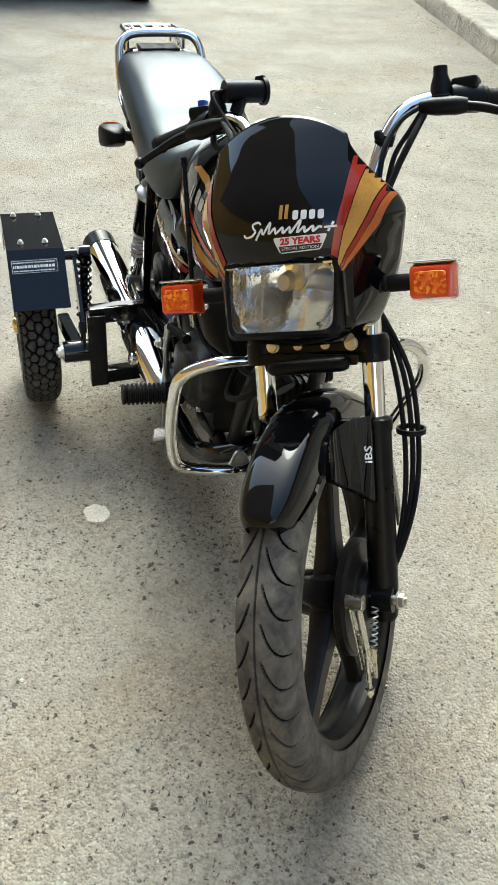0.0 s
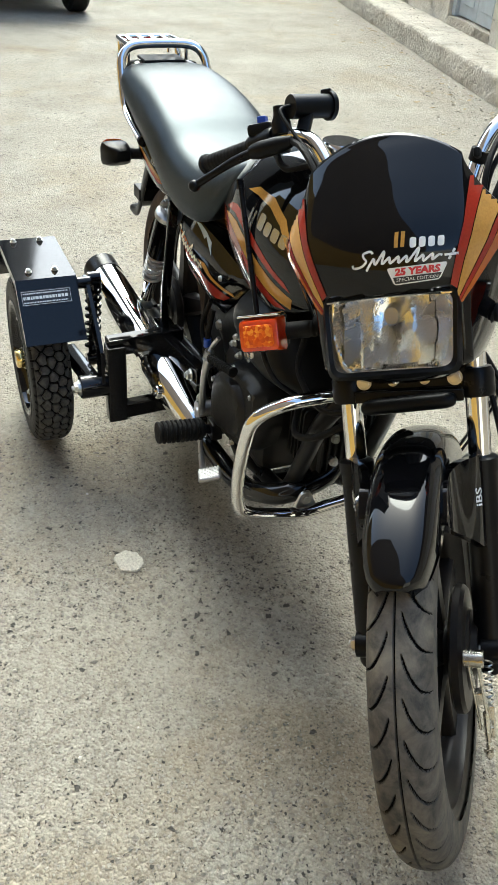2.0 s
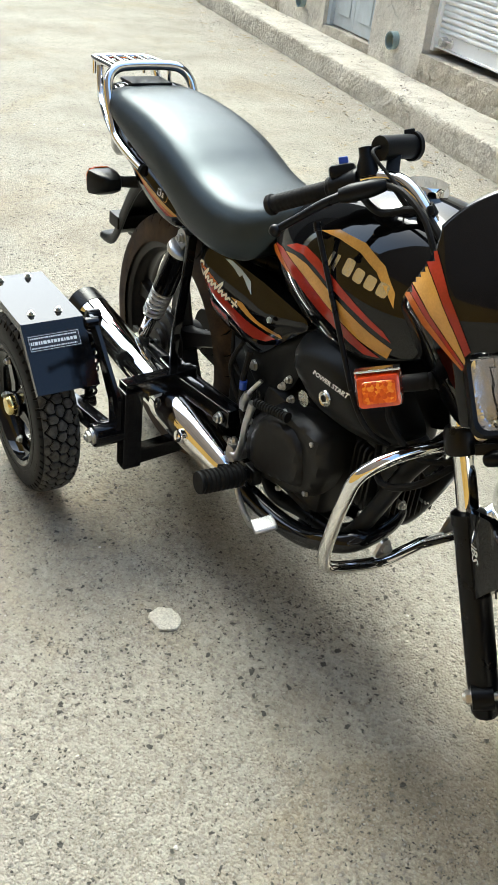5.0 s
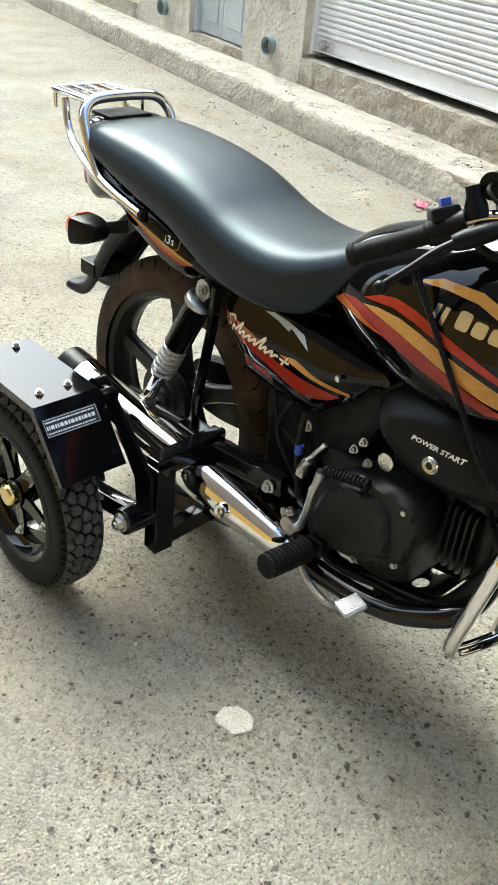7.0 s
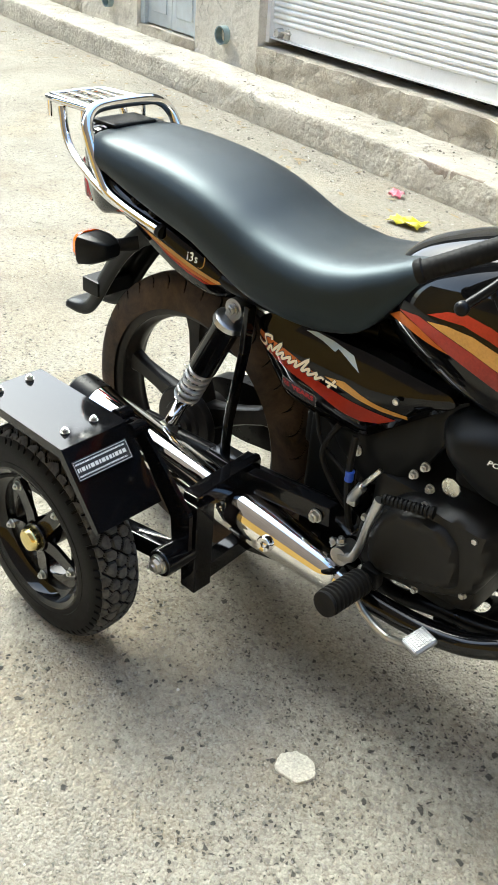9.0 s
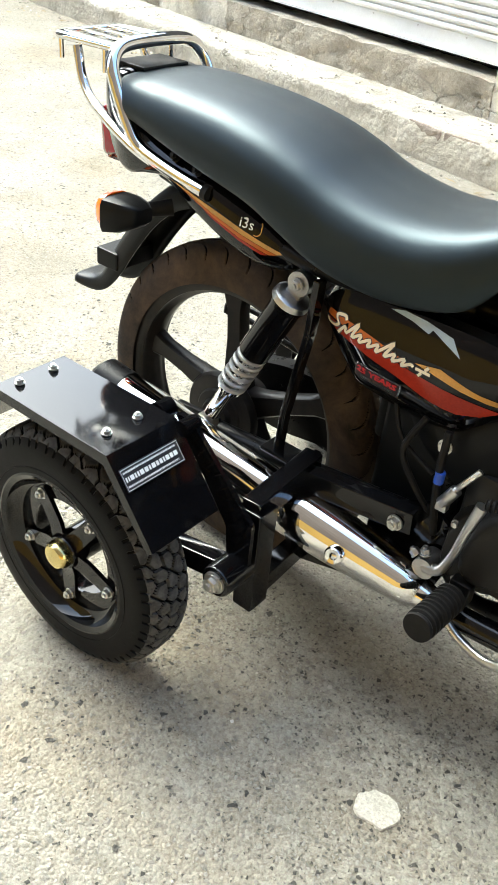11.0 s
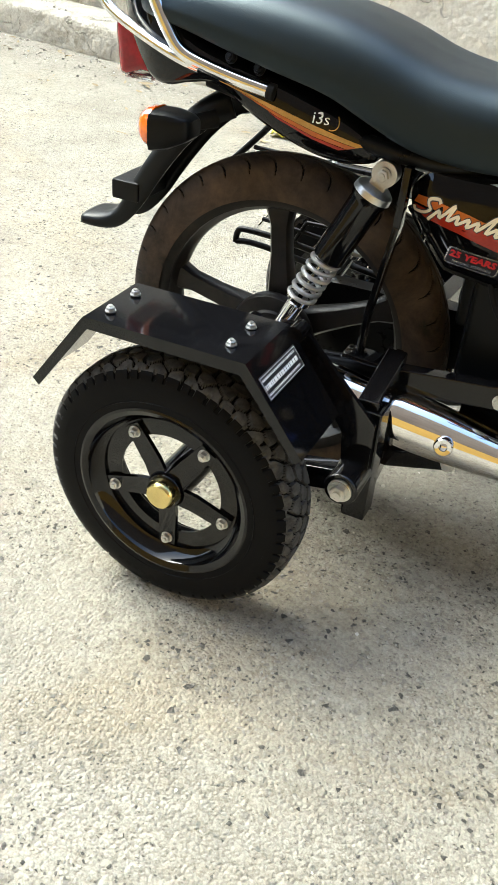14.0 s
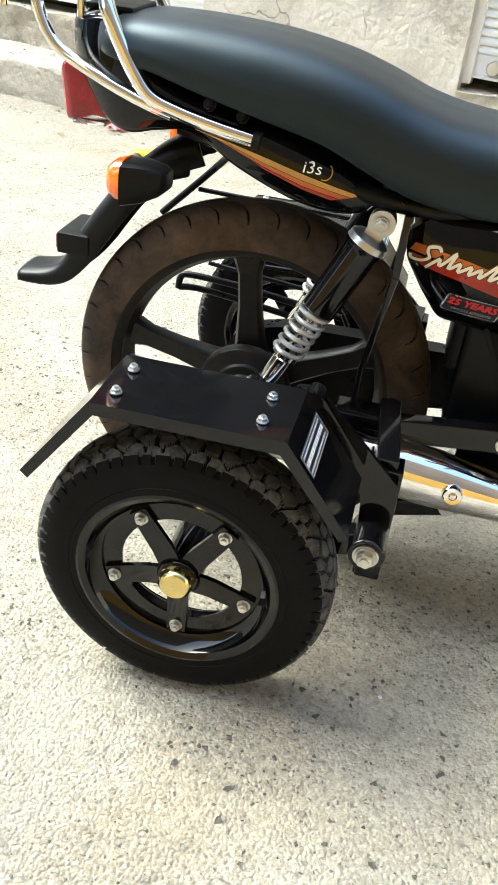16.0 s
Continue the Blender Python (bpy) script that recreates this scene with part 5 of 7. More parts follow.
# cables from the levers down to the lamp and wheel
for pts, r in (([(-0.046, 0.158, 0.499), (-0.015, 0.135, 0.475), (0.012, 0.118, 0.430), (0.020, 0.108, 0.36), (0.005, 0.10, 0.28)], 0.0042),
               ([(-0.050, 0.165, 0.490), (-0.022, 0.150, 0.452), (-0.012, 0.128, 0.405), (0.0, 0.110, 0.35), (-0.02, 0.09, 0.25)], 0.0052),
               ([(-0.075, 0.160, 0.503), (-0.062, 0.140, 0.470), (-0.048, 0.118, 0.430), (-0.034, 0.105, 0.37), (-0.03, 0.09, 0.30)], 0.0040),
               ([(-0.046, -0.158, 0.499), (-0.012, -0.135, 0.482), (0.012, -0.112, 0.440), (0.018, -0.10, 0.37), (0.0, -0.08, 0.27)], 0.0046),
               ([(-0.085, -0.195, 0.490), (-0.045, -0.170, 0.462), (-0.030, -0.120, 0.458), (0.0, -0.095, 0.42), (0.0, -0.07, 0.33)], 0.0055),
               ([(-0.070, -0.150, 0.498), (-0.058, -0.130, 0.46), (-0.042, -0.112, 0.42), (-0.03, -0.09, 0.34)], 0.0040)):
    bm = bmesh.new()
    tube(bm, [(u, v, w + sag(v)) for u, v, w in pts], r, 8, 6)
    fork_part("cable", bm, RUBBER, handlebar)
for k, dv in enumerate((0.0, 0.012, 0.022)):
    bm = bmesh.new()
    tube(bm, [(-0.045, 0.080, 0.20), (-0.040, 0.106 + dv, 0.10), (-0.030, 0.120 + dv, 0.0), (-0.014, 0.122 + dv * 0.8, -0.09), (0.004, 0.112 + dv * 0.4, -0.17), (0.014, 0.092, -0.235), (0.02, 0.075, -0.27)], 0.0042, 8, 6)
    fork_part("cable", bm, RUBBER, front_wheel)
bm = bmesh.new()
lathe(bm, [(0.020, 0), (0.023, 0), (0.023, 0.008), (0.020, 0.008)], (-0.030, 0.131, 0.0), (0.1, 0.1, 1), 20, True)
fork_part("cable_ring", bm, RUBBER, front_wheel)

# ---- seat
SEAT = [(-0.245, 0.060, 0.794, 0.782), (-0.238, 0.086, 0.811, 0.778), (-0.215, 0.106, 0.822, 0.774), (-0.15, 0.119, 0.826, 0.764), (-0.08, 0.125, 0.825, 0.748), (0.0, 0.129, 0.820, 0.731),
        (0.08, 0.132, 0.807, 0.714), (0.14, 0.133, 0.790, 0.690), (0.20, 0.133, 0.769, 0.667), (0.26, 0.133, 0.757, 0.657), (0.32, 0.131, 0.754, 0.655), (0.38, 0.125, 0.764, 0.662),
        (0.43, 0.114, 0.782, 0.682), (0.475, 0.100, 0.802, 0.738), (0.52, 0.084, 0.816, 0.788), (0.540, 0.050, 0.816, 0.804)]


def seat_ring(x):
    w, zt, zl = lerp_table(SEAT, x)
    h = zt - zl
    k = min(1.0, h / 0.09)
    halfp = [(0.0, zt + 0.001), (0.30, zt), (0.55, zt - 0.002 * k), (0.73, zt - 0.007 * k), (0.85, zt - 0.016 * k), (0.93, zt - 0.030 * k), (0.975, zt - 0.047 * k), (1.0, zl + h * 0.30),
             (0.990, zl + h * 0.12), (0.965, zl + 0.002), (0.90, zl), (0.5, zl + 0.004)]
    pts = [(p.x, p.z) for p in curve_points([(w * a, 0, z) for a, z in halfp], 3)]
    loop_ = pts + [(0.0, zl + 0.005)] + [(-a, z) for a, z in pts[:0:-1]]
    return [Vector((x, a, z)) for a, z in loop_]


bm = bmesh.new()
loft(bm, [seat_ring(-0.245 + 0.785 * i / 90) for i in range(91)])
seat = part("seat", bm, VINYL, bike, "long black vinyl seat", 60)

# ---- fuel tank
TANK = [(0.415, 0.045, 0.775, 0.700), (0.440, 0.078, 0.800, 0.690), (0.48, 0.100, 0.823, 0.680), (0.55, 0.121, 0.850, 0.664), (0.62, 0.132, 0.870, 0.650), (0.69, 0.137, 0.882, 0.645),
        (0.76, 0.135, 0.884, 0.652), (0.82, 0.125, 0.875, 0.675), (0.87, 0.108, 0.858, 0.705), (0.90, 0.085, 0.842, 0.730), (0.915, 0.050, 0.825, 0.755)]


def tank_ring(x):
    w, zt, zl = lerp_table(TANK, x)
    h = zt - zl
    halfp = [(0.0, zt), (0.30, zt - 0.03 * h), (0.55, zt - 0.10 * h), (0.75, zt - 0.22 * h), (0.88, zt - 0.36 * h), (0.965, zt - 0.52 * h), (1.0, zt - 0.66 * h), (0.985, zt - 0.80 * h), (0.93, zt - 0.92 * h),
             (0.82, zl), (0.4, zl + 0.02)]
    pts = curve_points([(w * a, 0, z) for a, z in halfp], 3)
    pts = [(p.x, p.z) for p in pts]
    loop_ = pts + [(0.0, zl + 0.03)] + [(-a, z) for a, z in pts[:0:-1]]
    return [Vector((x, a, z)) for a, z in loop_]


bm = bmesh.new()
loft(bm, [tank_ring(0.415 + 0.50 * i / 70) for i in range(71)])
tank = part("fuel_tank", bm, GLOSS, bike, "glossy black fuel tank with red and gold stripes", 60)
tank_tree = tree_of(tank)
bm = bmesh.new()
lathe(bm, [(0.0, 0.022), (0.030, 0.022), (0.034, 0.017), (0.036, 0.0), (0, 0)], (0.70, 0, 0.874), (0, 0, 1), 28)
part("filler_cap", bm, CHROME, tank, "chromed filler cap")
for s in (-1, 1):
    def on_tank(name, shapes, material, label="", grid=0.010, lift=0.0007):
        return lay(name, shapes, (0, 0.2 * s, 0), (1, 0, 0), (0, 0, 1), (0, -s, 0), tank_tree, material, tank, lift, grid, label)
    on_tank("stripe", [[(0.455, 0.712), (0.478, 0.728), (0.520, 0.722), (0.580, 0.708), (0.540, 0.708), (0.490, 0.712)]], ORANGE, "orange stripe")
    on_tank("stripe", [[(0.476, 0.730), (0.515, 0.737), (0.575, 0.7305), (0.613, 0.7255), (0.657, 0.7165), (0.700, 0.705), (0.760, 0.688), (0.800, 0.676), (0.770, 0.668), (0.695, 0.685), (0.664, 0.6905), (0.618, 0.7005), (0.580, 0.7085), (0.520, 0.7225)]], RED, "wide red stripe")
    on_tank("stripe", [[(0.530, 0.7365), (0.565, 0.744), (0.608, 0.746), (0.652, 0.740), (0.745, 0.720), (0.822, 0.702), (0.812, 0.681), (0.760, 0.690), (0.700, 0.706), (0.657, 0.7172), (0.613, 0.7262), (0.577, 0.7312)]], GOLD, "gold stripe")
    on_tank("stripe", [[(0.528, 0.745), (0.560, 0.761), (0.590, 0.768), (0.629, 0.766), (0.680, 0.756), (0.735, 0.743), (0.805, 0.724), (0.820, 0.712), (0.745, 0.729), (0.671, 0.743), (0.633, 0.750), (0.589, 0.754)]], RED, "dark red stripe")
    on_tank("stripe", [[(0.610, 0.800), (0.650, 0.816), (0.715, 0.820), (0.770, 0.807), (0.805, 0.782), (0.812, 0.762), (0.795, 0.775), (0.760, 0.795), (0.715, 0.806), (0.660, 0.806)]], GOLD, "gold stripe")
    ms = 1 if s < 0 else -1
    cx = 0.724
    on_tank("maker_emblem", [oblong(cx - 0.069 + (0.0 if ms > 0 else 0.118), 0.764, cx - 0.061 + (0.0 if ms > 0 else 0.118), 0.788, 0.004), oblong(cx - 0.055 + (0.0 if ms > 0 else 0.118), 0.764, cx - 0.047 + (0.0 if ms > 0 else 0.118), 0.788, 0.004)], SILVER, "silver maker emblem")
    on_tank("maker_emblem", [oblong(cx - 0.030 + i * 0.026 - (0 if ms > 0 else 0.04), 0.768, cx - 0.009 + i * 0.026 - (0 if ms > 0 else 0.04), 0.793 if i == 0 else 0.788, 0.002, 0.006) for i in range(4)], SILVER, "silver maker emblem as plain shapes")

# ---- side covers
COVER = rounded([(0.208, 0.612), (0.232, 0.634), (0.300, 0.640), (0.440, 0.640), (0.580, 0.630), (0.590, 0.616), (0.540, 0.575), (0.490, 0.532), (0.440, 0.488), (0.400, 0.479), (0.335, 0.486), (0.272, 0.494), (0.240, 0.535), (0.212, 0.578)], 0.012)
for s in (-1, 1):
    bm = panel(COVER, 0.084, 0.028, 0.085, 0.02, s, 0.010, 0.10)
    cover = part("side_cover", bm, GLOSS, bike, "glossy black side cover with orange stripes", 50)
    t = tree_of(cover)

    def on_cover(name, shapes, material, label="", grid=0.012, lift=0.0007):
        return lay(name, shapes, (0, 0.2 * s, 0), (1, 0, 0), (0, 0, 1), (0, -s, 0), t, material, cover, lift, grid, label)
    on_cover("stripe", [[(0.216, 0.587), (0.300, 0.580), (0.372, 0.568), (0.440, 0.560), (0.498, 0.552), (0.470, 0.534), (0.440, 0.527), (0.400, 0.534), (0.350, 0.550), (0.290, 0.564), (0.235, 0.572)]], RED, "dark red stripe")
    on_cover("stripe", [[(0.372, 0.582), (0.420, 0.574), (0.480, 0.563), (0.535, 0.560), (0.530, 0.567), (0.470, 0.574), (0.410, 0.588)]], GOLD, "gold stripe")
    on_cover("stripe", [[(0.216, 0.590), (0.250, 0.5885), (0.300, 0.582), (0.366, 0.571), (0.362, 0.578), (0.300, 0.592), (0.240, 0.602), (0.222, 0.602)]], ORANGE, "orange stripe")
    on_cover("stripe", [[(0.315, 0.634), (0.350, 0.630), (0.378, 0.623), (0.382, 0.629), (0.430, 0.610), (0.412, 0.629), (0.370, 0.636), (0.335, 0.638)]], SKYBLUE, "pale blue flash")
    ms = 1 if s < 0 else -1

    def place(shape, cx, cz, tilt):
        c, sn = math.cos(tilt), math.sin(tilt)
        return [(cx + ms * (x * c - y * sn), cz + x * sn + y * c) for x, y in shape]
    on_cover("model_mark_edge", [scribble(0.172, 0.024, 0.5, 0.0072, (0.304, 0.583), -0.09 * ms, ms)], BLACKPRINT, "", 0.03)
    on_cover("model_mark", [scribble(0.172, 0.024, 0.5, 0.0042, (0.304, 0.583), -0.09 * ms, ms)], CREAM, "cream sloping model mark as a plain stroke", 0.03, 0.0013)
    on_cover("badge", [place(oblong(-0.043, -0.015, 0.036, 0.015, 0.006, 0.004), 0.316, 0.5255, -0.07)], SILVER, "silver and red anniversary badge", 0.02)
    on_cover("badge_field", [place(oblong(-0.0405, -0.013, 0.0335, 0.013, 0.006, 0.003), 0.316, 0.5255, -0.07)], BLACKPRINT, "", 0.02, 0.0011)

    def line(text, size, wide, dx, dz):
        b3 = words(text, size, 0.2, wide=wide, bold=size * 0.045)
        for v in b3.verts:
            x, y = v.co.x + dx, v.co.y + dz
            p2 = place([(x, y)], 0.316, 0.5255, -0.07)[0]
            v.co.x, v.co.y = p2
        return b3
    on_cover("badge_words", [line("25 YEARS", 0.0150, 1.10, -0.001, 0.0045)], CRIMSON, "", 0.06, 0.0015)
    on_cover("badge_words", [line("SPECIAL EDITION", 0.0066, 1.1, -0.001, -0.0075)], SILVER, "", 0.06, 0.0015)
    bm = bmesh.new()
    lathe(bm, [(0.006, 0), (0.005, 0.004), (0, 0.005)], (0.506, s * 0.112, 0.598), (0, s, 0), 12)
    part("screw", bm, STEEL, cover)
    # lower plate behind the cover
    bm = panel(rounded([(0.335, 0.515), (0.44, 0.50), (0.60, 0.625), (0.585, 0.56), (0.545, 0.47), (0.46, 0.40), (0.395, 0.44)], 0.01), 0.070, 0.010, 0.02, 0.02, s, 0.03)
    lower = part("frame_cover", bm, PLASTIC, bike, "matt black frame cover")
    bm = bmesh.new()
    hexnut(bm, (0.432, s * 0.080, 0.462), (0, s, 0), 0.009, 0.008, False)
    part("bolt", bm, STEEL, lower)

# ---- tail cowl, lamp, rear mudguard
TAIL = [(-0.285, 0.055, 0.815, 0.765), (-0.262, 0.076, 0.822, 0.735), (-0.225, 0.092, 0.823, 0.690), (-0.19, 0.101, 0.800, 0.680), (-0.15, 0.107, 0.760, 0.690), (-0.10, 0.111, 0.742, 0.695), (-0.03, 0.114, 0.727, 0.660), (0.05, 0.113, 0.705, 0.630),
        (0.11, 0.109, 0.686, 0.622), (0.148, 0.100, 0.664, 0.628), (0.158, 0.094, 0.652, 0.637)]
bm = bmesh.new()
rings = []
for i in range(46):
    x = -0.285 + 0.443 * i / 45
    w, zt, zl = lerp_table(TAIL, x)
    rings.append([Vector((x, a, z)) for a, z in ((0, zt), (w * 0.6, zt), (w * 0.90, zt - 0.004), (w * 0.985, zt - 0.012), (w, (zt + zl) / 2), (w * 0.985, zl + 0.010), (w * 0.93, zl + 0.002), (w * 0.85, zl), (0, zl + 0.004),
                                                 (-w * 0.85, zl), (-w * 0.93, zl + 0.002), (-w * 0.985, zl + 0.010), (-w, (zt + zl) / 2), (-w * 0.985, zt - 0.012), (-w * 0.90, zt - 0.004), (-w * 0.6, zt))])
loft(bm, rings)
tail = part("tail_cowl", bm, GLOSS, bike, "glossy black tail cowl with gold and orange stripe", 50)
tt = tree_of(tail)
for s in (-1, 1):
    def on_tail(name, shapes, material, label="", grid=0.012, lift=0.0007):
        return lay(name, shapes, (0, 0.2 * s, 0), (1, 0, 0), (0, 0, 1), (0, -s, 0), tt, material, tail, lift, grid, label)
    on_tail("stripe", [[(-0.092, 0.7050), (-0.045, 0.6960), (0.010, 0.6830), (0.060, 0.6700), (0.138, 0.6520), (0.126, 0.6490), (0.060, 0.6620), (0.005, 0.6770), (-0.045, 0.6930), (-0.092, 0.7040)]], GOLD, "gold stripe")
    on_tail("stripe", [[(-0.060, 0.6960), (-0.045, 0.6925), (0.005, 0.6765), (0.060, 0.6615), (0.125, 0.6485), (0.112, 0.6450), (0.060, 0.6550), (0.005, 0.6720), (-0.045, 0.6910)]], ORANGE, "orange stripe")
    on_tail("stripe", [[(-0.010, 0.6765), (0.005, 0.6715), (0.060, 0.6545), (0.111, 0.6445), (0.100, 0.6420), (0.060, 0.6505), (0.005, 0.6690)]], RED, "dark red stripe")
    ms = 1 if s < 0 else -1
    pl = [shifted(words("i3s", 0.022, 0.1, wide=1.1), 0.070, 0.6795)]
    if s > 0:
        for v in pl[0].verts:
            v.co.x = 0.14 - v.co.x
    on_tail("plate_words", pl, WHITE, "white print", 0.05, 0.0012)
    ringlet = [(0.087 + 0.0105 * math.cos(q5), 0.6765 + 0.0105 * math.sin(q5)) for q5 in (-1.9 + 0.24 * k for k in range(13))]
    ringlet += [(0.087 + 0.0092 * math.cos(q5), 0.6765 + 0.0092 * math.sin(q5)) for q5 in (-1.9 + 0.24 * k for k in range(12, -1, -1))]
    on_tail("plate_ring", [ringlet], GOLD, "thin gold ring", 0.05, 0.0010)
bm = bmesh.new()
rings = []
for x, w, zt, zl in ((-0.235, 0.055, 0.758, 0.682), (-0.262, 0.058, 0.762, 0.684), (-0.290, 0.056, 0.757, 0.675), (-0.303, 0.050, 0.750, 0.672), (-0.310, 0.040, 0.745, 0.674)):
    rings.append([Vector((x + 0.10 * (0.715 - q[1]) * (1 if x < -0.25 else 0), q[0], q[1])) for q in rounded([(-w, zl), (w, zl), (w, zt), (-w, zt)], 0.012)])
loft(bm, rings)
tail_lamp = part("tail_lamp", bm, REDLENS, bike, "red tail lamp")
bm = bmesh.new()
block(bm, (-0.296, -0.045, 0.668), (-0.245, 0.045, 0.677), 0.003)
part("plate_light", bm, CLEAR, tail_lamp)

bm = bmesh.new()
mid = [(-0.10, 0.662), (-0.145, 0.640), (-0.190, 0.602), (-0.228, 0.556), (-0.262, 0.508), (-0.292, 0.462), (-0.318, 0.432), (-0.350, 0.418), (-0.395, 0.413)]
line = curve_points([(x, 0, z) for x, z in mid], 5)
rings = []
for i, p in enumerate(line):
    d = (line[min(i + 1, len(line) - 1)] - line[max(i - 1, 0)]).normalized()
    up = Vector((-d.z, 0, d.x)) * -1
    f = i / (len(line) - 1)
    w = 0.052 - 0.010 * f
    dp = 0.046 * (1 - 0.65 * max(0, (f - 0.55) / 0.45))
    row = []
    for a, b in ((-1, -1), (-1, -0.4), (-0.98, 0.2), (-0.85, 0.7), (-0.5, 0.95), (0, 1), (0.5, 0.95), (0.85, 0.7), (0.98, 0.2), (1, -0.4), (1, -1)):
        row.append(p + Vector((0, w * a, 0)) + up * (dp * 0.5 * b))
    rings.append(row)
loft(bm, rings, False, False)
guard = part("rear_mudguard", bm, PLASTIC, bike, "matt black plastic rear mudguard", 50)
sol = guard.modifiers.new("thick", "SOLIDIFY")
sol.thickness = 0.004
bm = bmesh.new()
block(bm, (-0.322, -0.050, 0.468), (-0.268, 0.050, 0.502), 0.004, Matrix.Rotation(radians(0), 4, "Y"))
holder = part("plate_holder", bm, PLASTIC, guard)
bm = bmesh.new()
block(bm, (-0.326, -0.042, 0.472), (-0.321, 0.042, 0.496), 0.002)
part("reflector", bm, REDLENS, holder, "red reflector")
for s in (-1, 1):
    bm = bmesh.new()
    tube(bm, [(-0.115, 0.070 * s, 0.640), (-0.135, 0.095 * s, 0.636), (-0.150, 0.120 * s, 0.634)], [0.014, 0.012, 0.013], 14, 4)
    stem = part("rear_turn_lamp", bm, RUBBER, bike, "rear turn lamp on a black stem")
    bm = bmesh.new()
    rings = [ellipse_ring(x, 0.137 * s + dy * s, 0.632 + 0.004 * (x + 0.15) / 0.03, wy, wz, 24, 5.0) for x, dy, wy, wz in ((-0.118, -0.010, 0.014, 0.012), (-0.128, -0.006, 0.024, 0.019), (-0.150, -0.002, 0.031, 0.0265), (-0.176, 0, 0.033, 0.0295))]
    loft(bm, rings)
    part("shell", bm, PLASTIC, stem)
    bm = bmesh.new()
    rings = [ellipse_ring(x, 0.137 * s, 0.632, wy, wz, 24, 3.0) for x, wy, wz in ((-0.1755, 0.0325, 0.029), (-0.186, 0.031, 0.0275), (-0.196, 0.024, 0.021), (-0.201, 0.012, 0.011))]
    loft(bm, rings)
    part("lens", bm, AMBER, stem, "amber lens")

# ---- grab rail and rack
bm = bmesh.new()
hoop = [(-0.008, 0.113, 0.703), (-0.060, 0.113, 0.711), (-0.115, 0.112, 0.722), (-0.155, 0.110, 0.735), (-0.180, 0.108, 0.762), (-0.203, 0.106, 0.800), (-0.220, 0.101, 0.832), (-0.230, 0.082, 0.852), (-0.234, 0.045, 0.859)]
tube(bm, [(x, -y, z) for x, y, z in hoop] + [(x, y, z) for x, y, z in hoop[::-1]], 0.0105, 16, 6)
rail = part("grab_rail", bm, CHROME, bike, "chromed grab rail with a small rack")
for s in (-1, 1):
    bm = bmesh.new()
    tube(bm, [(-0.125, 0.108 * s, 0.716), (-0.170, 0.106 * s, 0.727), (-0.235, 0.096 * s, 0.748), (-0.290, 0.084 * s, 0.770), (-0.318, 0.076 * s, 0.796), (-0.336, 0.069 * s, 0.838)], 0.0082, 14, 6)
    part("stay", bm, CHROME, rail)
    bm = bmesh.new()
    lathe(bm, [(0, -0.004), (0.0118, -0.004), (0.0118, 0.006), (0, 0.008)], (-0.008, 0.113 * s, 0.703), (1, 0, -0.14), 16)
    part("end_plug", bm, RUBBER, rail)
    for x, z in ((-0.03, 0.728), (-0.075, 0.737)):
        bm = bmesh.new()
        hexnut(bm, (x, 0.108 * s, z), (0, s, 0.4), 0.007, 0.009)
        part("bolt", bm, SATIN, rail)
bm = bmesh.new()
tube(bm, [(-0.236, -0.075, 0.851), (-0.300, -0.072, 0.849), (-0.370, -0.069, 0.847), (-0.390, -0.056, 0.846), (-0.394, 0.0, 0.846), (-0.390, 0.056, 0.846), (-0.370, 0.069, 0.847), (-0.300, 0.072, 0.849), (-0.236, 0.075, 0.851)], 0.0062, 12, 6)
rack = part("rack", bm, CHROME, rail)
for y in (-0.046, -0.016, 0.016, 0.046):
    bm = bmesh.new()
    block(bm, (-0.392, y - 0.006, 0.848), (-0.236, y + 0.006, 0.852), 0.0015)
    part("slat", bm, CHROME, rack, "flat polished bar")
for x in (-0.270, -0.320, -0.360):
    bm = bmesh.new()
    block(bm, (x - 0.006, -0.071, 0.8435), (x + 0.006, 0.071, 0.8475), 0.0015)
    part("cross_slat", bm, CHROME, rack, "flat polished bar")
for x, y in ((-0.382, -0.064), (-0.268, -0.073), (-0.268, 0.073), (-0.382, 0.064)):
    bm = bmesh.new()
    rod(bm, (x, y, 0.846), (x, y, 0.812), 0.0048)
    part("peg", bm, CHROME, rack)
bm = bmesh.new()
block(bm, (-0.272, -0.05, 0.821), (-0.205, 0.05, 0.829), 0.003)
part("tail_plate", bm, PLASTIC, tail)

# ---- frame, swing arm, shocks
bm = bmesh.new()
tube(bm, [(0.90, 0, 0.745), (0.80, 0, 0.70), (0.60, 0, 0.66), (0.40, 0, 0.64), (0.15, 0, 0.66), (-0.12, 0, 0.70)], 0.020, 14, 5)
rod(bm, (0.955, 0, 0.70), (0.905, 0, 0.585), 0.020, 14)
for s in (-1, 1):
    tube(bm, [(0.40, 0.02 * s, 0.64), (0.24, 0.085 * s, 0.645), (0.10, 0.092 * s, 0.66), (-0.12, 0.085 * s, 0.70)], 0.013, 12, 5)
    tube(bm, [(0.46, 0.045 * s, 0.63), (0.44, 0.055 * s, 0.50), (0.45, 0.055 * s, 0.33), (0.50, 0.055 * s, 0.24)], 0.016, 12, 5)
    tube(bm, [(0.91, 0.012 * s, 0.60), (0.880, 0.045 * s, 0.54), (0.852, 0.062 * s, 0.480), (0.785, 0.065 * s, 0.322), (0.735, 0.062 * s, 0.266), (0.62, 0.06 * s, 0.236), (0.53, 0.06 * s, 0.212), (0.48, 0.06 * s, 0.25)], 0.0155, 14, 5)
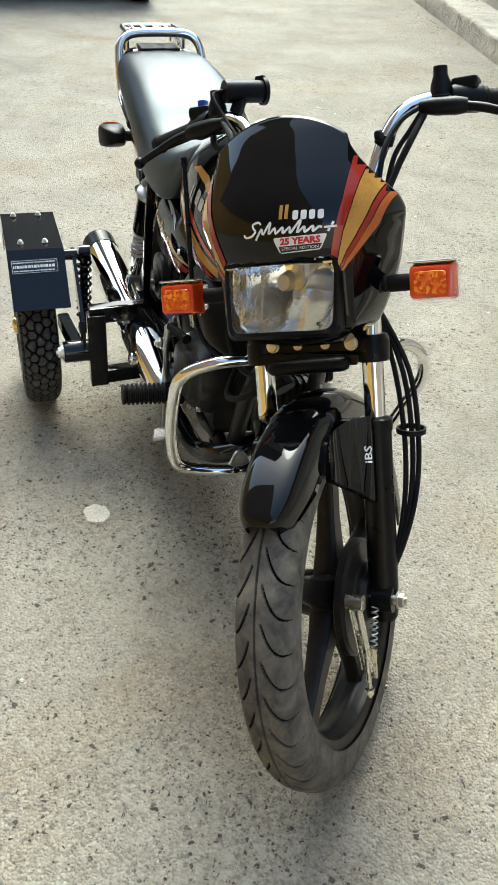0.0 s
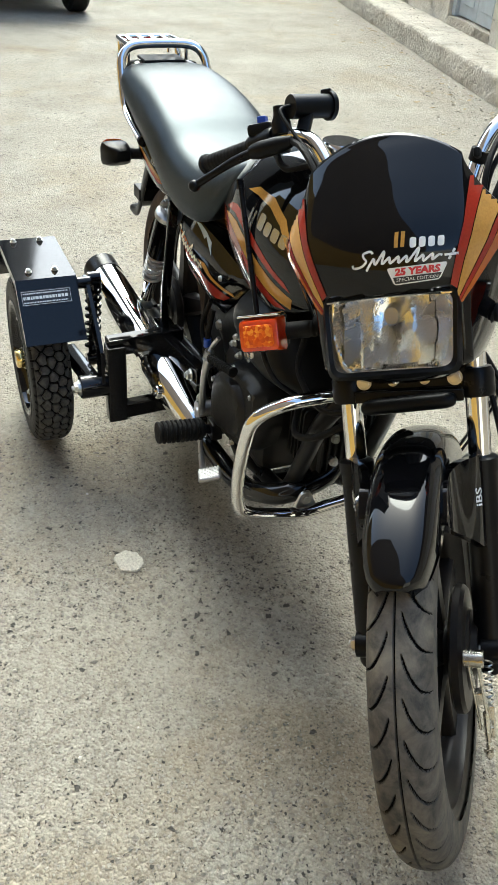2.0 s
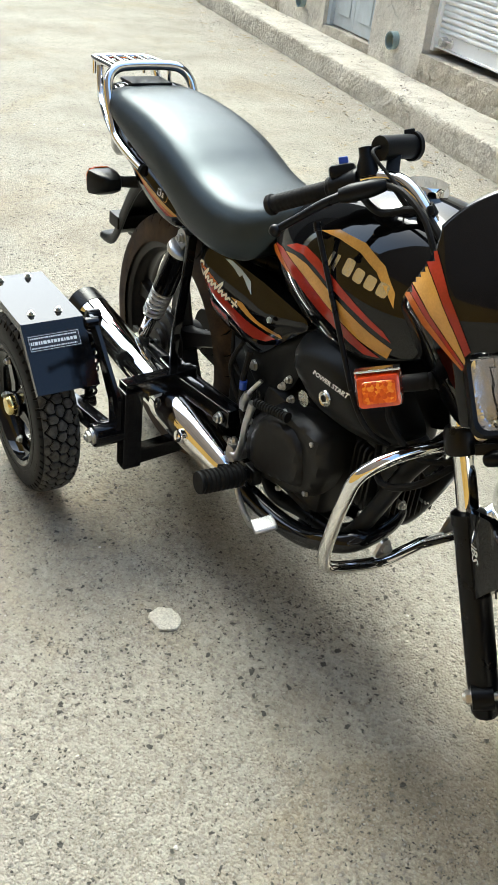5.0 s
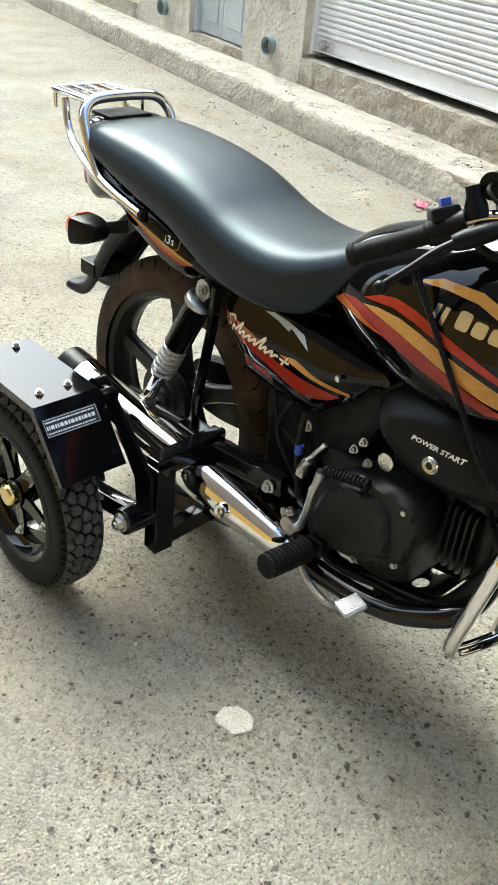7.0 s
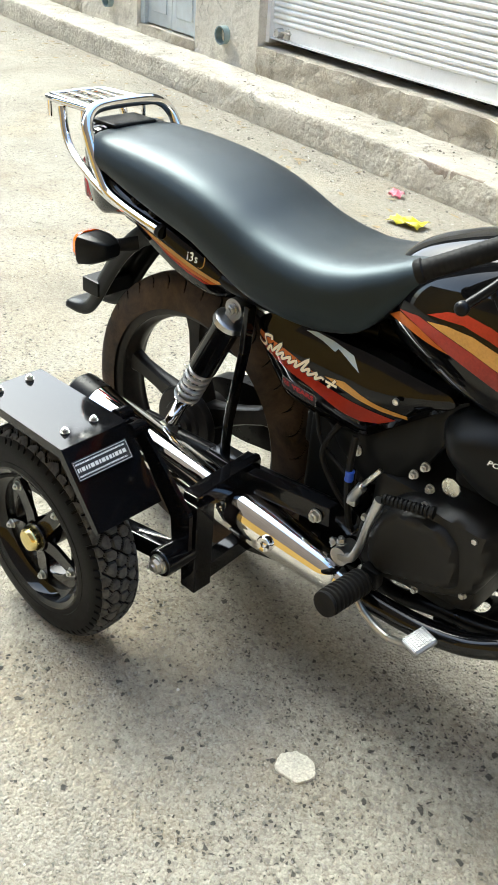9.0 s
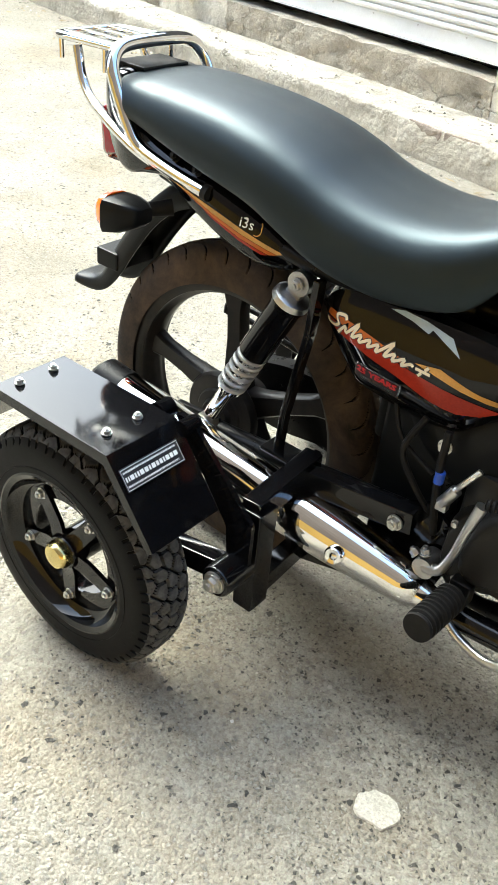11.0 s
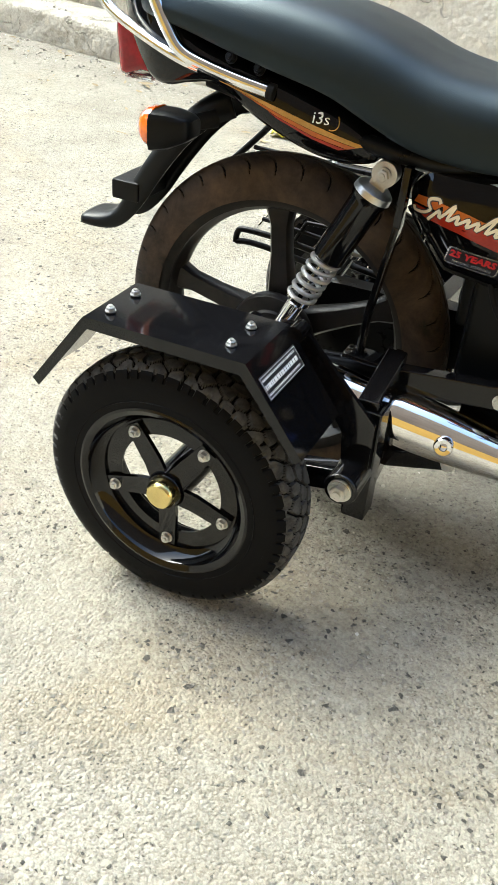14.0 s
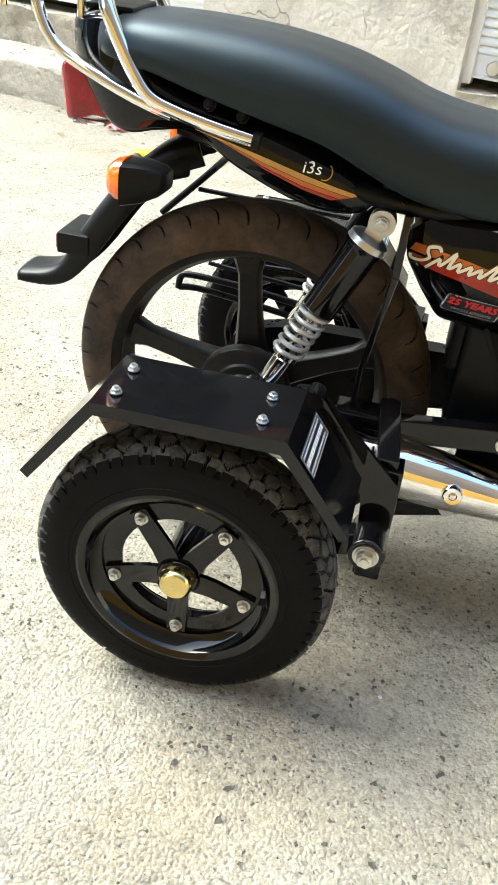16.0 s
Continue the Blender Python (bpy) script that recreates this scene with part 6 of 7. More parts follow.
lathe(bm, [(0.022, -0.07), (0.030, -0.07), (0.030, 0.07), (0.022, 0.07)], Vector((1.1734 * E1)) + AXIS * 0.235, AXIS, 24, True)
part("main_frame", bm, SATIN, bike, "black tubular frame")
bm = bmesh.new()
for s in (-1, 1):
    tube(bm, [(0.46, 0.075 * s, 0.330), (0.30, 0.090 * s, 0.322), (0.10, 0.098 * s, 0.305), (-0.03, 0.098 * s, 0.296)], 0.017, 12, 5)
    bar(bm, (0.04, 0.098 * s, 0.300), (-0.055, 0.098 * s, 0.294), 0.010, 0.046, (0, 0, 1))
rod(bm, (0.46, -0.085, 0.33), (0.46, 0.085, 0.33), 0.022)
swing = part("swing_arm", bm, SATIN, bike)
bm = bmesh.new()
rod(bm, (0, -0.118, 0.2945), (0, 0.118, 0.2945), 0.008)
part("axle", bm, STEEL, rear_wheel)
for s in (-1, 1):
    bm = bmesh.new()
    hexnut(bm, (0, 0.106 * s, 0.2945), (0, s, 0), 0.012, 0.012)
    part("axle_nut", bm, STEEL, rear_wheel)
for s in (-1, 1):
    a, b = Vector((0.173, 0.102 * s, 0.623)), Vector((0.030, 0.122 * s, 0.326))
    d = (b - a).normalized()
    L = (b - a).length
    bm = bmesh.new()
    lathe(bm, [(0.0, 0.030), (0.024, 0.030), (0.0285, 0.034), (0.0285, 0.042), (0.0255, 0.050), (0.0255, 0.152), (0.022, 0.156), (0.0, 0.156)], a, d, 28)
    shock = part("shock_absorber", bm, ENAMEL, bike, "rear shock absorber, black above with bare grey spring")
    bm = bmesh.new()
    lathe(bm, [(0.0, 0.023), (0.022, 0.023), (0.0285, 0.028), (0.0300, 0.037), (0.0, 0.038)], a, d, 28)
    lathe(bm, [(0.010, -0.011), (0.0185, -0.011), (0.0185, 0.011), (0.010, 0.011)], a, (0, 1, 0), 26, True)
    lathe(bm, [(0.006, -0.012), (0.0098, -0.012), (0.0098, 0.012), (0.006, 0.012)], a, (0, 1, 0), 20, True)
    bar(bm, a, a + d * 0.026, 0.026, 0.016, (0, 1, 0), 0.002)
    hexnut(bm, a + Vector((0, 0.013 * s, 0)), (0, s, 0), 0.0085, 0.008)
    part("top_eye", bm, CASTAL, shock, "cast aluminium top eye")
    bm = bmesh.new()
    u, v, w = basis(d)
    turns = 6.2
    pts = [a + d * (0.148 + 0.086 * k / 124) + 0.0215 * (math.cos(2 * math.pi * turns * k / 124) * u + math.sin(2 * math.pi * turns * k / 124) * v) for k in range(125)]
    tube(bm, pts, 0.0036, 8, 0)
    part("coil_spring", bm, SPRING, shock, "grey coil spring")
    bm = bmesh.new()
    lathe(bm, [(0.0, 0.140), (0.006, 0.140), (0.006, 0.222), (0.021, 0.230), (0.021, 0.240), (0.0145, 0.246), (0.0135, L - 0.022), (0.0, L - 0.020)], a, d, 22)
    part("shock_body", bm, CHROME, shock)
    bm = bmesh.new()
    lathe(bm, [(0.007, -0.012), (0.017, -0.012), (0.017, 0.012), (0.007, 0.012)], b, (0, 1, 0), 22, True)
    hexnut(bm, b + Vector((0, 0.012 * s, 0)), (0, s, 0), 0.008, 0.010)
    part("lower_eye", bm, STEEL, shock)

# battery case and inner mudguard between the frame tubes
bm = bmesh.new()
block(bm, (0.318, -0.062, 0.300), (0.455, 0.062, 0.560), 0.012)
block(bm, (0.300, -0.050, 0.400), (0.335, 0.050, 0.640), 0.010)
part("battery_case", bm, PLASTIC, bike, "matt black battery case")

# chain cover and hugger on the far side
bm = bmesh.new()
poly = rounded([(-0.07, 0.27), (-0.05, 0.34), (0.05, 0.365), (0.45, 0.375), (0.50, 0.34), (0.46, 0.29), (0.05, 0.225), (-0.04, 0.23)], 0.03)
sheet(bm, poly, 0.05)
for v in bm.verts:
    v.co = Vector((v.co.x, 0.070, v.co.y))
bk = bmesh.ops.extrude_face_region(bm, geom=bm.faces[:])
for v in [g for g in bk["geom"] if isinstance(g, bmesh.types.BMVert)]:
    v.co.y = 0.105
part("chain_case", bm, SATIN, bike, "black chain case")
# rear brake rod and stop lever, right side
bm = bmesh.new()
rod(bm, (-0.045, -0.085, 0.215), (0.50, -0.100, 0.235), 0.004)
bar(bm, (0.005, -0.080, 0.250), (-0.045, -0.086, 0.205), 0.008, 0.018, (0, 1, 0))
part("brake_rod", bm, STEEL, rear_wheel)


# rods of the guard on the far side of the rear wheel
bm = bmesh.new()
tube(bm, [(-0.222, 0.17, 0.484), (-0.14, 0.17, 0.568), (-0.10, 0.14, 0.612)], 0.006, 10, 4)
tube(bm, [(-0.184, 0.17, 0.350), (-0.180, 0.17, 0.372), (-0.160, 0.17, 0.379), (-0.06, 0.17, 0.374), (0.12, 0.17, 0.352)], 0.0062, 10, 4)
tube(bm, [(-0.182, 0.17, 0.352), (-0.12, 0.17, 0.354), (0.12, 0.16, 0.330)], 0.0062, 10, 4)
guard_rail = part("side_guard", bm, SATIN, bike, "thin black rods of the guard beside the rear wheel")
for a, b in (((-0.158, 0.536), (0.16, 0.531)), ((-0.064, 0.374), (-0.040, 0.420)), ((-0.130, 0.408), (0.06, 0.392)), ((-0.040, 0.420), (0.10, 0.425))):
    bm = bmesh.new()
    rod(bm, (a[0], 0.17, a[1]), (b[0], 0.17, b[1]), 0.0042, 8)
    part("guard_rod", bm, SATIN, guard_rail)

# ---- engine
bm = bmesh.new()
block(bm, (0.47, -0.090, 0.270), (0.695, 0.100, 0.455), 0.03)
block(bm, (0.50, -0.075, 0.245), (0.66, 0.085, 0.30), 0.02)
engine = part("engine", bm, ENGINE, bike, "black single cylinder engine")
CASE = rounded([(0.468, 0.300), (0.474, 0.368), (0.492, 0.398), (0.549, 0.446), (0.636, 0.466), (0.695, 0.462), (0.712, 0.390), (0.687, 0.325), (0.622, 0.292), (0.540, 0.270), (0.490, 0.270)], 0.014)
bm = panel(CASE, 0.088, 0.024, 0.012, 0.03, -1, 0.010)
case = part("clutch_cover", bm, ENGINE, engine, "black clutch cover")
bm = panel(rounded([(0.520, 0.404), (0.551, 0.430), (0.622, 0.439), (0.655, 0.418), (0.672, 0.346), (0.655, 0.332), (0.600, 0.312), (0.542, 0.292), (0.508, 0.300), (0.503, 0.360)], 0.014), 0.110, 0.016, 0.010, 0.01, -1, 0.010)
part("cover_boss", bm, ENGINE, case)
for x, z in ((0.676, 0.440), (0.679, 0.335), (0.600, 0.292), (0.508, 0.284), (0.487, 0.372), (0.585, 0.452)):
    bm = bmesh.new()
    hexnut(bm, (x, -0.108, z), (0, -1, 0), 0.0052, 0.007, False)
    part("bolt", bm, STEEL, case)
bm = panel(CASE, 0.098, 0.028, 0.03, 0.02, 1, 0.02)
part("magneto_cover", bm, ENGINE, engine)

# finned cylinder and head, lying forward
for i in range(5):
    bm = bmesh.new()
    x = 0.712 + i * 0.0125
    rings = [[Vector((xx, 0.028 + p[0], 0.390 + p[1])) for p in rounded([(-0.072, -0.062), (0.072, -0.062), (0.072, 0.064), (-0.072, 0.064)], 0.014)] for xx in (x - 0.0022, x + 0.0022)]
    loft(bm, rings)
    part("cooling_fin", bm, ENGINE, engine)
bm = bmesh.new()
rod(bm, (0.68, 0.02, 0.388), (0.775, 0.028, 0.391), 0.052, 28)
part("cylinder", bm, ENGINE, engine)
bm = bmesh.new()
block(bm, (0.765, -0.030, 0.334), (0.797, 0.086, 0.448), 0.010)
head = part("cylinder_head", bm, ENGINE, engine, "black finned cylinder head")
for k in range(9):
    bm = bmesh.new()
    block(bm, (0.770, -0.026 + k * 0.0128, 0.330), (0.8075, -0.0225 + k * 0.0128, 0.452), 0.001)
    part("cooling_fin", bm, ENGINE, head)
for y, z in ((-0.002, 0.416), (0.058, 0.410), (0.001, 0.366), (0.058, 0.360)):
    bm = bmesh.new()
    rod(bm, (0.79, y, z), (0.806, y, z), 0.009)
    hexnut(bm, (0.806, y, z), (1, 0, 0), 0.0072, 0.008)
    part("nut", bm, STEEL, head)
# intake shroud
SHROUD = rounded([(0.577, 0.573), (0.578, 0.600), (0.605, 0.623), (0.656, 0.642), (0.711, 0.650), (0.765, 0.638), (0.810, 0.606), (0.851, 0.569), (0.858, 0.550), (0.818, 0.521), (0.754, 0.503), (0.668, 0.499), (0.593, 0.536)], 0.022)
bm = panel(SHROUD, 0.090, 0.042, 0.05, 0.05, -1, 0.012)
shroud = part("intake_shroud", bm, PLASTIC, bike, "matt black intake shroud with white print", 50)
ts = tree_of(shroud)
tilt = [(words("POWER START", 0.0112, 0.28, wide=1.22, bold=0.00035), 0.7165, 0.5885, 0.045)]
for b3, cx, cz, r in tilt:
    for v in b3.verts:
        x, y = v.co.x, v.co.y
        v.co.x, v.co.y = cx + x * math.cos(r) - y * math.sin(r), cz + x * math.sin(r) + y * math.cos(r)
    lay("print", [b3], (0, -0.2, 0), (1, 0, 0), (0, 0, 1), (0, 1, 0), ts, WHITE, shroud, 0.0008, 0.05)
bm = bmesh.new()
lathe(bm, [(0.0055, 0.001), (0.006, 0.0055), (0.0085, 0.006), (0.010, 0.0045), (0.0125, 0.0055), (0.0145, 0.003), (0.0145, 0), (0.0055, 0)], (0.713, -0.1315, 0.560), (0, -1, 0), 24)
part("grommet", bm, ZINC, shroud, "brass coloured grommet")
bm = bmesh.new()
lathe(bm, [(0, 0.0015), (0.0056, 0.0015), (0.0056, 0), (0, 0)], (0.713, -0.1315, 0.560), (0, -1, 0), 16)
part("grommet_core", bm, BLACKPRINT, shroud)
bm = panel(SHROUD, 0.080, 0.032, 0.05, 0.05, 1, 0.03)
part("intake_shroud", bm, PLASTIC, bike, "matt black intake shroud")
bm = bmesh.new()
block(bm, (0.59, -0.06, 0.47), (0.80, 0.06, 0.62), 0.02)
rod(bm, (0.62, 0, 0.50), (0.70, 0, 0.44), 0.026)
rod(bm, (0.80, -0.02, 0.52), (0.86, 0, 0.48), 0.022)
part("carburettor", bm, ENGINE, engine)
for x, z in ((0.581, 0.474), (0.566, 0.506), (0.550, 0.484)):
    bm = bmesh.new()
    hexnut(bm, (x, -0.094, z), (0, -1, 0), 0.0062, 0.009)
    part("bolt", bm, STEEL, engine)
bm = bmesh.new()
lathe(bm, [(0, 0), (0.015, 0), (0.015, 0.003), (0, 0.003)], (0.612, -0.092, 0.493), (0, -1, 0), 24)
part("disc", bm, ZINC, engine)
# hoses and wires behind the clutch cover
for pts, r, mt in (([(0.44, -0.10, 0.50), (0.445, -0.112, 0.44), (0.452, -0.112, 0.38), (0.455, -0.10, 0.33)], 0.006, RUBBER),
                   ([(0.50, -0.108, 0.47), (0.485, -0.116, 0.445), (0.472, -0.116, 0.425)], 0.0045, STEEL),
                   ([(0.40, -0.09, 0.50), (0.38, -0.10, 0.44), (0.41, -0.10, 0.39), (0.44, -0.09, 0.35)], 0.005, RUBBER),
                   ([(0.34, -0.075, 0.50), (0.37, -0.09, 0.45), (0.43, -0.095, 0.42)], 0.004, RUBBER),
                   ([(0.80, -0.08, 0.62), (0.83, -0.10, 0.58), (0.90, -0.09, 0.55), (0.95, -0.05, 0.57)], 0.005, RUBBER),
                   ([(0.78, -0.06, 0.50), (0.84, -0.10, 0.47), (0.90, -0.085, 0.50), (0.93, -0.03, 0.55)], 0.006, RUBBER)):
    bm = bmesh.new()
    tube(bm, pts, r, 8, 6)
    part("hose", bm, mt, engine)
bm = bmesh.new()
lathe(bm, [(0.0068, 0), (0.0075, 0), (0.0075, 0.018), (0.0068, 0.018)], (0.4475, -0.1122, 0.425), (0, 0, 1), 12)
part("hose_sleeve", bm, BLUE, engine)
bm = bmesh.new()
tube(bm, [(0.478, -0.118, 0.432), (0.470, -0.120, 0.415), (0.462, -0.116, 0.40)], 0.009, 10, 4)
block(bm, (0.455, -0.122, 0.388), (0.472, -0.108, 0.404), 0.002)
part("cable_end", bm, CASTAL, engine)

# ---- kick starter
bm = bmesh.new()
tube(bm, [(0.470, -0.128, 0.292), (0.492, -0.136, 0.305), (0.506, -0.140, 0.345), (0.515, -0.142, 0.395), (0.525, -0.138, 0.442)], [0.012, 0.0075, 0.0065, 0.0065, 0.009], 14, 6)
lathe(bm, [(0, -0.020), (0.017, -0.020), (0.017, 0.018), (0, 0.018)], (0.468, -0.118, 0.292), (0, 1, 0), 20)
hexnut(bm, (0.464, -0.128, 0.312), (-0.3, 0, 1), 0.0075, 0.010)
hexnut(bm, (0.450, -0.124, 0.300), (-0.8, 0, 0.5), 0.0075, 0.010)
kick = part("kick_starter", bm, CASTAL, engine, "bare aluminium kick starter with rubber pedal")
bm = bmesh.new()
prof = [(0, 0.006), (0.0075, 0.006)]
for k in range(11):
    prof += [(0.0065, 0.008 + k * 0.0066), (0.0088, 0.009 + k * 0.0066), (0.0088, 0.0122 + k * 0.0066), (0.0065, 0.0132 + k * 0.0066)]
prof += [(0.0100, 0.083), (0.0100, 0.088), (0, 0.089)]
lathe(bm, prof, (0.522, -0.137, 0.445), (0.080, 0.017, 0.010), 18)
part("kick_pedal", bm, RUBBER, kick, "ribbed black rubber pedal")

# ---- exhaust
bm = bmesh.new()
tube(bm, [(0.785, 0.020, 0.345), (0.800, -0.010, 0.330), (0.806, -0.055, 0.320), (0.795, -0.092, 0.306), (0.755, -0.110, 0.283), (0.700, -0.118, 0.256), (0.620, -0.122, 0.238), (0.515, -0.128, 0.236)], 0.0195, 18, 7)
part("exhaust_pipe", bm, ENAMEL, bike, "black exhaust pipe under the engine")
sil_a, sil_b = Vector((0.520, -0.128, 0.236)), Vector((-0.150, -0.186, 0.345))
d = sil_b - sil_a
L = d.length
bm = bmesh.new()
lathe(bm, [(0.0, 0.0), (0.018, 0.0), (0.020, 0.03), (0.026, 0.06), (0.0335, 0.12), (0.0375, 0.20), (0.040, 0.30), (0.0415, 0.42), (0.042, 0.55), (0.042, L - 0.012), (0.038, L), (0.0, L)], sil_a, d, 40)
silencer = part("silencer", bm, CHROME, bike, "long chromed silencer")
bm = bmesh.new()
lathe(bm, [(0.0425, L - 0.045), (0.0435, L - 0.045), (0.0435, L + 0.004), (0.036, L + 0.012), (0.022, L + 0.010), (0.020, L - 0.02), (0.0, L - 0.02)], sil_a, d, 36)
part("end_cap", bm, SATIN, silencer, "black silencer end cap")
# chromed shield over the outer half of the silencer, its rear edge cut to a tongue
bm = bmesh.new()
su, sv, sw = basis(d)
aim = math.atan2(Vector((0, -1, 0.35)).dot(sv), Vector((0, -1, 0.35)).dot(su))
rings = []
for i in range(25):
    a = aim + radians(-105 + 210 * i / 24)
    x = abs(i - 12) / 12
    h1 = 0.302 - 0.062 * x ** 2
    row = []
    for k in range(9):
        h = 0.050 + (h1 - 0.050) * k / 8
        r = 0.0285 + 0.0165 * min(1.0, (h - 0.05) / 0.16) ** 0.8
        row.append(sil_a + sw * h + (math.cos(a) * su + math.sin(a) * sv) * r)
    rings.append(row)
loft(bm, rings, False, False)
shield = part("heat_shield", bm, CHROME, silencer, "chromed heat shield", 60)
sol = shield.modifiers.new("thick", "SOLIDIFY")
sol.thickness = 0.0022
bm = bmesh.new()
out = (math.cos(aim - 0.12) * su + math.sin(aim - 0.12) * sv).normalized()
if abs((math.cos(aim + 0.12) * su + math.sin(aim + 0.12) * sv).z) < abs(out.z):
    out = (math.cos(aim + 0.12) * su + math.sin(aim + 0.12) * sv).normalized()
at = sil_a + sw * 0.178 + out * 0.0462
lathe(bm, [(0.0062, 0.001), (0.0066, 0.004), (0.0125, 0.005), (0.0150, 0.002), (0.0155, -0.012), (0.0, -0.012)], at, out, 24)
part("screw_cup", bm, CHROME, silencer, "chromed cup washer")
bm = bmesh.new()
lathe(bm, [(0, 0.0045), (0.0035, 0.0045), (0.0060, 0.0028), (0.0060, -0.004), (0, -0.004)], at, out, 18)
part("screw", bm, CHROME, silencer)
bm = bmesh.new()
bar(bm, (0.30, -0.105, 0.300), (0.30, -0.14, 0.262), 0.030, 0.006, (1, 0, 0))
part("silencer_bracket", bm, SATIN, silencer)

# ---- foot rest, pedal, stand plate
for s in (-1, 1):
    bm = bmesh.new()
    prof = [(0, -0.002), (0.016, -0.002)]
    for k in range(9):
        prof += [(0.0190, 0.004 + k * 0.0095), (0.0232, 0.0055 + k * 0.0095), (0.0232, 0.0090 + k * 0.0095), (0.0190, 0.0105 + k * 0.0095)]
    prof += [(0.0225, 0.092), (0.0215, 0.096), (0, 0.096)]
    lathe(bm, prof, (0.524, 0.143 * s, 0.281), (-0.04, s, 0.06), 22)
    peg = part("foot_rest", bm, RUBBER, bike, "ribbed black rubber foot rest")
    bm = bmesh.new()
    rod(bm, (0.524, 0.06 * s, 0.262), (0.524, 0.145 * s, 0.281), 0.010)
    block(bm, (0.508, 0.118 * s - 0.012, 0.258), (0.542, 0.118 * s + 0.012, 0.296), 0.004)
    part("foot_rest_bracket", bm, SATIN, peg)
bm = bmesh.new()
tube(bm, [(0.505, -0.140, 0.252), (0.545, -0.152, 0.228), (0.600, -0.165, 0.225), (0.645, -0.174, 0.250), (0.656, -0.177, 0.264)], 0.0065, 10, 5)
pedal = part("brake_pedal", bm, STEEL, bike, "bare steel brake pedal")
bm = bmesh.new()
pm = Matrix.Translation((0.660, -0.178, 0.272)) @ Matrix.Rotation(radians(-8), 4, "Y") @ Matrix.Rotation(radians(12), 4, "X") @ Matrix.Rotation(radians(-18), 4, "Z")
block(bm, (-0.0185, -0.0225, -0.007), (0.0185, 0.0225, 0.003), 0.0048, pm, 3)
for i in range(7):
    for j in range(8):
        x, y = -0.0144 + i * 0.0048, -0.0178 + j * 0.0051
        block(bm, (x - 0.0016, y - 0.0016, 0.0025), (x + 0.0016, y + 0.0016, 0.0047), 0, pm @ Matrix.Rotation(0.0, 4, "Z"))
part("pedal_pad", bm, CASTAL, pedal, "knurled aluminium pedal pad")
# perforated engine guard plate
bm = bmesh.new()
holes = [(0.0, -0.012), (0.0, 0.044), (0.002, -0.066)]
ring_n = 16
sx, sy = 0.048, 0.095
outer = rounded([(-sx, -sy), (sx, -sy), (sx, sy), (-sx, sy)], 0.015)
b2 = bmesh.new()
loops = [[b2.verts.new((x, y, 0)) for x, y in outer]]
for hx, hy in holes:
    loops.append([b2.verts.new((hx + 0.014 * math.cos(2 * math.pi * k / ring_n), hy + 0.018 * math.sin(2 * math.pi * k / ring_n), 0)) for k in range(ring_n)])
ed = [b2.edges.new((lp[k], lp[(k + 1) % len(lp)])) for lp in loops for k in range(len(lp))]
bmesh.ops.triangle_fill(b2, use_beauty=True, use_dissolve=False, edges=ed)
b2.transform(Matrix.Translation((0.670, 0.020, 0.2285)) @ Matrix.Rotation(radians(-10), 4, "Y"))
join(bm, b2)
plate = part("engine_plate", bm, SATIN, bike, "black plate with round holes under the engine")
sol = plate.modifiers.new("thick", "SOLIDIFY")
sol.thickness = 0.003

# ---- chromed crash bars
for s in (-1, 1):
    bm = bmesh.new()
    upper = [(0.905, -0.150, 0.575), (0.890, -0.196, 0.545), (0.880, -0.207, 0.490), (0.868, -0.208, 0.420), (0.855, -0.200, 0.362), (0.852, -0.184, 0.332)]
    if s > 0:   # this one is bent wider, with its corner further out
        upper = [(0.915, 0.150, 0.581), (0.905, 0.202, 0.575), (0.895, 0.240, 0.545), (0.888, 0.256, 0.507), (0.882, 0.255, 0.471), (0.874, 0.240, 0.428), (0.866, 0.225, 0.385), (0.858, 0.200, 0.340)]
    tube(bm, [(0.925, 0.022 * s, 0.588), (0.918, 0.080 * s, 0.585)] + upper + [(0.860, 0.140 * s, 0.322), (0.872, 0.085 * s, 0.322), (0.870, 0.030 * s, 0.324), (0.868, -0.004 * s, 0.326)], 0.0108, 18, 7)
    crash = part("crash_bar", bm, CHROME, bike, "chromed steel crash bar")
    bm = bmesh.new()
    rings = [[Vector((x, s * (0.078 + a), z)) for a, z in rounded([(-0.026, 0.318), (0.022, 0.318), (0.008, 0.356), (-0.008, 0.358)], 0.006)] for x in (0.858, 0.864)]
    loft(bm, rings)
    hexnut(bm, (0.864, 0.078 * s, 0.342), (1, 0.1 * s, 0.3), 0.007, 0.006, False)
    part("bracket", bm, CASTAL, crash)
bm = bmesh.new()
block(bm, (0.905, -0.034, 0.570), (0.945, 0.034, 0.606), 0.006)
part("crash_bar_clamp", bm, SATIN, bike)
# long hand lever beside the tank
bm = bmesh.new()
rod(bm, (0.624, -0.132, 0.814), (0.790, -0.152, 0.622), 0.0044, 12)
tube(bm, [(0.790, -0.152, 0.622), (0.815, -0.150, 0.594), (0.835, -0.138, 0.570), (0.850, -0.110, 0.550)], 0.0044, 12, 5)
rod(bm, (0.620, -0.132, 0.8195), (0.628, -0.1325, 0.808), 0.0062, 12)
part("hand_lever", bm, SATIN, bike, "thin black hand lever beside the tank")

# ---- fitted side wheels, one each side
def label_bars(poly, rows):
    """Rows of short bars in a field: lettering that stays unread."""
    out, r3 = [], random.Random(5)
    (x0, y0), (x1, y1) = poly
    for y, h, k in rows:
        x = x0
        while x < x1 - 0.004:
            w = min(r3.uniform(0.5, 1.7) * k, x1 - x)
            out.append(oblong(x, y0 + (y1 - y0) * y, x + w, y0 + (y1 - y0) * y + h))
            x += w + 0.42 * k
    return out


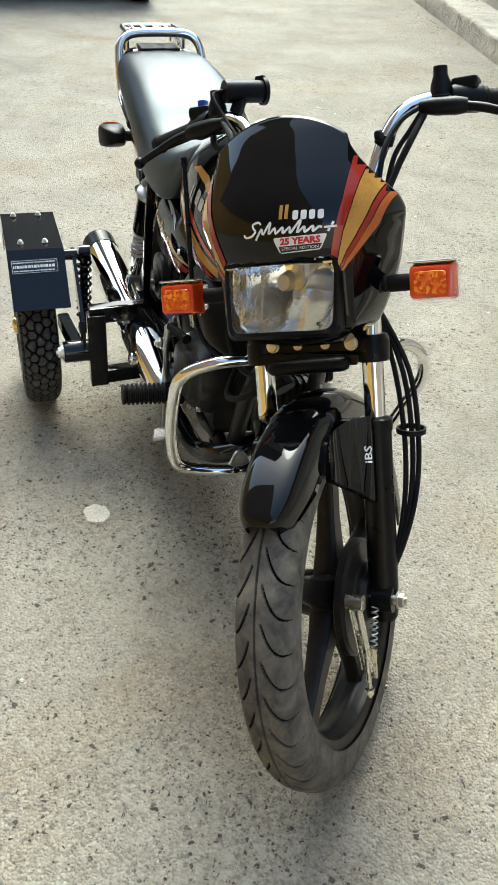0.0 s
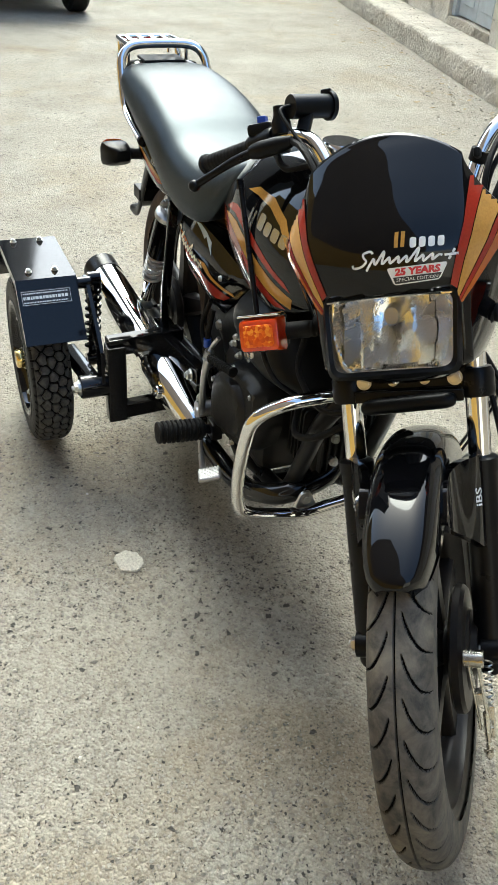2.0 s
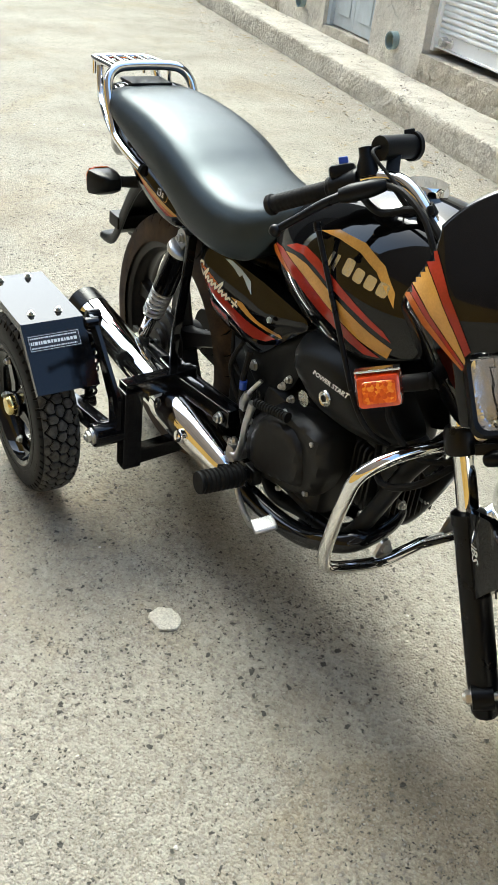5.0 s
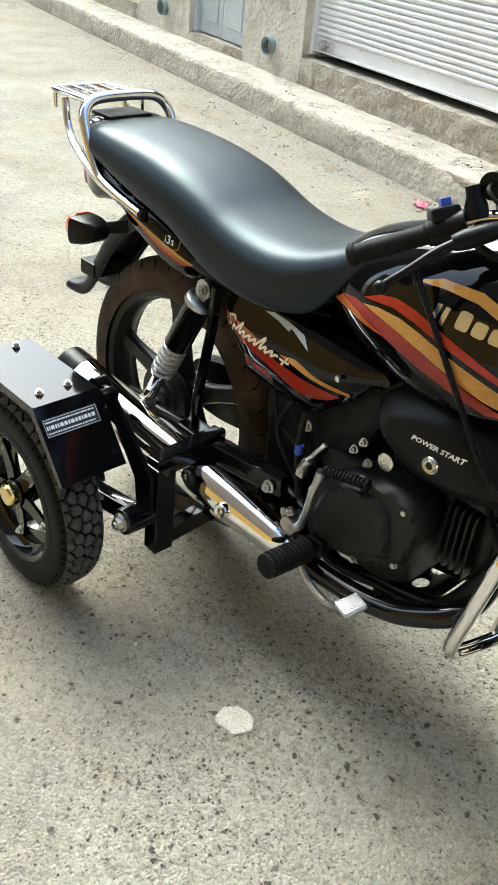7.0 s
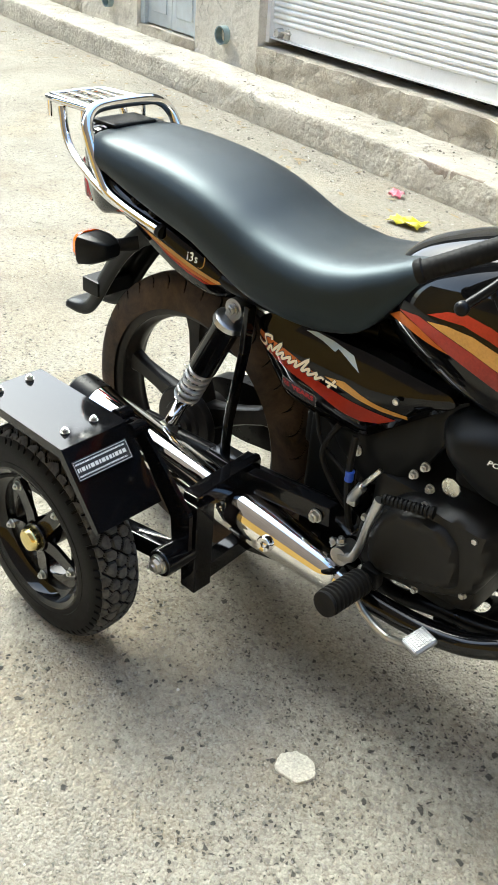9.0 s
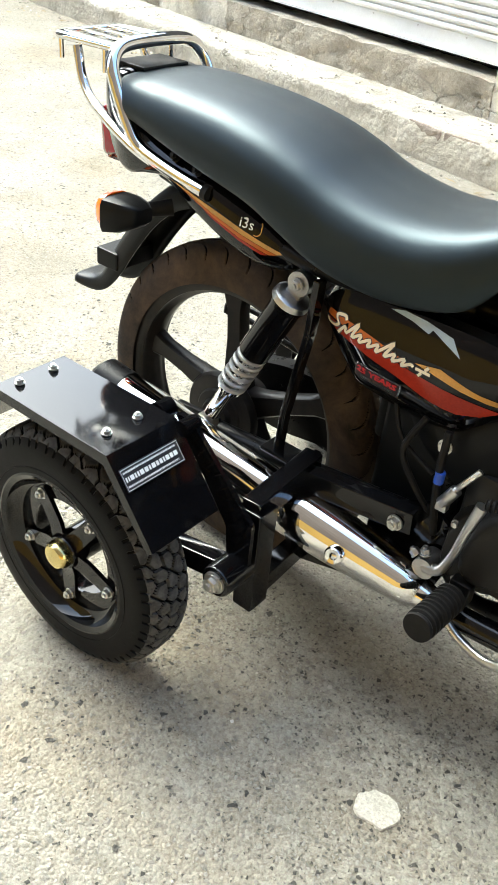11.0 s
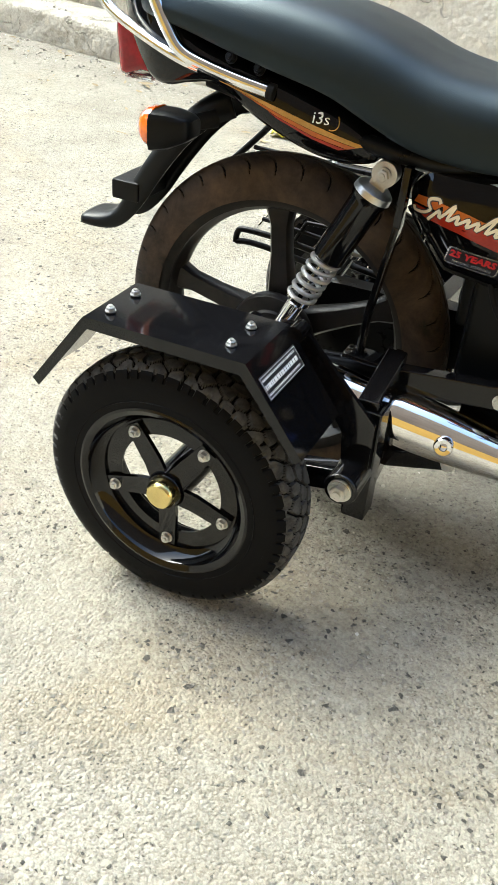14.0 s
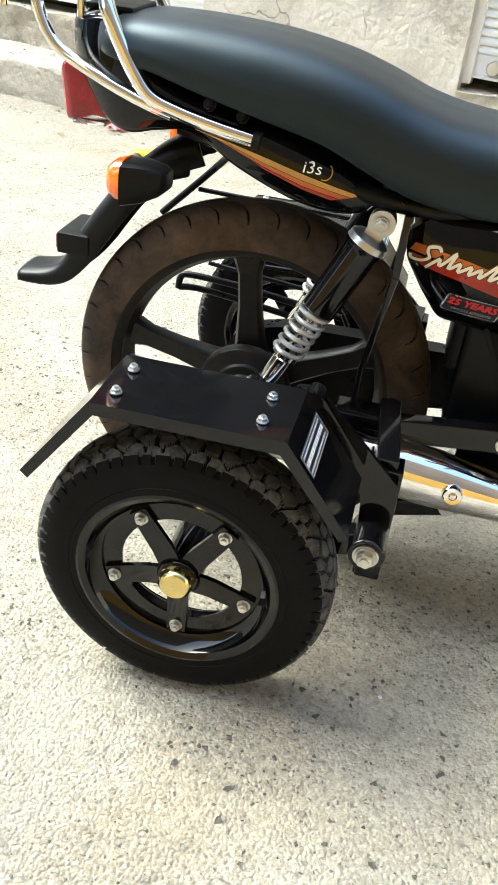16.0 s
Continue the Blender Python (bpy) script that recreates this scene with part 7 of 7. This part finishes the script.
def plate_of(bm, poly, ya, yb):
    """A flat steel plate cut to an outline in x and z."""
    loft(bm, [[Vector((x, y, z)) for x, z in rounded(poly, 0.006, 3)] for y in (ya, yb)])


def side_wheel(s):
    """s: -1 on the right of the machine, 1 on its left."""
    C = Vector((0.011, 0.384 * s, 0.2075))
    I = Matrix.Identity(3)
    bm = bmesh.new()
    R = 0.206
    rim = [(0.132, -0.038), (0.141, -0.041), (0.143, -0.046), (0.136, -0.048), (0.128, -0.044), (0.122, -0.030), (0.112, -0.024), (0.112, 0.024), (0.122, 0.030), (0.128, 0.044), (0.136, 0.048), (0.143, 0.046), (0.141, 0.041), (0.132, 0.038), (0.120, 0.02), (0.120, -0.02)]
    lathe(bm, rim, C, (0, 1, 0), 64, True)
    yf = 0.018 * s
    lathe(bm, [(0.084, yf - 0.002), (0.121, yf - 0.002), (0.121, yf + 0.003), (0.112, yf + 0.006), (0.087, yf + 0.004), (0.084, yf + 0.002)], C, (0, 1, 0), 64, True)
    wheel = part("side_wheel", bm, ENAMEL, bike, "small black steel side wheel with knobbly tyre")
    for q in (0.150, 0.172):
        bm = bmesh.new()
        lathe(bm, [(q - 0.0012, 0.0), (q, 0.0016), (q + 0.0012, 0.0), (q, -0.001)], C + Vector((0, s * (0.0462 if q < 0.16 else 0.0446), 0)), (0, s, 0), 72, True)
        part("sidewall_rib", bm, NEWTYRE, wheel)
    for a0, k in ((2.75, 4), (-0.35, 4), (1.35, 7), (4.5, 5)):
        for i in range(k):
            a = a0 + 0.085 * (i - k / 2)
            d0, t0 = Vector((math.cos(a), 0, math.sin(a))), Vector((-math.sin(a), 0, math.cos(a)))
            tall = 0.011 if k < 6 else 0.006
            bm = bmesh.new()
            y = s * 0.0456
            loft(bm, [[C + d0 * (0.161 + p * tall) + t0 * (q * 0.0045) + Vector((0, y + s * h, 0)) for p, q in ((-1, -1), (1, -1), (1, 1), (-1, 1))] for h in (-0.002, 0.0012)])
            part("sidewall_mark", bm, NEWTYRE, wheel, "raised bar of unread lettering")
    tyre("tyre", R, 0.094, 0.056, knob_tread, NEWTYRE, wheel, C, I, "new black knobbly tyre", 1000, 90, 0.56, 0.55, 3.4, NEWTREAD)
    for i in range(5):
        a = radians(-90 + 72 * i) if s < 0 else radians(-90 + 72 * i)
        dd = Vector((math.cos(a), 0, math.sin(a)))
        tv = Vector((-math.sin(a), 0, math.cos(a)))
        bm = bmesh.new()
        rings = []
        for r, w, y in ((0.018, 0.016, 0.030), (0.045, 0.015, 0.024), (0.085, 0.0135, 0.0225), (0.107, 0.013, 0.0225)):
            rings.append([C + dd * r + tv * (w * p) + Vector((0, s * (y + q3), 0)) for p, q3 in ((-1, -0.0035), (1, -0.0035), (1, 0.0035), (-1, 0.0035))])
        loft(bm, rings)
        spoke = part("spoke", bm, ENAMEL, wheel, "flat black steel spoke")
        bm = bmesh.new()
        hexnut(bm, C + dd * 0.096 + Vector((0, s * 0.0245, 0)), (0, s, 0), 0.0075, 0.009)
        part("nut", bm, STEEL, wheel)
    bm = bmesh.new()
    lathe(bm, [(0.0, -0.055), (0.030, -0.055), (0.030, 0.032), (0.027, 0.037), (0.0, 0.037)], C, (0, s, 0), 32)
    part("hub", bm, ENAMEL, wheel)
    bm = bmesh.new()
    lathe(bm, [(0.0235, 0.034), (0.0240, 0.044), (0.0225, 0.051), (0.019, 0.055), (0.0, 0.0575)], C, (0, s, 0), 32)
    part("hub_cap", bm, BRASSY, wheel, "yellow plated hub cap")

    # mudguard of folded sheet: flat top and two sloping ends with a lip
    y0, y1 = 0.306 * s, 0.436 * s
    path = [(-0.200, 0.338), (-0.108, 0.460), (0.131, 0.463), (0.219, 0.350)]

    def sheet_run(pts, ya, yb, th):
        b2 = bmesh.new()
        prof = [Vector((x, 0, z)) for x, z in pts]
        off = []
        for i, p in enumerate(prof):
            d2 = (prof[min(i + 1, len(prof) - 1)] - prof[max(i - 1, 0)]).normalized()
            off.append(p + Vector((d2.z, 0, -d2.x)) * th)
        loop_ = prof + off[::-1]
        loft(b2, [[Vector((q.x, y, q.z)) for q in loop_] for y in (ya, yb)])
        return b2
    bm = sheet_run(path, y0, y1, 0.0025)
    lip = [(x, z) for x, z in path]
    low = [(-0.190, 0.329), (-0.102, 0.444), (0.125, 0.446), (0.210, 0.342)]
    rings = []
    for (xa, za), (xb, zb) in zip(lip, low):
        rings.append([Vector((xa, y1 + 0.0012 * s, za + 0.0008)), Vector((xb, y1 + 0.0012 * s, zb)), Vector((xb, y1 - 0.0015 * s, zb)), Vector((xa, y1 - 0.0015 * s, za + 0.0008))])
    loft(bm, rings)
    fender = part("side_mudguard", bm, ENAMEL, bike, "black folded steel side mudguard", 20)
    for x, y in ((-0.085, 0.345), (-0.085, 0.406), (0.094, 0.345), (0.094, 0.402)):
        bm = bmesh.new()
        hexnut(bm, (x, y * s, 0.4625 + 0.001 * (x > 0)), (0, 0, 1), 0.0060, 0.0065)
        part("bolt", bm, STEEL, fender)
    # strap from the mudguard's inner corner down to the frame
    bm = bmesh.new()
    plate_of(bm, [(0.112, 0.455), (0.142, 0.458), (0.268, 0.336), (0.268, 0.256), (0.228, 0.250), (0.222, 0.312)], 0.281 * s, 0.289 * s)
    lathe(bm, [(0, -0.016), (0.012, -0.016), (0.013, -0.012), (0.013, 0.014), (0, 0.014)], (0.140, 0.292 * s, 0.448), (0, s, 0), 20)
    part("strap", bm, ENAMEL, fender, "flat black strap with a round boss")
    # maker's plate on the sloping front
    e = Vector((0.088, 0, -0.113)).normalized()
    nrm = Vector((0.113, 0, 0.088)).normalized()
    ex = Vector((0, 1, 0)) if s < 0 else Vector((0, -1, 0))
    base = Vector((0.131, 0.384 * s, 0.463)) + e * 0.041 + ex * 0.006 + nrm * 0.0008

    def on_plate(name, shapes, lift, material, label=""):
        b2 = bmesh.new()
        for sh in shapes:
            sheet(b2, sh, 0.5)
        for v in b2.verts:
            v.co = base + ex * v.co.x * 1.12 - e * v.co.y * 1.15 + nrm * lift
        return part(name, b2, material, fender, label)
    on_plate("maker_plate", [oblong(-0.047, -0.014, 0.049, 0.015)], 0.0006, BLACKPRINT, "black maker's plate with rows of white bars")
    on_plate("plate_border", [oblong(-0.0455, -0.0127, 0.0475, -0.0120), oblong(-0.0455, 0.0125, 0.0475, 0.0132), oblong(-0.0455, -0.0127, -0.0449, 0.0132), oblong(0.0469, -0.0127, 0.0475, 0.0132)], 0.0010, WHITE)
    on_plate("lettering", label_bars(((-0.043, -0.0105), (0.045, 0.0115)), ((0.82, 0.0024, 0.0022), (0.36, 0.0058, 0.0036), (0.05, 0.0024, 0.0022))), 0.0010, WHITE, "rows of white bars")

    # carrier: pivot sleeve, swinging arm, box frame round the silencer
    bm = bmesh.new()
    lathe(bm, [(0.0, -0.036), (0.024, -0.036), (0.026, -0.033), (0.026, 0.033), (0.024, 0.036), (0.0, 0.036)], (0.246, 0.298 * s, 0.247), (0, s, 0), 28)
    bar(bm, (0.240, 0.298 * s, 0.245), (0.010, 0.310 * s, 0.210), 0.030, 0.038, (0, 0, 1), 0.004)
    arm = part("swinging_arm", bm, ENAMEL, bike, "black square swinging arm with pivot sleeve")
    bm = bmesh.new()
    lathe(bm, [(0, 0), (0.018, 0), (0.018, 0.003), (0, 0.003)], (0.246, 0.334 * s, 0.247), (0, s, 0), 22)
    hexnut(bm, (0.246, 0.337 * s, 0.247), (0, s, 0), 0.0125, 0.011)
    part("pivot_nut", bm, STEEL, arm, "zinc plated pivot nut")
    bm = bmesh.new()
    bar(bm, (0.254, 0.254 * s, 0.348), (0.254, 0.254 * s, 0.158), 0.042, 0.036, (1, 0, 0), 0.003)
    bar(bm, (0.248, 0.270 * s, 0.342), (0.236, 0.10 * s, 0.342), 0.040, 0.032, (1, 0, 0), 0.003)
    bar(bm, (0.248, 0.268 * s, 0.174), (0.238, 0.095 * s, 0.176), 0.036, 0.030, (1, 0, 0), 0.003)
    bar(bm, (0.236, 0.136 * s, 0.334), (0.430, 0.114 * s, 0.344), 0.026, 0.038, (0, 0, 1), 0.003)
    bar(bm, (0.238, 0.112 * s, 0.170), (0.36, 0.112 * s, 0.205), 0.020, 0.030, (0, 0, 1), 0.003)
    bar(bm, (0.238, 0.108 * s, 0.360), (0.238, 0.108 * s, 0.160), 0.030, 0.012, (1, 0, 0), 0.002)
    plate_of(bm, [(0.345, 0.225), (0.470, 0.212), (0.505, 0.330), (0.440, 0.372), (0.350, 0.330)], 0.088 * s, 0.096 * s)
    carrier = part("carrier_frame", bm, ENAMEL, bike, "black welded box frame bolted to the machine")
    for x, y, z in ((0.408, 0.131, 0.340), (0.385, 0.097, 0.258), (0.355, 0.125, 0.205)):
        bm = bmesh.new()
        hexnut(bm, (x, y * s, z), (0, s, 0), 0.010, 0.011)
        part("bolt", bm, STEEL, carrier)
    bm = bmesh.new()
    bar(bm, (0.206, 0.108 * s, 0.640), (0.205, 0.114 * s, 0.555), 0.020, 0.011, (1, 0, 0), 0.002)
    bar(bm, (0.205, 0.114 * s, 0.557), (0.184, 0.118 * s, 0.415), 0.020, 0.010, (1, 0, 0), 0.002)
    bar(bm, (0.184, 0.118 * s, 0.418), (0.181, 0.120 * s, 0.345), 0.018, 0.010, (1, 0, 0), 0.002)
    block(bm, (0.158, 0.120 * s - 0.02, 0.342), (0.225, 0.120 * s + 0.02, 0.350), 0.002)
    part("brace", bm, ENAMEL, carrier, "flat black steel brace")
    # small spring strut between arm and mudguard
    p, q4 = Vector((0.052, 0.250 * s, 0.415)), Vector((0.052, 0.262 * s, 0.205))
    d2 = (q4 - p).normalized()
    bm = bmesh.new()
    rod(bm, p, q4, 0.010, 14)
    u2, v2, w2 = basis(d2)
    LL = (q4 - p).length
    tube(bm, [p + d2 * (0.02 + (LL - 0.04) * k / 110) + 0.0165 * (math.cos(k * 0.5) * u2 + math.sin(k * 0.5) * v2) for k in range(111)], 0.0036, 8, 0)
    lathe(bm, [(0, 0.01), (0.018, 0.01), (0.018, 0.02), (0, 0.02)], p, d2, 20)
    lathe(bm, [(0.006, -0.014), (0.016, -0.014), (0.016, 0.014), (0.006, 0.014)], p, (0, 1, 0), 18, True)
    lathe(bm, [(0.006, -0.014), (0.016, -0.014), (0.016, 0.014), (0.006, 0.014)], q4, (0, 1, 0), 18, True)
    strut = part("spring_strut", bm, ENAMEL, arm, "small black spring strut")


side_wheel(-1)
side_wheel(1)
